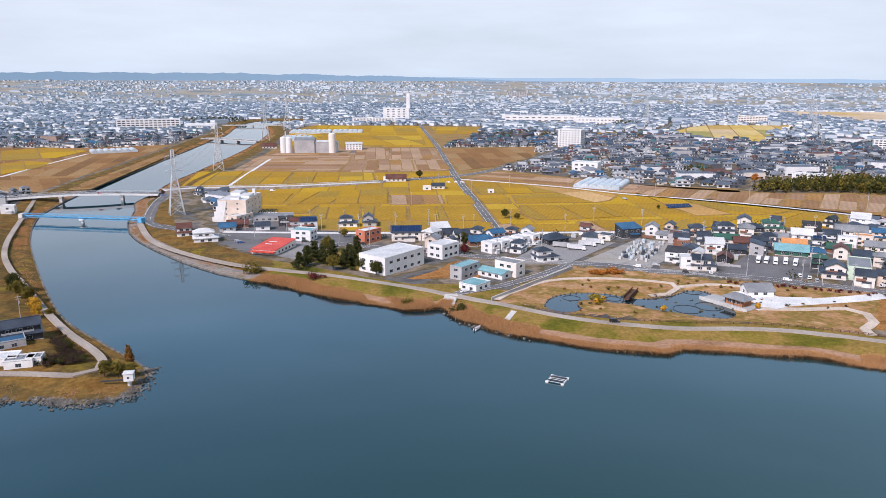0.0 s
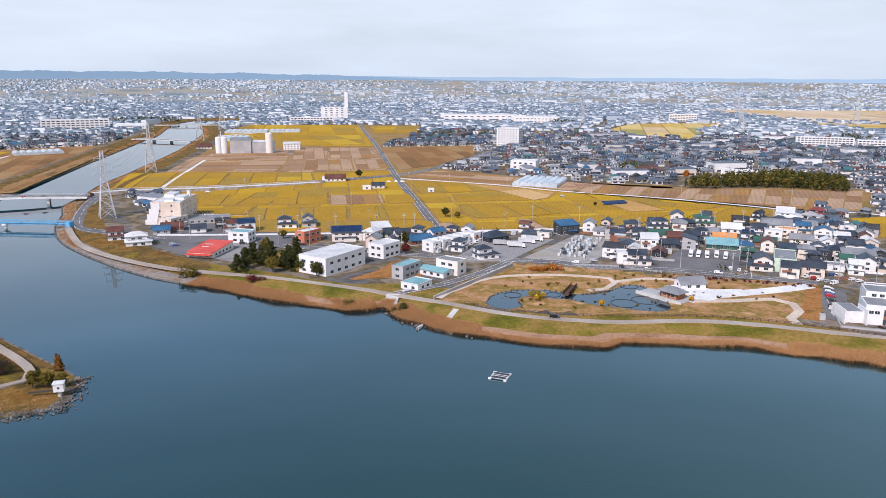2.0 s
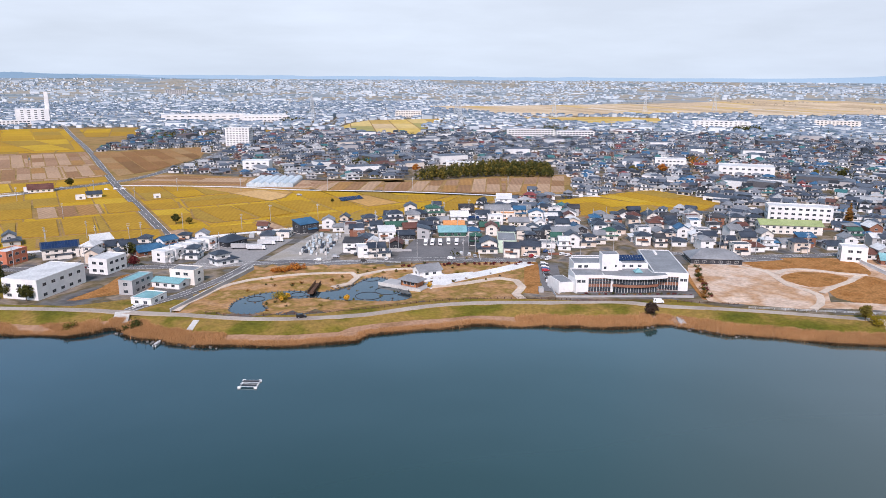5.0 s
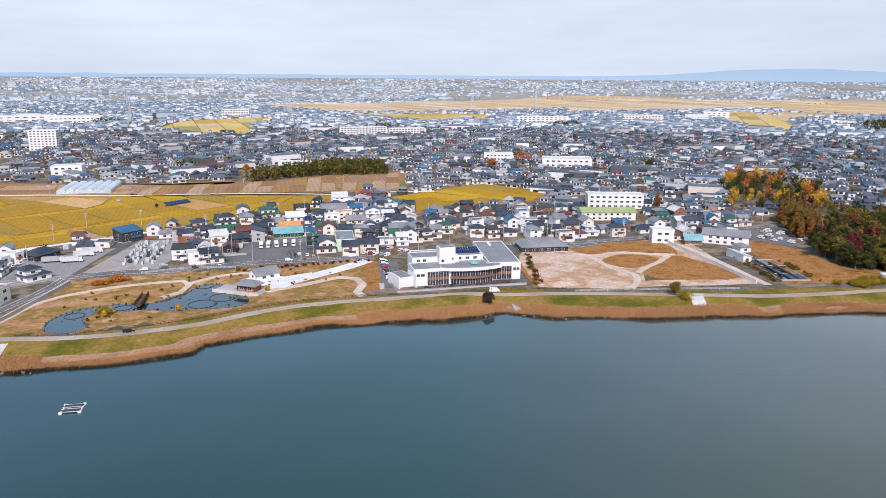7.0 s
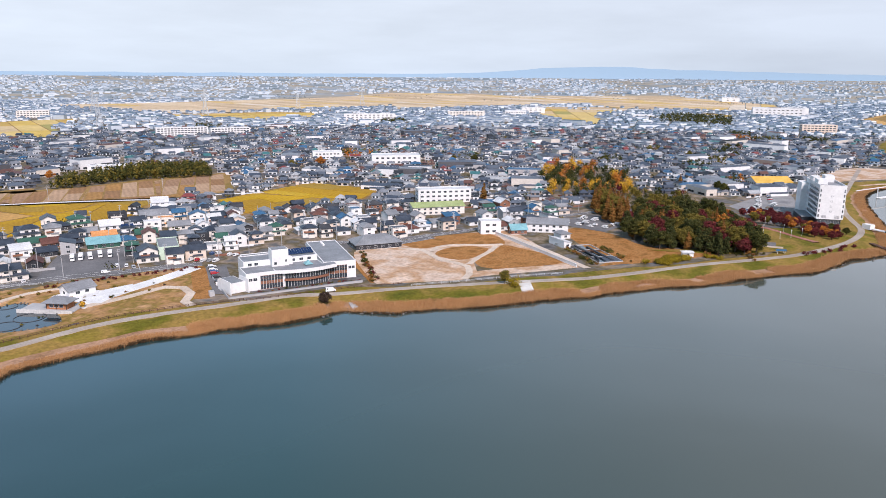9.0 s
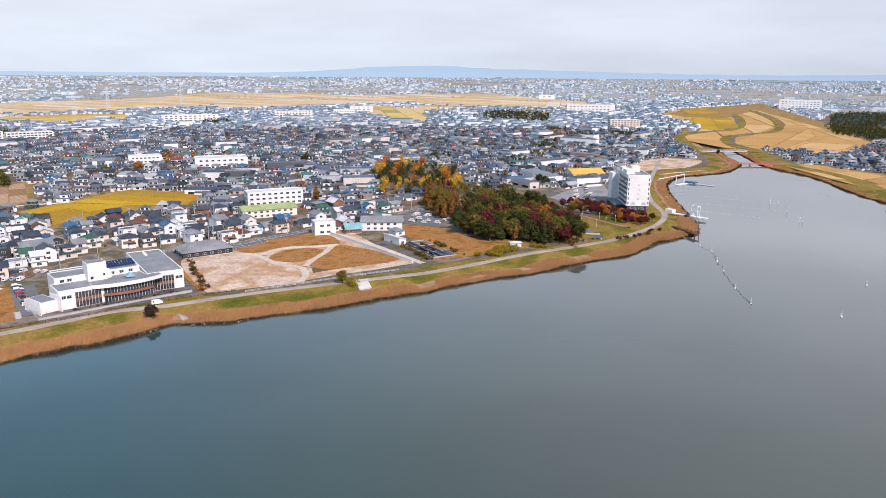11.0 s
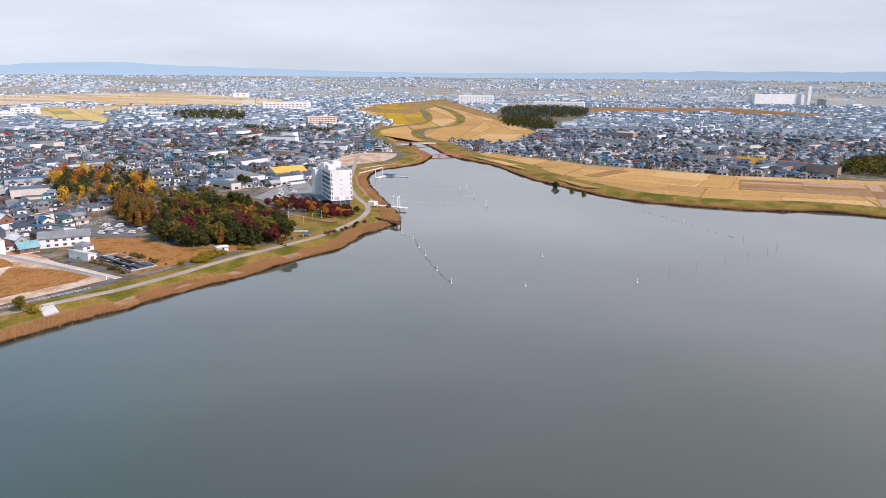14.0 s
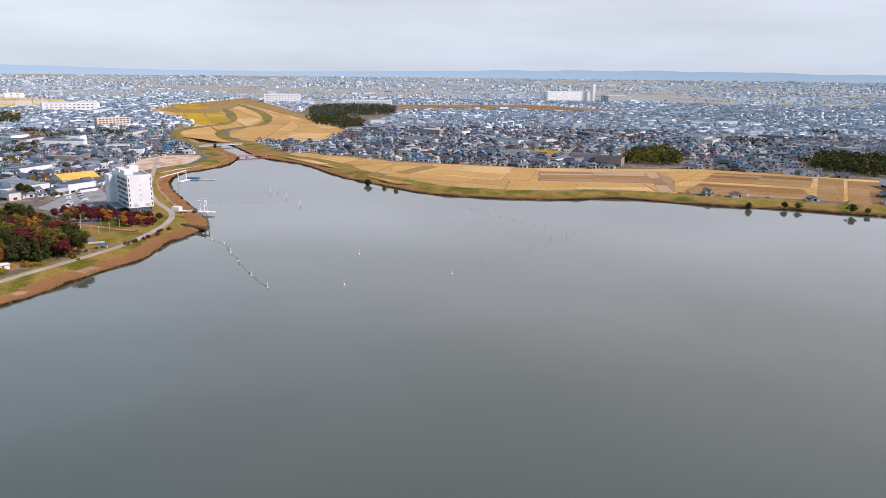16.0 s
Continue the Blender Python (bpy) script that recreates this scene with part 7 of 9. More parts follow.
def embankment(points, width, top):
    """A raised road bank with sloping concrete sides."""
    line = spline(points, 8.0, False)
    t = np.gradient(line, axis=0)
    n = np.stack([-t[:, 1], t[:, 0]], 1) / np.linalg.norm(t, axis=1)[:, None]
    k = len(line)
    h = np.interp(np.linspace(0, 1, k), [0, 0.12, 0.75, 1], [top, top, top * 0.55, 0.1])
    b, p = Build(), []
    for (x, y), (u, v), q in zip(line, n, h):
        for o, z in ((-width / 2 - 1.5, -0.5), (-width / 2, q), (width / 2, q), (width / 2 + 1.5, -0.5)):
            p.append((x + u * o, y + v * o, 2.0 + z))
    b.solid(p, [(4 * i + j, 4 * i + 4 + j, 4 * i + 5 + j, 4 * i + 1 + j) for i in range(k - 1) for j in range(3)], REVET)
    tagged(b.link("embankment"), "raised road embankment with stained concrete sides", "embankment", kind="structure")
    for o in (-width / 2 + 0.2, width / 2 - 0.2):
        b = Build()
        for i in range(k - 1):
            a, c = line[i] + n[i] * o, line[i + 1] + n[i + 1] * o
            b.beam((*a, 2.9 + h[i]), (*c, 2.9 + h[i + 1]), 0.3, STEEL)
            b.beam((*a, 2.0 + h[i]), (*a, 3.0 + h[i]), 0.15, STEEL)
        tagged(b.link("trim_guard_rail"), "white steel guard rail on the raised road", "guard rail", kind="structure")
    b = Build()
    for i in range(k - 1):
        q = [line[j] + n[j] * e for j, e in ((i, -width / 2 + 0.6), (i + 1, -width / 2 + 0.6), (i + 1, width / 2 - 0.6), (i, width / 2 - 0.6))]
        b.face([(*q[m], 2.03 + h[i + (m in (1, 2))]) for m in (0, 3, 2, 1)][::-1], PALE)
    tagged(b.link("road_raised"), "pale road surface on the embankment", "road", kind="structure")


embankment([(-240, 618), (-220, 632), (-191, 640), (-143, 652), (-98, 672), (-60, 694)], 9.0, 3.0)
fence([(35, 305), (51, 295), (72, 288), (98, 283), (130, 281), (160, 272), (186, 258)], 3.0, 1.0, WOOD, "brown post-and-rail fence along the lake road", 0.0)
fence([(186, 256), (205, 247), (228, 236), (250, 222)], 3.0, 1.0, WOOD, "brown post-and-rail fence before the hall")
fence([(250, 216), (270, 203), (290, 190), (315, 172)], 4.0, 0.9, STEEL, "low wire fence beside the sandy park")
fence([(142, 352), (120, 366), (100, 369)], 4.0, 0.9, STEEL, "steel guard rail along the village road")

# ---------- trees ----------
def leaf_cloud(blobs, count, size, material, squash=0.8, seed=1):
    """A crown of many small leaf clumps scattered through the blobs."""
    r = np.random.default_rng(seed)
    c = np.array([q[:3] for q in blobs], float)
    rad = np.array([q[3] for q in blobs], float)
    k = r.choice(len(blobs), count, p=rad ** 2 / (rad ** 2).sum())
    d = r.normal(size=(count, 3))
    d /= np.linalg.norm(d, axis=1)[:, None]
    p = c[k] + d * (rad[k] * r.uniform(0.2, 1.25, count))[:, None] * np.array([1, 1, squash])
    u = np.cross(d + r.normal(0, 0.5, (count, 3)), r.normal(size=(count, 3)))
    u /= np.linalg.norm(u, axis=1)[:, None]
    v = np.cross(u, d + r.normal(0, 0.45, (count, 3)))
    v /= np.linalg.norm(v, axis=1)[:, None]
    s = size * r.uniform(0.55, 1.25, count)[:, None]
    V = np.stack([p - u * s, p + v * s * 0.8, p + u * s, p - v * s * 0.8], 1).reshape(-1, 3)
    T = (np.array([(0, 1, 2), (0, 2, 3)])[None] + 4 * np.arange(count)[:, None, None]).reshape(-1, 3)
    return V, T


def tree_meshes(kind, h, seed):
    r = random.Random(seed)
    trunk = Build()
    blobs = []
    if kind in ("russet", "pine_tall"):
        top = h
        trunk.tube((0, 0, -0.5), (0, 0, h * 0.9), h * 0.028, h * 0.006, 7, BARK)
        for i in range(11):
            z = h * (0.16 + 0.8 * i / 10)
            reach = h * 0.115 * (1 - i / 11) + 0.2
            for j in range(3 if i < 8 else 1):
                a = r.uniform(0, 6.28)
                q = (math.cos(a) * reach * 0.6, math.sin(a) * reach * 0.6, z)
                trunk.tube((0, 0, z - 0.5), q, 0.09, 0.03, 4, BARK, False)
                blobs.append((*q, reach * 0.62 + 0.3))
    elif kind == "pine":
        lean = r.uniform(-0.08, 0.08) * h
        trunk.tube((0, 0, -0.5), (lean, 0, h * 0.85), h * 0.03, h * 0.01, 7, BARK)
        for i in range(22):
            z = h * (0.16 + 0.82 * (i + r.random()) / 22)
            a, reach = 2.4 * i + r.uniform(-0.6, 0.6), h * r.uniform(0.1, 0.29) * (1.2 - z / h)
            q = (lean * z / h + math.cos(a) * reach, math.sin(a) * reach, z)
            trunk.tube((lean * z / h, 0, z - h * 0.05), q, 0.11, 0.04, 4, BARK, False)
            blobs.append((*q, h * r.uniform(0.075, 0.135) * (1.25 - 0.6 * z / h)))
    else:
        fork = h * r.uniform(0.22, 0.32)
        trunk.tube((0, 0, -0.5), (0, 0, fork), h * 0.035, h * 0.025, 8, BARK)
        p1, p2, tip = r.uniform(0, 6.28), r.uniform(0, 6.28), r.uniform(0.0, 0.45)
        for i in range(30):
            a, v = 2.4 * i + r.uniform(-0.5, 0.5), 1 - 2 * (i + 0.5) / 30
            wide = math.sqrt(max(0.0, 1 - v * v)) * r.uniform(0.55, 1.0) * (1 + 0.24 * math.sin(2 * a + p1) + 0.2 * math.sin(3 * a + p2)) * (1 - tip * max(0.0, v))
            q = (math.cos(a) * wide * h * 0.33, math.sin(a) * wide * h * 0.33, h * (0.60 + 0.31 * v * r.uniform(0.8, 1.05)))
            if i % 3 == 0:
                trunk.tube((0, 0, fork - 0.2), q, h * 0.014, h * 0.005, 5, BARK, False)
            blobs.append((*q, h * r.uniform(0.075, 0.14)))
        blobs.append((0, 0, h * 0.62, h * 0.22))
    return trunk.mesh("trunk"), blobs


TREES = {}
KINDS = {"green": ("broad", "green", "leafy dark green broadleaf tree by the lake"), "pine": ("pine", "pine", "dark dense pine tree with layered boughs"), "red": ("broad", "red", "deep red maple tree in autumn colour"),
         "orange": ("broad", "orange", "orange cherry tree in full autumn colour"), "yellow": ("broad", "yellow", "bright yellow ginkgo tree in autumn colour"), "russet": ("russet", "russet", "tall russet-brown conifer in autumn"), "olive": ("broad", "olive", "olive-brown broadleaf tree turning in autumn"),
         "dark": ("broad", "dark", "dark brown round tree at the water's edge")}


def tree(kind, x, y, h, z=None):
    shape, leaves, label = KINDS[kind]
    step = min((5.0, 8.0, 12.0, 16.0), key=lambda q: abs(q - h))
    key = (kind, step, rng.integers(0, 3))
    if key not in TREES:
        seed = len(TREES) + 3
        trunk, blobs = tree_meshes(shape, step, seed)
        V, T = leaf_cloud(blobs, int(1900 + 190 * step), 0.09 + 0.0185 * step, None, 0.8, seed)
        TREES[key] = (trunk, raw_mesh("crown", V, T, np.zeros(len(T)), [LEAF[leaves]]), step)
    trunk, crown, step = TREES[key]
    z = float(ground_z(x, y)[0]) if z is None else z
    ob = thing("tree", x, y, z, float(rng.uniform(0, 360)), label, "tree", "trees by the lake")
    s = h / step
    ob.scale = (s * rng.uniform(1.0, 1.3), s * rng.uniform(1.0, 1.3), s)
    new("trunk", trunk).parent = ob
    new("crown", crown).parent = ob


SHRUBS = {}


def shrub(kind, x, y, size, label, z=None):
    key = (kind, int(rng.integers(0, 3)))
    if key not in SHRUBS:
        r = random.Random(len(SHRUBS) + 50)
        blobs = [(r.uniform(-0.6, 0.6), r.uniform(-0.6, 0.6), r.uniform(0.3, 0.8), r.uniform(0.35, 0.6)) for _ in range(6)]
        V, T = leaf_cloud(blobs, 700, 0.075, None, 0.85, len(SHRUBS))
        stem = Build()
        for q in blobs[:4]:
            stem.tube((0, 0, -0.2), q[:3], 0.05, 0.02, 4, BARK, False)
        SHRUBS[key] = (raw_mesh("foliage", V, T, np.zeros(len(T)), [LEAF[kind]]), stem.mesh("stem"))
    z = float(ground_z(x, y)[0]) if z is None else z
    ob = thing("shrub", x, y, z, float(rng.uniform(0, 360)), label, "shrub", "shrubs")
    ob.scale = (size, size, size * rng.uniform(0.8, 1.1))
    new("foliage", SHRUBS[key][0]).parent = ob
    new("stem", SHRUBS[key][1]).parent = ob


def plant_area(poly, gap, mix, lo, hi):
    """Trees at uneven spacing over an area of the plan."""
    p = np.array(poly, float)
    x0, y0, x1, y1 = *p.min(0), *p.max(0)
    for x in np.arange(x0, x1, gap):
        for y in np.arange(y0, y1, gap):
            q = (x + rng.normal(0, gap * 0.25), y + rng.normal(0, gap * 0.25))
            if inside(poly, q[0], q[1])[0]:
                tree(rng.choice([k for k, _ in mix], p=np.array([w for _, w in mix], float) / sum(w for _, w in mix)), *q, rng.uniform(lo, hi))


plant_area([(410, 181), (399, 155), (403, 141), (405, 124), (415, 107), (435, 107), (451, 113), (467, 126), (498, 150), (512, 172), (505, 205), (475, 205), (440, 195)], 6.9, [("green", 2.6), ("pine", 5.0), ("red", 1.3), ("olive", 3.0), ("russet", 1.8), ("orange", 0.3)], 9, 16)
plant_area([(440, 205), (486, 243), (530, 262), (520, 240), (470, 205)], 6.6, [("russet", 6), ("olive", 1)], 13, 17)
plant_area([(535, 156), (514, 129), (495, 101), (482, 87), (487, 78), (511, 84), (538, 122), (552, 142)], 6.4, [("red", 7), ("orange", 1.1), ("olive", 1.2)], 5, 8.5)
plant_area([(470, 135), (515, 172), (545, 178), (530, 158), (490, 130), (475, 118)], 11.0, [("orange", 2), ("olive", 2), ("red", 2), ("green", 1)], 5, 8)
for x, y, h in ((-72, 374, 13), (-70, 384, 14), (-57, 365, 10), (-52, 370, 12), (-49, 402, 13), (-64, 379, 13), (-34, 356, 9), (-48, 377, 11), (-66, 405, 12), (-75, 366, 11), (-61, 390, 13), (-52, 388, 11)):
    tree("olive" if x == -57 or x == -66 else "pine" if x < -46 else "green", x, y, h * 0.85)
plant_area([(505, 92), (520, 90), (518, 78), (508, 74)], 6.0, [("green", 3), ("orange", 1)], 5, 6)
for k, x, y, h in (("dark", 206, 228, 7.2), ("olive", 498, 594, 10), ("orange", 532, 588, 11), ("olive", 655, 502, 9), ("green", 675, 487, 9), ("olive", 1009, 310, 10), ("green", 1029, 303, 9), ("green", 1003, 79, 7), ("olive", 988, 134, 7), ("green", 625, 192, 10), ("green", 637, 201, 10), ("olive", 883, 316, 9), ("green", 920, 273, 9), ("green", -42, 366, 8), ("olive", -52, 372, 5), ("red", 12, 402, 6), ("red", -3, 395, 5), ("olive", -62, 446, 6), ("green", 12, 427, 8), ("olive", 281, 184, 7), ("yellow", 95, 300, 3.2), ("yellow", 72, 314, 3),
                   ("yellow", 68, 310, 2.8), ("yellow", 137, 303, 3), ("green", -24, 724, 8), ("green", -40, 703, 6), ("olive", -50, 706, 6), ("russet", 640, 235, 12), ("orange", 660, 300, 9), ("red", 575, 262, 9), ("olive", -193, 318, 9),
                   ("olive", -186, 312, 8), ("yellow", -176, 300, 7), ("yellow", -171, 292, 6), ("green", -200, 326, 10), ("olive", -110, 230, 5.5), ("olive", -114, 229, 6), ("russet", -113, 246, 6), ("olive", -106, 231, 5), ("olive", -166, 293, 4.5),
                   ("green", 44, 512, 7), ("olive", 52, 507, 5), ("green", 165, 552, 3.5), ("green", 492, -356, 7), ("green", 487, -384, 6), ("olive", 482, -392, 6), ("green", 459, -421, 8), ("olive", 455, -431, 5), ("green", 660, -80, 8),
                   ("olive", 624, -100, 5), ("olive", 640, -92, 5), ("orange", 300, 700, 9), ("green", 225, 415, 6), ("green", 232, 452, 6), ("green", 160, 405, 5), ("russet", 470, 330, 14)):
    tree(k, x, y, h)
for k, x, y, s, label in (("hedge", 281, 180, 4.0, "yellow-green shrub by the slipway"), ("olive", -98, 364, 5.2, "olive shrub in the reeds"), ("green", 6, 303, 4.0, "green shrub by the steps"),
                          ("olive", -16, 311, 3.8, "olive shrub in the reeds"), ("red", -64, 350, 4.2, "dark red shrub on the dike"), ("red", -60, 350, 2.0, "dark red shrub on the dike"), ("orange", 86, 362, 3.6, "rust-orange bushes beside the yard"),
                          ("hedge", 68, 317, 3.2, "yellow-green shrub in the park lawn"), ("hedge", 70, 313, 2.8, "yellow-green shrub in the park lawn")):
    shrub(k, x, y, s, label)
for i in range(9):
    shrub("orange", 76 + 1.8 * i + rng.normal(0, 0.6), 361.5 + rng.normal(0, 0.7), 2.4, "rust-orange bushes beside the yard")
for i in range(9):
    shrub("red", 438 + 5 * i + rng.normal(), 86 - 2.2 * i + rng.normal(), 2.0, "dark red bushes on the dike")
for i in range(34):
    f = rng.random()
    shrub("hedge", 360 + 27 * f + rng.normal(0, 2.0), 143 - 7 * f + rng.normal(0, 2.0), rng.uniform(2.0, 3.2), "yellow-green hedge bushes by the dike road")
for i in range(9):
    shrub("hedge", 396 + rng.normal(0, 2.0), 128 - i + rng.normal(0, 1.0), 1.8, "yellow-green hedge bushes by the dike road")
for i in range(24):
    shrub(["olive", "green", "russet"][i % 3], rng.uniform(398, 440), rng.uniform(112, 150) - 8, rng.uniform(1.2, 2.2), "undergrowth at the edge of the wood")
for i in range(34):
    f = rng.random()
    q = (-150 + 21 * f, 265 - 25 * f) if i % 2 else (-147 + 18 * f, 236 + 3 * f)
    shrub(["dark", "green", "dark"][i % 3], q[0] + rng.normal(0, 1.2), q[1] + rng.normal(0, 1.2), rng.uniform(1.8, 2.8), "dark garden bushes on the point")
for i in range(14):
    shrub("green", rng.uniform(-72, -36), rng.uniform(362, 392), rng.uniform(1.2, 2.2), "green bushes in the works garden")
for i in range(64):
    shrub(rng.choice(["green", "olive", "russet", "dark"]), 50 + rng.uniform(0, 130), 296 + rng.uniform(0, 52), rng.uniform(0.7, 1.3), "low bushes in the pond park")
for i in range(26):
    f = i / 25
    shrub(["green", "russet", "pine", "red"][i % 4], 281 - 36 * f + rng.normal(), 279 - 45 * f + rng.normal(), rng.uniform(1.2, 2.0), "dark hedge bushes between the hall and the sand")
for i in range(20):
    shrub(["russet", "red", "green"][i % 3], 196 + 2.4 * i + rng.normal(0, 0.7), 262.5 - 1.07 * i + rng.normal(0, 0.7), rng.uniform(0.8, 1.3), "clipped brown bushes before the hall")
for i in range(22):
    shrub("red", 140 + 3 * i + rng.normal(), 345 - 1.0 * i + rng.normal(), 1.3, "dark red clipped hedge bushes")


def wood(name, poly, gap, lo, hi, tones, label, per=46):
    """Dense woodland seen from far: crowns of leaf clumps joined as stuff."""
    p = np.array(poly, float)
    x0, y0, x1, y1 = *p.min(0), *p.max(0)
    g = np.stack(np.meshgrid(np.arange(x0, x1, gap), np.arange(y0, y1, gap)), -1).reshape(-1, 2)
    g = g + rng.normal(0, gap * 0.3, g.shape)
    g = g[inside(poly, g[:, 0], g[:, 1])]
    Vs, Ts, Ms, n = [], [], [], 0
    for x, y in g:
        h = rng.uniform(lo, hi)
        blobs = [(x + rng.normal(0, gap * 0.2), y + rng.normal(0, gap * 0.2), 2 + h * q, h * 0.24) for q in (0.3, 0.55, 0.8)]
        V, T = leaf_cloud(blobs, per, (0.07 * h + 0.25) * (46 / per) ** 0.4 * (1.3 if per > 300 else 1.0), None, 1.0, int(rng.integers(1e6)))
        Vs.append(V)
        Ts.append(T + n)
        Ms.append(np.full(len(T), rng.integers(0, len(tones))))
        n += len(V)
    ob = new(name, raw_mesh(name, np.concatenate(Vs), np.concatenate(Ts), np.concatenate(Ms), [LEAF[t] for t in tones]))
    tagged(ob, label, "wood", kind="stuff")


wood("bamboo_grove", [(268, 634), (300, 668), (391, 700), (440, 660), (409, 606), (342, 638)], 5.0, 8, 12, ["olive", "green", "green"], "dense olive-green bamboo grove behind the fields")
# one of these four tones is the haze-tinted foliage
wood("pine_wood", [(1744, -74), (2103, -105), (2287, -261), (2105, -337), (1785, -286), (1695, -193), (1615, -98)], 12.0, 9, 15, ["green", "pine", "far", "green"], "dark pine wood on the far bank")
wood("pine_wood", [(1597, -64), (1422, -75), (1263, -148), (1516, -175), (1633, -124)], 10.0, 8, 13, ["green", "pine", "green"], "dark pine wood nearer the river")
wood("south_wood", [(768, -380), (850, -440), (890, -505), (785, -472), (738, -436)], 6.0, 8, 13, ["green", "olive"], "green wood behind the south fields")
wood("south_wood", [(691, -570), (780, -656), (745, -720), (610, -595)], 6.0, 9, 14, ["green", "pine"], "dark wood behind the south fields")
wood("town_trees", [(600, 640), (640, 660), (650, 620), (610, 610)], 8.0, 7, 10, ["olive", "orange"], "autumn trees in the town")
wood("far_wood", [(1644, 666), (1753, 679), (1759, 560), (1652, 506), (1459, 446), (1458, 526), (1485, 595)], 12.0, 9, 14, ["green", "pine"], "dark wood among the roofs")
wood("far_wood", [(-560, 1590), (-430, 1620), (-440, 1650), (-560, 1630)], 10.0, 9, 13, ["green", "pine"], "dark trees beyond the school")
wood("far_wood", [(70, 1180), (180, 1190), (190, 1260), (80, 1250)], 13.0, 7, 11, ["green", "olive", "pine"], "dark trees by the farm houses")

wood("garden_trees", [(510, 205), (560, 262), (586, 255), (580, 216), (547, 180), (510, 168)], 12.5, 7, 11, ["green", "olive", "red", "olive", "pine"], "mixed autumn trees between the houses", 620)
wood("autumn_trees", [(515, 289), (564, 335), (640, 375), (690, 370), (650, 303), (578, 250), (536, 255)], 13.0, 9, 16, ["yellow", "pine", "orange", "pine", "green", "pine", "yellow"], "tall ginkgos and pines among the houses", 680)
wood("hedge_row", [(868, -188), (901, -225), (871, -250), (832, -257), (805, -247), (812, -207), (829, -182)], 6.0, 3, 6, ["green", "pine", "olive"], "dark hedges behind the south fields")
wood("hedge_row", [(1225, -231), (1230, -285), (1172, -272), (1168, -221)], 6.0, 4, 7, ["green", "pine"], "dark hedges among the south houses")
for x, y, r, tones in ((680, 497, 18, "go"), (770, 369, 20, "gpo"), (799, 277, 20, "gp"), (846, 276, 18, "og"), (959, 297, 24, "gp"), (921, 373, 20, "og"), (1453, 310, 30, "gp"), (1259, 369, 26, "gp"),
                       (1168, 337, 22, "ga"), (771, 1135, 26, "gp"), (1110, 1009, 30, "gp"), (270, 770, 16, "go"), (1582, 669, 34, "gp"), (387, 1569, 28, "gp"), (1175, 300, 22, "go"), (1219, 246, 24, "gp"),
                       (685, 201, 14, "ag"), (1007, -412, 22, "gp"), (976, -699, 26, "gp"), (738, -614, 18, "gp"), (1107, -937, 30, "gp"), (773, -359, 14, "go")):
    wood("town_trees", [(x + r * rng.uniform(0.7, 1.5) * math.cos(k * 0.785), y + r * rng.uniform(0.5, 1.0) * math.sin(k * 0.785)) for k in range(8)], 7.5, 6, 11,
         [{"g": "green", "o": "olive", "p": "pine", "a": "orange"}[k] for k in tones], "evergreen and autumn trees between the town roofs", 60)

# ---------- reeds ----------
def reeds(name, keep, lo, hi, per, tall, label, leaves="reed"):
    """Standing dry reeds along the water: tufts of thin blades."""
    i = np.arange(len(shore))
    sel = keep(shore[:, 0], shore[:, 1])
    base, nn = shore[sel], normal[sel] * outward
    tx = np.roll(shore, -1, 0)[sel] - base
    n = len(base) * per
    k = rng.integers(0, len(base), n)
    off = rng.uniform(lo, hi, n)
    p = base[k] + nn[k] * off[:, None] + tx[k] * rng.random(n)[:, None]
    patch = np.array([noise.noise((x * 0.05, y * 0.05, 2.0)) for x, y in p])
    ok = (patch > -0.28) | (off < 3)
    p, off, patch = p[ok], off[ok], patch[ok]
    n = len(p)
    z = np.interp(off, [0, 4, 10, 17], [0.0, 0.5, 0.9, 2.1])
    B = 20
    a = rng.uniform(0, 2 * math.pi, (n, B))
    h = tall * rng.uniform(0.7, 1.08, (n, B)) * (0.75 + 0.7 * np.clip(patch, -0.4, 0.5))[:, None]
    w = rng.uniform(0.025, 0.06, (n, B))
    c = p[:, None] + rng.normal(0, 0.7, (n, B, 2))
    tip = c + rng.normal(0, 0.35, (n, B, 2))
    d = np.stack([np.cos(a), np.sin(a)], -1) * w[..., None]
    zz = np.broadcast_to(z[:, None], (n, B))
    V = np.stack([np.concatenate([c - d, zz[..., None] - 0.1], -1), np.concatenate([c + d, zz[..., None] - 0.1], -1),
                  np.concatenate([tip + d * 0.55, (zz + h)[..., None]], -1), np.concatenate([tip - d * 0.55, (zz + h * 0.92)[..., None]], -1)], 2).reshape(-1, 3)
    T = (np.array([(0, 1, 2), (0, 2, 3)])[None] + 4 * np.arange(n * B)[:, None, None]).reshape(-1, 3)
    tagged(new(name, raw_mesh(name, V, T, np.zeros(len(T)), [LEAF[leaves]])), label, "reeds", kind="stuff")


reeds("reeds", lambda x, y: (x > -92) & (x < 540) & (y > 45) & (y < 360) & ~((x > 40) & (x < 150)), -0.4, 9.5, 125, 2.2, "thick belt of dry tan reeds along the shore")
# Extra dark blades paint the reeds' shaded foot and darken its reflection.
reeds("wet_reeds", lambda x, y: (x > -92) & (x < 1060) & (y > 30) & (y < 360), -1.3, -0.2, 26, 1.1, "reed stems darkened as painted shade at the water line", "wet")
reeds("wet_reeds", lambda x, y: (x > 430) & (x < 1060) & (y > -460) & (y < 35), -1.3, -0.2, 16, 1.2, "reed stems darkened as painted shade along the south shore", "wet")
reeds("reeds", lambda x, y: (x > 36) & (x < 155) & (y > 230) & (y < 280), -0.3, 3.4, 70, 1.6, "thin dry reeds on the bare shore")
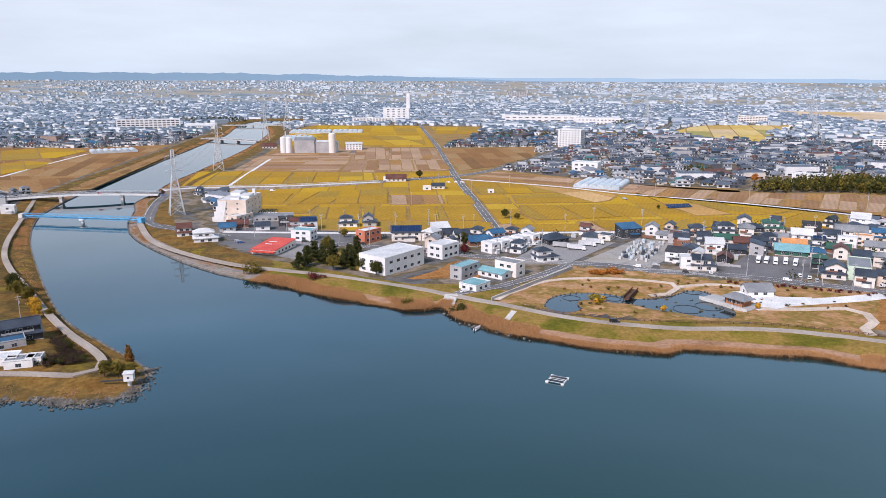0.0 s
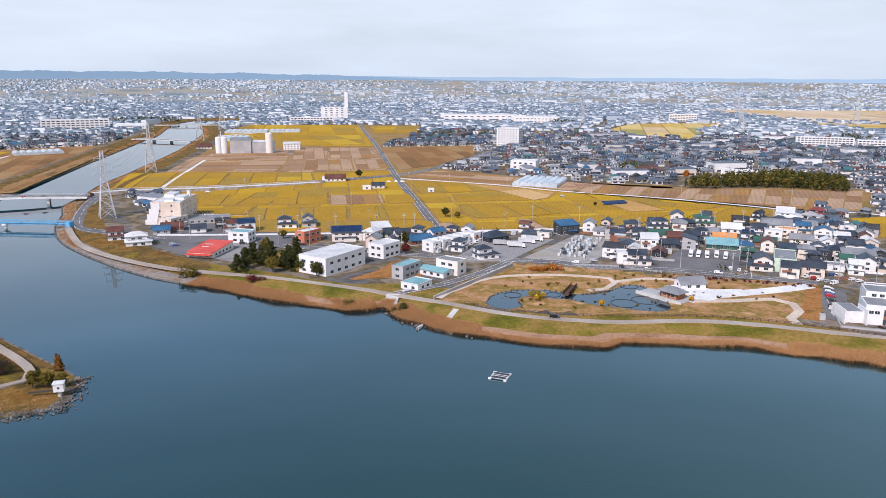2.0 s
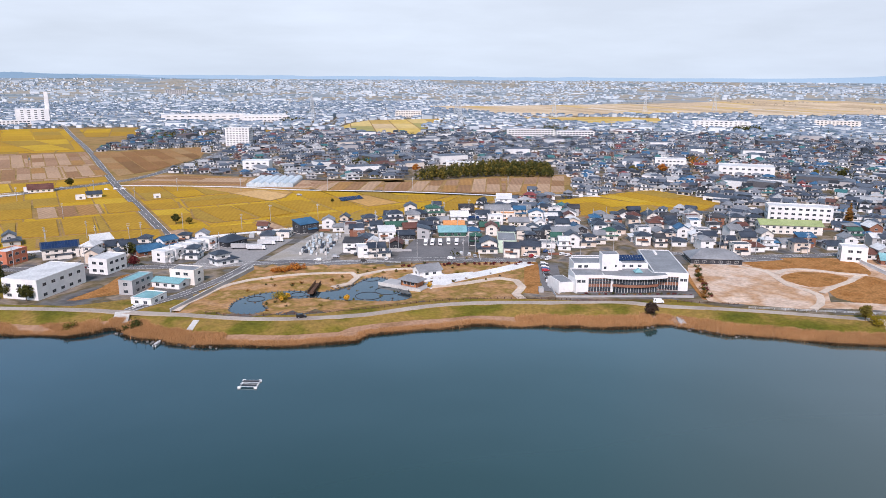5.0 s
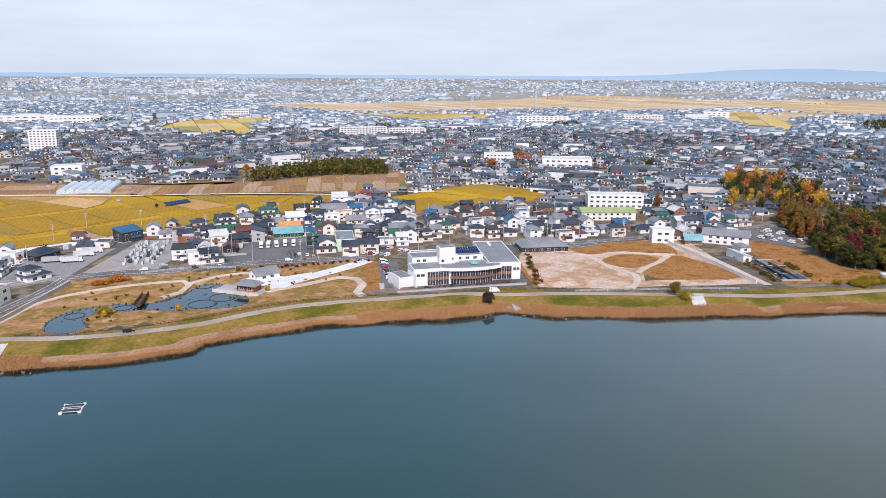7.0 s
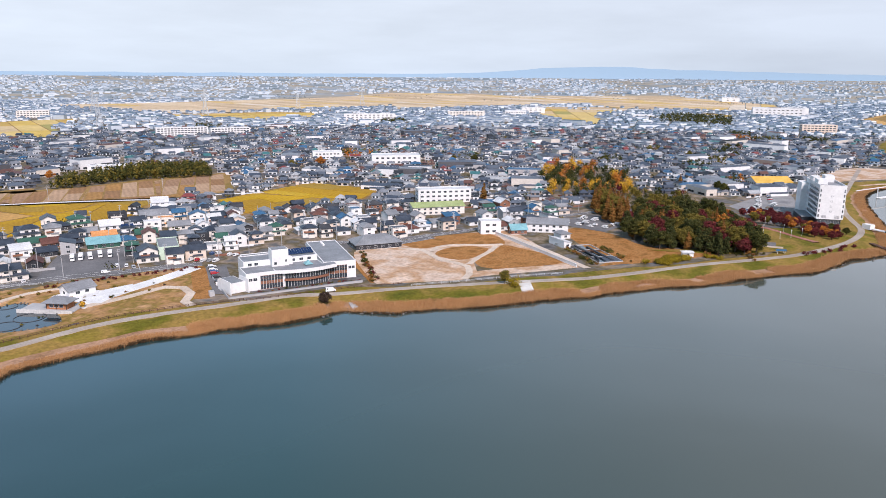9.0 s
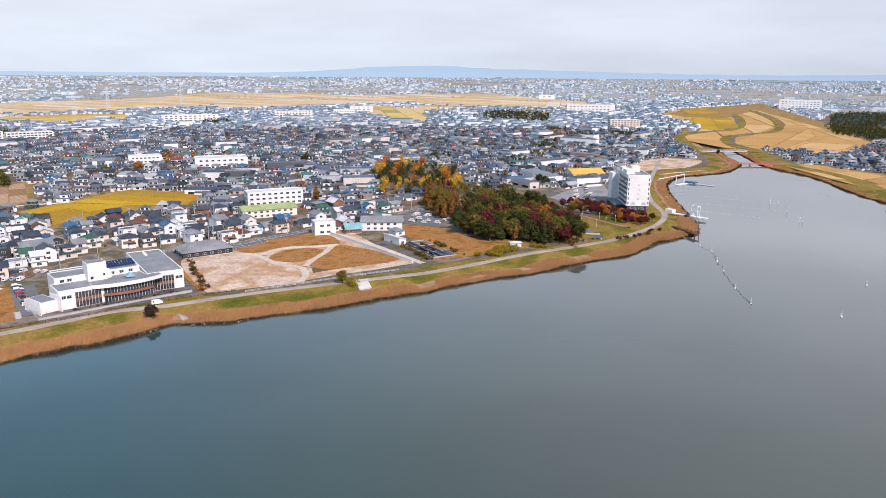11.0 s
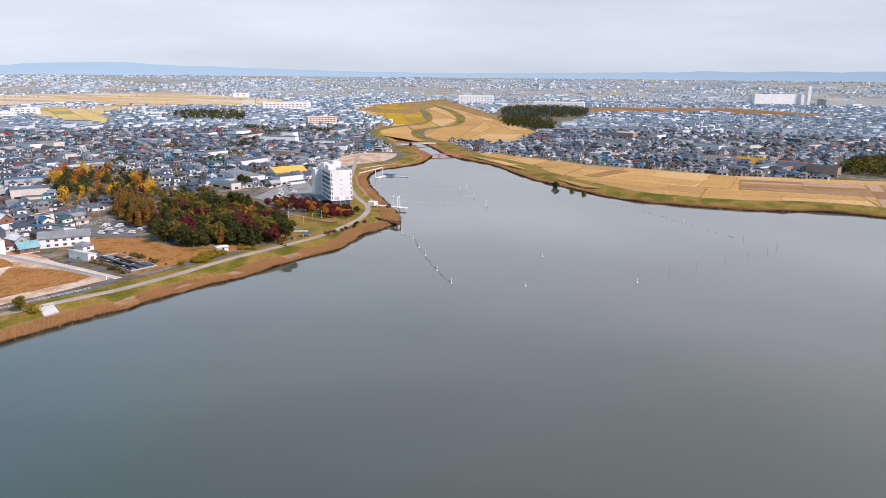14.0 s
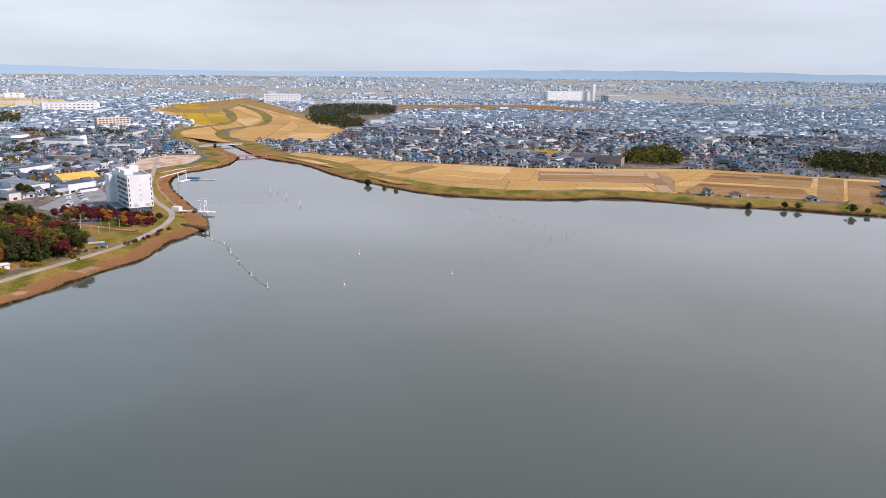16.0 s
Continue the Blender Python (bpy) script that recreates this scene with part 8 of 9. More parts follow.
reeds("reeds", lambda x, y: (x > 540) & (x < 1100) & (y > 35) & (y < 110), 0.2, 7.0, 40, 2.2, "dry tan reeds by the river mouth")
reeds("reeds", lambda x, y: (x > 430) & (x < 1060) & (y > -460) & (y < 35), 0.0, 4.5, 40, 2.0, "dry tan reeds along the south shore")
reeds("reeds", lambda x, y: (x < -180) & (y > 430) & (y < 1500), 2.0, 9.0, 22, 1.0, "rough dry grass on the canal banks")
reeds("reeds", lambda x, y: (x < -98) & (y > 205) & (y < 440), 3.0, 9.0, 10, 0.4, "rough dry grass on the point")

# ---------- vehicles ----------
def car_parts(l, w, h, nose, kind):
    body, glass, wheel = Build(), Build(), Build()
    paint = {"car": CAR, "black": BLACKCAR, "van": WHITE}.get(kind, CAR)
    low = h * 0.55
    prof = [(-l / 2, 0.35), (-l / 2, low), (-l / 2 + 0.15, h - 0.08), (-l / 2 + 0.4, h), (l / 2 - nose - 0.75, h), (l / 2 - nose, low + 0.05), (l / 2 - 0.1, low - 0.15), (l / 2, 0.35)]
    n = len(prof)
    p = [(x, -w / 2 + (0.12 if z > low + 0.1 else 0), z) for x, z in prof] + [(x, w / 2 - (0.12 if z > low + 0.1 else 0), z) for x, z in prof]
    body.solid(p, [tuple(range(n))[::-1], tuple(range(n, 2 * n))] + [(i, (i + 1) % n, (i + 1) % n + n, i + n) for i in range(n)], paint)
    for s in (-1, 1):
        glass.face([(-l / 2 + 0.5, s * (w / 2 - 0.05), low + 0.06), (l / 2 - nose - 0.3, s * (w / 2 - 0.05), low + 0.06), (l / 2 - nose - 0.85, s * (w / 2 - 0.1), h - 0.14), (-l / 2 + 0.6, s * (w / 2 - 0.1), h - 0.14)], WINDOW)
    glass.face([(l / 2 - nose + 0.02, -w / 2 + 0.2, low + 0.1), (l / 2 - nose + 0.02, w / 2 - 0.2, low + 0.1), (l / 2 - nose - 0.7, w / 2 - 0.2, h - 0.03), (l / 2 - nose - 0.7, -w / 2 + 0.2, h - 0.03)], WINDOW)
    glass.face([(-l / 2 - 0.02, -w / 2 + 0.2, low + 0.05), (-l / 2 - 0.02, w / 2 - 0.2, low + 0.05), (-l / 2 + 0.12, w / 2 - 0.2, h - 0.15), (-l / 2 + 0.12, -w / 2 + 0.2, h - 0.15)], WINDOW)
    wheel.tube((0, -0.1, 0), (0, 0.1, 0), 0.33, 0.33, 12, TYRE)
    wheel.tube((0, -0.11, 0), (0, 0.11, 0), 0.18, 0.18, 8, STEEL)
    return body.mesh("body"), glass.mesh("window"), wheel.mesh("wheel"), l, w


CARS = {"car": car_parts(4.3, 1.75, 1.5, 1.0, "car"), "van": car_parts(4.7, 1.8, 1.98, 0.5, "van"), "black": car_parts(4.2, 1.75, 1.7, 0.8, "black"), "kei": car_parts(3.4, 1.5, 1.75, 0.5, "car")}
CAR_LABEL = {"car": "parked passenger car beside the houses", "van": "white parked delivery van", "black": "black compact car on the lake road", "kei": "small boxy parked car"}


def car(kind, x, y, turn, z=None):
    body, glass, wheel, l, w = CARS[kind]
    ob = thing("car", x, y, (float(ground_z(x, y)[0]) + 0.14) if z is None else z, turn, CAR_LABEL[kind], "car", "parked cars")
    new("body", body).parent = ob
    new("window", glass).parent = ob
    for sx in (-l * 0.31, l * 0.31):
        for sy in (-w / 2 + 0.08, w / 2 - 0.08):
            q = new("wheel", wheel)
            q.parent = ob
            q.location = (sx, sy, 0.33)


def truck(x, y, turn, long=7.5, cab=WHITE, box_=WHITE):
    ob = thing("truck", x, y, 2.1, turn, "white box truck parked in the yard", "truck", "parked trucks")
    strip("cargo_box", ob, [(-long / 2, long / 2 - 2.1, -1.1, 1.1, 0.9, 3.2, box_)])
    b = Build()
    b.solid([(long / 2 - 2, -1.05, 0.6), (long / 2, -1.05, 0.6), (long / 2, 1.05, 0.6), (long / 2 - 2, 1.05, 0.6), (long / 2 - 2, -1.05, 2.7), (long / 2 - 0.4, -1.05, 2.7), (long / 2 - 0.4, 1.05, 2.7), (long / 2 - 2, 1.05, 2.7)], BOX, cab)
    b.link("cab", ob)
    strip("windscreen", ob, [(long / 2 - 0.28, long / 2 - 0.12, -0.9, 0.9, 1.6, 2.4, WINDOW)])
    strip("chassis", ob, [(-long / 2 + 0.2, long / 2 - 0.3, -0.5, 0.5, 0.45, 0.9, DARKWALL)])
    for x_ in (-long / 2 + 1.3, long / 2 - 1.0):
        for s in (-0.95, 0.95):
            b = Build()
            b.tube((x_, s - 0.14, 0.46), (x_, s + 0.14, 0.46), 0.46, 0.46, 12, TYRE)
            b.link("wheel", ob)


car("black", 70, 283, -6, 2.75)
car("van", 219, 238, -32, 2.75)
for x, y, t in ((103, 375, 150), (114, 378, -28), (126, 379, 60), (125, 363, -20), (138, 363, 70), (171, 349, -25), (181, 357, 65), (184, 353, 65), (185, 348, 65), (213, 352, 60), (208, 342, -28), (216, 350, 60), (30, 418, 40), (-8, 405, 40), (-48, 425, 10), (-64, 421, 80), (-84, 432, 10), (-12, 407, 50), (-150, 448, 0), (-125, 432, 30), (-122, 428, 30), (10, 326, 40),
                (-281, 590, 18), (-268, 594, 18), (-236, 606, 10), (-150, 634, -3), (-127, 274, -55), (150, 596, -28), (-30, 714, 20), (-52, 712, 80), (5, 690, 5), (12, 690, 5), (18, 690, 5)):
    car("car" if rng.random() < 0.6 else "kei", x, y, t + rng.normal(0, 3), 6.0 if x in (-281, -268) else None)


def parking(a, b_, rows, slots, turn, fill):
    """Cars in rows over a lot, with empty slots."""
    a, b_ = np.array(a, float), np.array(b_, float)
    u = (b_ - a) / max(1, slots - 1)
    n = np.array([-u[1], u[0]]) / np.linalg.norm(u)
    for r in range(rows):
        for s in range(slots):
            if rng.random() < fill:
                x, y = a + u * s + n * r * 9.0
                car(rng.choice(["car", "car", "kei", "van"]), x, y, turn + rng.normal(0, 2))


parking((430, 207), (453, 206), 4, 8, 80, 0.5)
parking((545, 134), (600, 136), 3, 18, 75, 0.55)
parking((610, 150), (640, 160), 2, 10, 75, 0.6)
parking((192, 284), (211, 318), 1, 12, -20, 0.75)
parking((223, 351), (234, 329), 1, 8, 25, 0.7)
parking((212, 338), (219, 326), 1, 5, 25, 0.8)
parking((40, 412), (58, 430), 1, 6, 120, 0.7)
for x, y in ((172, 386), (176, 385), (180, 383), (185.5, 383), (189.5, 380)):
    truck(x, y, -115 + rng.normal(0, 2), 7.0)
for x, y, t in ((70, 420, -20), (78, 414, -20), (86, 424, -20), (92, 430, -20)):
    truck(x, y, t, 10.5, WHITE, GREYWALL if x < 75 else PALEROOF)

# ---------- utility poles ----------
pb, pc = Build(), Build()
pb.tube((0, 0, -1), (0, 0, 11.5), 0.17, 0.11, 8, GREYWALL)
for z in (10.9, 10.0):
    pc.box(-1.1, 1.1, -0.07, 0.07, z, z + 0.14, STEEL)
pc.tube((0.35, 0, 8.2), (0.35, 0, 9.2), 0.28, 0.28, 8, GREYWALL)
POLE, ARM = pb.mesh("pole"), pc.mesh("crossarm")


def utility_pole(x, y, turn):
    ob = thing("utility_pole", x, y, 2.0, turn, "grey concrete utility pole with a crossarm", "utility pole", "utility poles")
    new("pole", POLE).parent = ob
    new("crossarm", ARM).parent = ob


for x, y in ((158, 432), (152, 380), (142, 368), (194, 373), (190, 357), (13, 466), (58, 418), (24, 619), (46, 489), (-10, 484), (-90, 482), (104, 496), (135, 487), (214, 469), (-32, 474), (-67, 483), (230, 345), (300, 300), (318, 296), (336, 290), (360, 275), (-120, 640), (-60, 655), (-5, 675), (-25, 560), (-180, 632),
             (330, 560), (250, 590), (180, 615), (110, 640), (60, 660), (80, 470), (-172, 282), (400, 262), (425, 250), (452, 250), (240, 430), (270, 410), (300, 395), (330, 370), (360, 350)):
    utility_pole(x, y, float(rng.uniform(0, 180)))
for a, c, n in (((100, 376), (210, 331), 5), ((212, 328), (276, 321), 3), ((285, 318), (380, 270), 4), ((390, 268), (485, 238), 4), ((-130, 446), (-30, 416), 4), ((-20, 412), (60, 386), 4), ((150, 440), (280, 470), 5), ((190, 400), (300, 430), 5), ((300, 400), (420, 330), 5), ((-140, 460), (30, 462), 7)):
    for k in range(n):
        f = (k + 0.5) / n
        utility_pole(a[0] + (c[0] - a[0]) * f + rng.normal(0, 1.5), a[1] + (c[1] - a[1]) * f + 4.5 + rng.normal(0, 0.6), float(rng.uniform(0, 180)))
lb = Build()
lb.tube((0, 0, -0.5), (0, 0, 5.0), 0.09, 0.06, 6, WHITE)
lh = Build()
lh.tube((0, 0, 5.0), (0, 0, 5.5), 0.3, 0.22, 8, WHITE)
LP, LH = lb.mesh("post"), lh.mesh("lantern")
for x, y in ((470, 108), (480, 104), (490, 100), (500, 96), (505, 90), (512, 128), (524, 118), (470, 132), (452, 112), (486, 122), (495, 112)):
    ob = thing("park_lamp", x, y, 2.0, 0, "slim white park lamp post", "street lamp", "park lamps")
    new("post", LP).parent = ob
    new("lantern", LH).parent = ob

# ---------- small park things ----------
kiosk = thing("kiosk", 393, 137, 2.0, -55, "small white toilet hut beside the dike road", "hut")
strip("wall", kiosk, [(-3, 3, -1.8, 1.8, -0.3, 2.6, WHITE)])
b = Build()
b.hip(-3, 3, -1.8, 1.8, 2.6, 0.7, 0.6, 0.15, PALEROOF)
b.link("roof", kiosk)
windows(kiosk, 0, -1.8, 1.2, 0, 1.2, 0.9)
shelter = thing("shelter", 432, 98, 2.0, -60, "small dike shelter with a bright blue roof", "shelter")
each("post", shelter, [(x - 0.1, x + 0.1, y - 0.1, y + 0.1, -0.3, 2.3, WHITE) for x in (-2, 2) for y in (-1.2, 1.2)])
b = Build()
b.gable(-2.6, 2.6, -1.6, 1.6, 2.3, 0.5, 0.3, 0.15, BLUEROOF, BLUEROOF)
b.link("roof", shelter)
hut = thing("park_hut", 505, 150, 2.0, -30, "small park shelter with a pale green roof", "shelter")
each("post", hut, [(x - 0.12, x + 0.12, y - 0.12, y + 0.12, -0.3, 2.5, WHITE) for x in (-3, 3) for y in (-2, 2)])
b = Build()
b.hip(-3, 3, -2, 2, 2.5, 1.0, 0.6, 0.15, TEALROOF)
b.link("roof", hut)
rw = thing("retaining_wall", 41, 344, 2.0, 51, "long grey concrete wall beside the sloping road", "wall")
strip("wall", rw, [(-36, 37, -4.6, -4.3, -0.6, 1.9, GREYWALL)])
strip("coping", rw, [(-36, 37, -4.7, -4.2, 1.9, 2.05, CONCRETE)])
tanks = thing("fish_tanks", 365, 180, 2.0, 53, "sunken concrete fish basins with dark water and black walkways", "basin")
each("basin_wall", tanks, [(-20, 20, -7.4, -7, -0.4, 0.6, GREYWALL), (-20, 20, 7, 7.4, -0.4, 0.6, GREYWALL), (-20.4, -20, -7.4, 7.4, -0.4, 0.6, GREYWALL), (20, 20.4, -7.4, 7.4, -0.4, 0.6, GREYWALL), (-8, -7.6, -7, 7, -0.4, 0.55, GREYWALL), (8, 8.4, -7, 7, -0.4, 0.55, GREYWALL)])
for i in range(40):
    q = pose(365, 180, 0, 0, 0, 53) @ Vector((rng.uniform(-24, 24), rng.choice((-1, 1)) * rng.uniform(8.5, 12), 0))
    shrub(["green", "olive", "green", "russet"][i % 4], q.x, q.y, rng.uniform(0.9, 2.0), "garden bushes round the fish basins")
strip("water", tanks, [(-20, 20, -7, 7, -0.2, 0.05, POND)], "dark still water")
each("basin_cover", tanks, [(-19.8, -9, -6.9, 1.6, 0.1, 0.62, SLATE), (9, 19.8, 3.9, 6.9, 0.1, 0.62, DARKWALL)], "dark net cover")
each("walkway", tanks, [(-18, 14, -3.2, -1.8, 0.4, 0.95, DARKWALL), (-12, 19, 2.2, 3.6, 0.4, 0.95, DARKWALL), (4, 5.2, -6.8, 6.8, 0.42, 0.9, WOOD), (-19, 18, 6.0, 6.9, 0.4, 0.9, DARKWALL)], "black walkway")
gw = thing("garden_wall", 353, 214, 2.0, 63, "long white garden wall beside the park", "wall")
strip("wall", gw, [(-46, 43, -0.15, 0.15, -0.4, 1.7, WHITE)])
strip("coping", gw, [(-46, 43, -0.25, 0.25, 1.7, 1.85, PALEROOF)])
yard = thing("storage_yard", 117, 412, 2.0, 63, "rows of stacked pale crates and steel racks in the yard", "stacks")
for i in range(84):
    x, y, h = -27 + 3.9 * (i % 14) + rng.normal(0, 0.5), -7 + 2.9 * (i // 14) + rng.normal(0, 0.35), rng.uniform(0.6, 2.6)
    if rng.random() < 0.78:
        strip("crate", yard, [(x, x + rng.uniform(1.2, 3.2), y, y + rng.uniform(0.9, 1.8), 0, h, [STEEL, CONCRETE, FILM, GREYWALL, SLATE, CONCRETE][int(rng.integers(0, 6))])])

# ---------- town beyond: very many houses ----------
rng = np.random.default_rng(11)


def free(x, y, margin):
    ok = np.ones(len(x), bool)
    d = shore_distance(x, y)
    ok &= d > 34 + margin
    for poly in CLOSED:
        ok[ok] &= ~inside(poly, x[ok], y[ok])
    for line, half in STRIPS:
        ok[ok] &= line_distance(line, x[ok], y[ok], False) > half + margin
    if SITES:
        s = np.array(SITES)
        for i in range(0, len(s), 50):
            q = s[i:i + 50]
            ok &= (np.hypot(x[:, None] - q[:, 0], y[:, None] - q[:, 1]) > q[:, 2] + margin * 0.8).all(1)
    return ok


def scatter(r0, r1, pitch, jitter=0.16):
    """Plots along streets that bend from quarter to quarter, within the seen sector."""
    n = int(r1 / pitch) + 20
    g = np.stack(np.meshgrid(np.arange(-n, n), np.arange(-n, n)), -1).reshape(-1, 2).astype(float)
    g = g * pitch * np.array([1.0, 1.08])
    g[:, 1] += np.floor(g[:, 1] / (pitch * 4)) * pitch * 0.4
    g[:, 0] += np.floor(g[:, 0] / (pitch * 6)) * pitch * 0.45
    g += rng.normal(0, pitch * jitter, g.shape)
    u, v = g[:, 0].copy(), g[:, 1].copy()
    g[:, 0] += 38 * np.sin(v * 0.0085 + 1.3 * np.sin(u * 0.004)) + 16 * np.sin(v * 0.021 + 2.0)
    g[:, 1] += 34 * np.sin(u * 0.0092 + 1.1 * np.cos(v * 0.0035)) + 15 * np.sin(u * 0.019 + 0.7)
    a = radians(-25)
    g = g @ np.array([[math.cos(a), math.sin(a)], [-math.sin(a), math.cos(a)]])
    r, az = np.hypot(g[:, 0], g[:, 1]), np.degrees(np.arctan2(g[:, 0], g[:, 1]))
    return g[(r > r0) & (r < r1) & (az > -36) & (az < 140)]


def town(name, g, windows_on, big=0.04, low=0.6, scale=1.0, label="", mats=(WALL, ROOF, WINDOW), wings=True):
    """Many small houses in one mesh: walls, gabled or hipped roofs with eaves, a lower wing with its own roof, window bands."""
    n = len(g)
    w, d = rng.uniform(7.5, 12.5, n) * scale, rng.uniform(6.0, 8.5, n) * scale
    h = np.where(rng.random(n) < low, rng.uniform(4.9, 6.0, n), rng.uniform(2.7, 3.6, n))
    is_big = rng.random(n) < big
    w, d, h = np.where(is_big, w * rng.uniform(1.8, 4.5, n), w), np.where(is_big, d * rng.uniform(1.5, 2.6, n), d), np.where(is_big, h * rng.uniform(1.0, 1.8, n), h)
    quarter = 20 * np.sin(g[:, 0] * 0.0062 + 1.7 * np.sin(g[:, 1] * 0.004)) + 18 * np.cos(g[:, 1] * 0.0071)
    turn = np.radians(-25 + quarter + rng.normal(0, 4, n)) + np.where(rng.random(n) < 0.42, math.pi / 2, 0)
    z = ground_z(g[:, 0], g[:, 1], np.full(n, 100.0)) - 0.1
    up = np.where(is_big, rng.uniform(0.3, 1.6, n), d * rng.uniform(0.22, 0.33, n))
    e = np.where(is_big, 0.15, rng.uniform(0.3, 0.6, n))
    inset = np.where(rng.random(n) < 0.36, d * 0.46, 0.0)
    x2, y2 = w / 2, d / 2
    o = np.zeros(n)
    cols, tri, mi = [], [], []

    def block(x0, x1, y0, y1, top, rise, eave, hip):
        k, ym = len(cols), (y0 + y1) / 2
        cols.extend([(x0, y0, o), (x1, y0, o), (x1, y1, o), (x0, y1, o), (x0, y0, top), (x1, y0, top), (x1, y1, top), (x0, y1, top),
                     (x0 - eave, y0 - eave, top - 0.1), (x1 + eave, y0 - eave, top - 0.1), (x1 + eave, y1 + eave, top - 0.1), (x0 - eave, y1 + eave, top - 0.1), (x0 - eave + hip, ym, top + rise), (x1 + eave - hip, ym, top + rise)])
        tri.extend(tuple(k + j for j in t) for t in [(0, 1, 5), (0, 5, 4), (1, 2, 6), (1, 6, 5), (2, 3, 7), (2, 7, 6), (3, 0, 4), (3, 4, 7), (8, 9, 13), (8, 13, 12), (9, 10, 13), (10, 11, 12), (10, 12, 13), (11, 8, 12)])
        mi.extend([0] * 8 + [1] * 6)

    two = (h > 4.4) & ~is_big
    if wings:
        # a wider ground floor with a skirt roof below the upper storey
        side = np.where(rng.random(n) < 0.5, 1.0, -1.0)
        k1 = np.where(two, rng.uniform(0.62, 0.82, n), 0.9)
        k2 = np.where(two, rng.uniform(0.68, 0.85, n), 0.9)
        sx, sy = side * (1 - k1) * w * 0.42, (1 - k2) * d * 0.3
        block(-x2, x2, -y2, y2, np.where(two, 2.8, h), np.where(two, 1.5, up), np.where(is_big, 0.15, 0.7), np.where(two, d * 0.45, inset))
        x0, x1, y0, y1 = sx - x2 * k1, sx + x2 * k1, sy - y2 * k2, sy + y2 * k2
        block(x0, x1, y0, y1, np.where(two, h, 1.0), np.where(two, up, 0.3), e * two, np.where(two, inset, 0.0))
        a, deep = rng.uniform(-0.45, 0.0, n) * w, rng.uniform(1.6, 4.2, n)
        back = rng.random(n) < 0.5
        block(a, a + w * rng.uniform(0.4, 0.7, n), np.where(back, y2 - 0.3, -y2 - deep), np.where(back, y2 + deep, -y2 + 0.3), np.minimum(h - 0.6, 2.5), 0.8 + o, 0.4 + o, 0.5 + o)
    else:
        block(-x2, x2, -y2, y2, h, up, e, inset)
        x0, x1, y0, y1 = -x2, x2, -y2, y2
    roofed = len(cols)
    if windows_on:
        xm, ym, wu, du = (x0 + x1) / 2, (y0 + y1) / 2, x1 - x0, y1 - y0
        for zb, X, Y, W, D in ((0.6, o, o, w, d), (np.where(two, 3.5, 0.9), np.where(two, xm, 0), np.where(two, ym, 0), np.where(two, wu, w), np.where(two, du, d))):
            for f in (-0.26, 0.26):
                for sy_ in (-1, 1):
                    k, yy = len(cols), Y + sy_ * (D / 2 + 0.05)
                    cols += [(X + (f - 0.16) * W, yy, zb), (X + (f + 0.16) * W, yy, zb), (X + (f + 0.16) * W, yy, zb + 1.5), (X + (f - 0.16) * W, yy, zb + 1.5)]
                    tri += [(k, k + 1, k + 2), (k, k + 2, k + 3)]
                    mi += [2, 2]
            for f in (-1, 1):
                k, xx = len(cols), X + f * (W / 2 + 0.05)
                cols += [(xx, Y - 0.16 * D, zb), (xx, Y + 0.16 * D, zb), (xx, Y + 0.16 * D, zb + 1.4), (xx, Y - 0.16 * D, zb + 1.4)]
                tri += [(k, k + 1, k + 2), (k, k + 2, k + 3)]
                mi += [2, 2]
    L = np.array([np.stack([np.broadcast_to(q, n) for q in c], -1) for c in cols]).transpose(1, 0, 2)
    c, s = np.cos(turn)[:, None], np.sin(turn)[:, None]
    V = np.stack([L[..., 0] * c - L[..., 1] * s + g[:, 0:1], L[..., 0] * s + L[..., 1] * c + g[:, 1:2], L[..., 2] + z[:, None]], -1)
    k = len(cols)
    T = (np.array(tri)[None] + (np.arange(n) * k)[:, None, None]).reshape(-1, 3)
    me = raw_mesh(name, V.reshape(-1, 3), T, np.tile(mi, n), mats)
    # one wall tone and one roof tone for each house
    tone = np.repeat(rng.random((n, 1)), k, 1)
    tiles = rng.random(n)
    for q in range(0, roofed, 14):
        tone[:, q + 8:q + 14] = tiles[:, None]
    me.attributes.new("tone", "FLOAT", "POINT").data.foreach_set("value", tone.ravel().astype(np.float32))
    return tagged(new(name, me), label, "houses", kind="stuff")


ROOFS = [(SLATE, 38), (GREYROOF, 22), (BROWNROOF, 8), (BLUEROOF, 9), (GREENROOF, 8), (DARKWALL, 6), (PALEROOF, 7)]
WALLS = [(WHITE, 34), (CREAM, 24), (GREYWALL, 17), (BEIGE, 9), (BRICK, 9), (DARKWALL, 7)]
pick = random.Random(5)
near = scatter(330, 640, 12.2)
near = near[free(near[:, 0], near[:, 1], 3.2)]
near = near[np.argsort(np.hypot(near[:, 0], near[:, 1]))]
for x, y in near[:150]:
    tiles, walls = (pick.choices([k for k, _ in q], [w for _, w in q])[0] for q in (ROOFS, WALLS))
    kind = pick.choices(["gable", "hip", "flat", "shed"], [45, 40, 8, 7])[0]
    fl = pick.choices([1, 2], [25, 75])[0]
    tone = {"slate_roof": "slate-grey", "grey_roof": "grey", "brown_roof": "brown", "blue_roof": "blue", "green_roof": "dark green", "dark_wall": "black", "pale_roof": "pale"}[tiles.name]
    house(x, y, TURN_VILLAGE + pick.choice((0, 90)) + pick.uniform(-5, 5), pick.uniform(8, 11), pick.uniform(6.5, 8.5), fl, kind, tiles, walls,
          f"{'two' if fl == 2 else 'single'}-storey {walls.name.split('_')[0]} house with a {tone} {kind if kind != 'shed' else 'mono-pitch'} roof", lean=pick.random() < 0.6, axis=pick.choice("xxy"))
rest = near[150:]
g = scatter(640, 1350, 12.8)
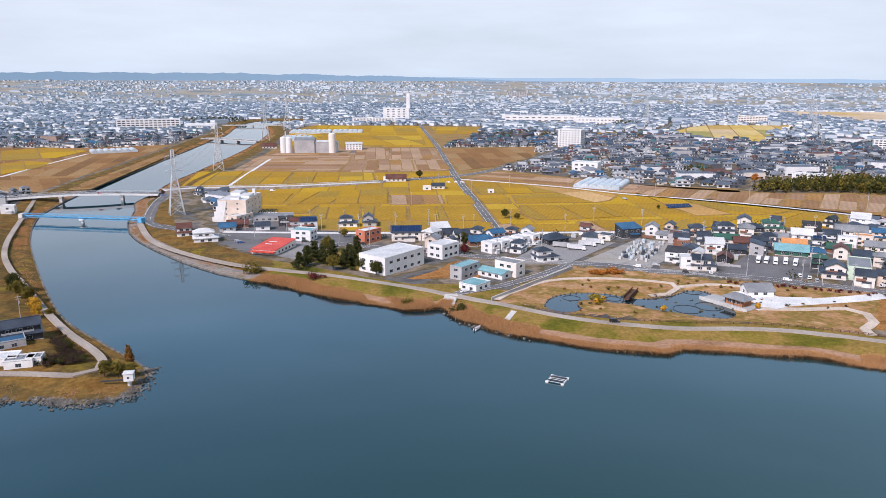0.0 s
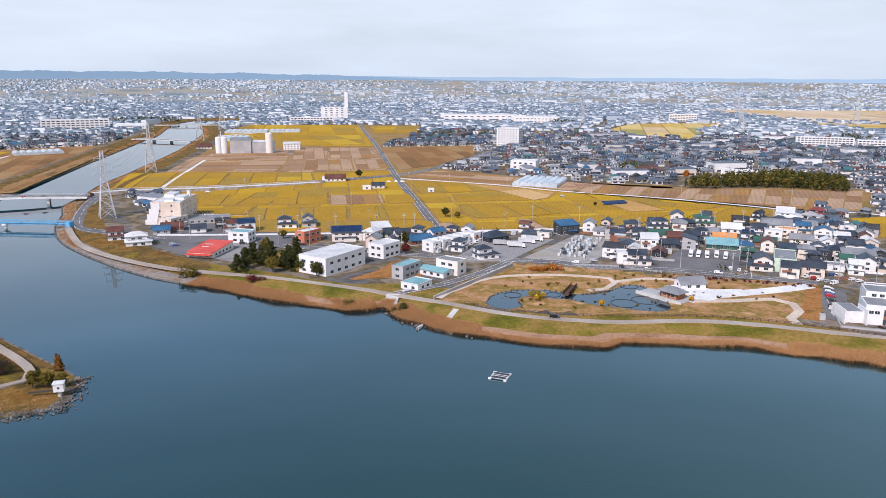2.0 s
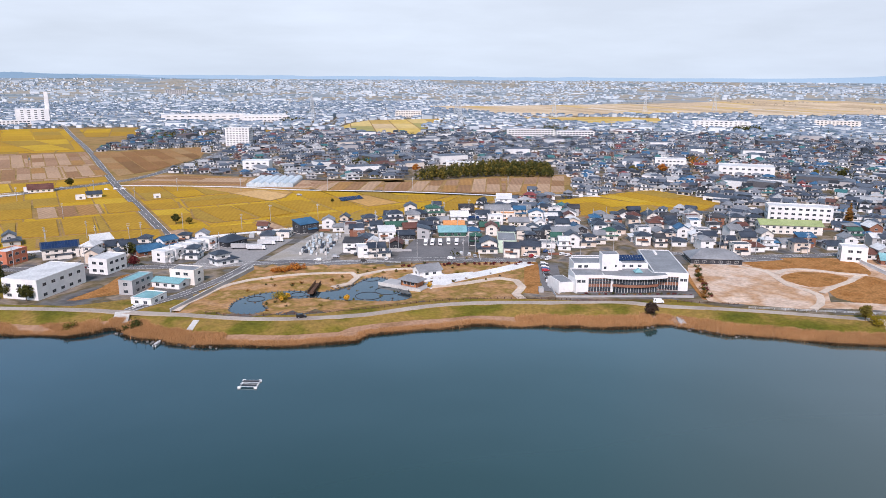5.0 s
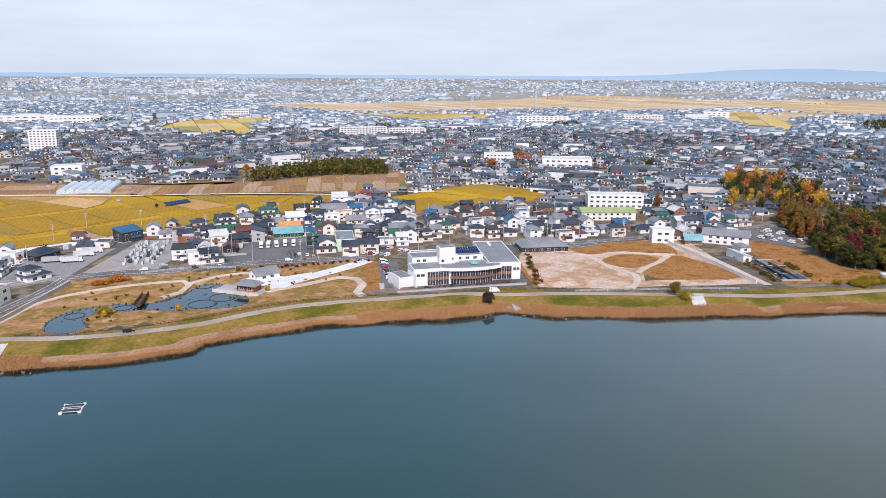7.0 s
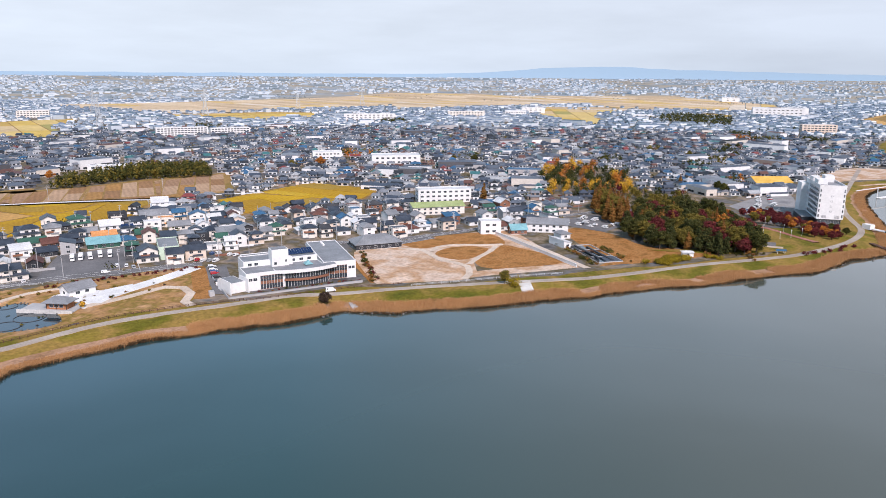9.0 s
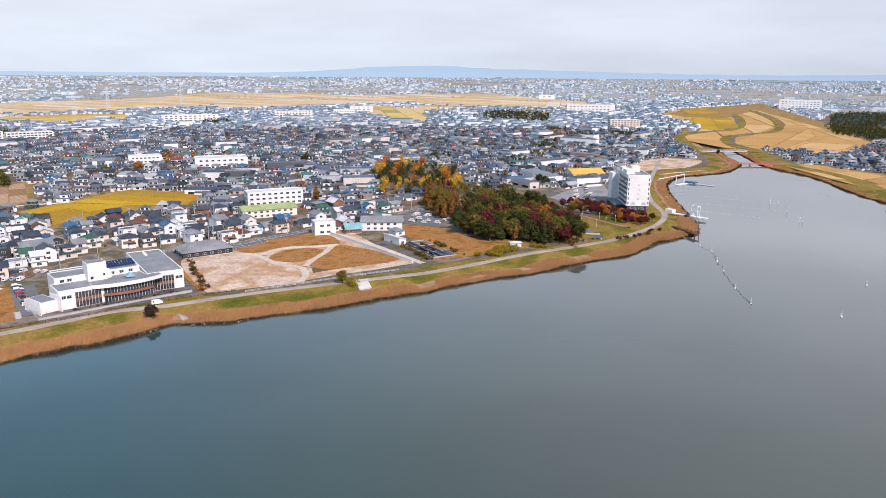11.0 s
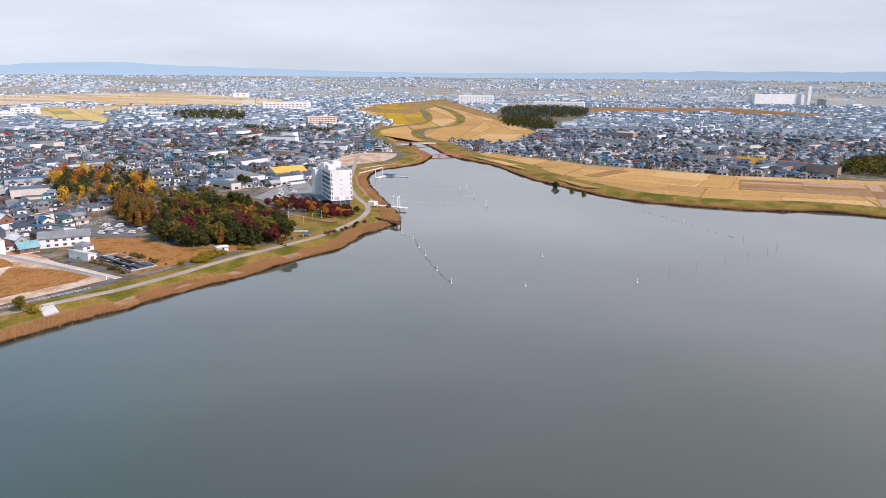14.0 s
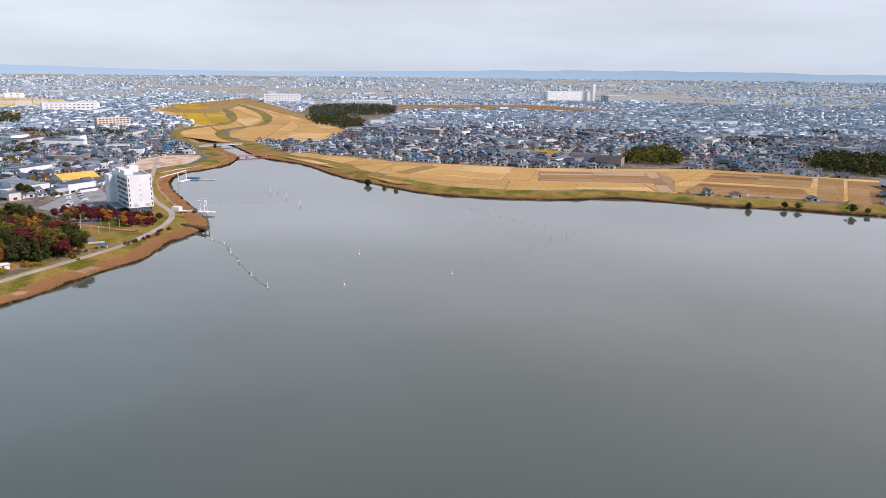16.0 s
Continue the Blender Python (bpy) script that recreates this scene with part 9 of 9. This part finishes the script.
g = np.concatenate([rest, g[free(g[:, 0], g[:, 1], 5.0)]])
g = g[rng.random(len(g)) < 0.9]
town("town_houses", g, True, label="dense grey-roofed houses of the town")
g = scatter(1350, 2800, 16.0)
g = g[free(g[:, 0], g[:, 1], 5.0)]
g = g[rng.random(len(g)) < 0.82]
town("far_houses", g, False, big=0.05, wings=False, label="distant haze-tinted roofs of the town", mats=(HAZYWALL, HAZYROOF, WINDOW))
g = scatter(2800, 4850, 33.0, 0.3)
g = g[free(g[:, 0], g[:, 1], 3.0)]
g = g[rng.random(len(g)) < np.clip(0.55 + 0.9 * np.array([noise.noise((x * 0.0016, y * 0.0016, 4)) for x, y in g]), 0.05, 0.9)]
town("farthest_houses", g, False, big=0.14, scale=1.15, wings=False, label="blocks of the far city, paled by painted haze", mats=(HAZYCITYWALL, HAZYCITYROOF, WINDOW))


# ---------- gardens, hedges and yard walls between the houses ----------
def clutter(name, g, lo, hi, per, tones, label):
    n = len(g)
    z = ground_z(g[:, 0], g[:, 1], np.full(n, 100.0))
    Vs, Ts, Ms, k = [], [], [], 0
    for (x, y), q in zip(g, z):
        s = rng.uniform(lo, hi)
        V, T = leaf_cloud([(x, y, q + s * 0.5, s * 0.55), (x + s * 0.5, y + s * 0.3, q + s * 0.4, s * 0.45)], per, 0.11 * s + 0.1, None, 0.9, int(rng.integers(1e6)))
        Vs.append(V)
        Ts.append(T + k)
        Ms.append(np.full(len(T), rng.integers(0, len(tones))))
        k += len(V)
    tagged(new(name, raw_mesh(name, np.concatenate(Vs), np.concatenate(Ts), np.concatenate(Ms), [LEAF[c] for c in tones])), label, "bushes", kind="stuff")


g = scatter(330, 900, 16.0, 0.35)
g = g[free(g[:, 0], g[:, 1], 0.8)]
clutter("garden_bushes", g, 1.6, 5.2, 30, ["green", "pine", "olive", "green", "russet"], "dark green garden bushes between the houses")
g = np.concatenate([scatter(900, 1700, 34.0, 0.4), scatter(1700, 2700, 62.0, 0.4)])
g = g[free(g[:, 0], g[:, 1], 1.0)]
clutter("town_bushes", g, 4.0, 8.5, 24, ["green", "pine", "olive", "pine"], "dark trees among the far roofs")
g = scatter(2700, 4800, 230.0, 0.4)
across = np.stack([g[:, 1], -g[:, 0]], 1) / np.hypot(g[:, 0], g[:, 1])[:, None]
g = np.concatenate([g + across * k * 13.0 + rng.normal(0, 5, g.shape) for k in range(-5, 6)])
clutter("far_tree_belts", g, 6.0, 11.0, 9, ["far", "far"], "dark haze-tinted tree belts on the far plain")
g = scatter(330, 700, 15.0, 0.3)
g = g[free(g[:, 0], g[:, 1], 0.6)]
b = Build()
for i, (x, y) in enumerate(g[:900]):
    m = pose(x, y, 2.0, 0, 0, TURN_VILLAGE + (90 if rng.random() < 0.5 else 0))
    if i % 3:
        l = rng.uniform(2.5, 7)
        b.box(-l, l, -0.08, 0.08, -0.3, rng.uniform(0.9, 1.5), [CONCRETE, GREYWALL, WHITE, BRICK][i % 4], m)
    else:
        b.box(-1.5, 1.5, -1.1, 1.1, -0.3, 2.2, [GREYWALL, WHITE, STEEL, BEIGE][i % 4], m)
tagged(b.link("yard_walls"), "low yard walls and small sheds between houses", "walls", kind="stuff")
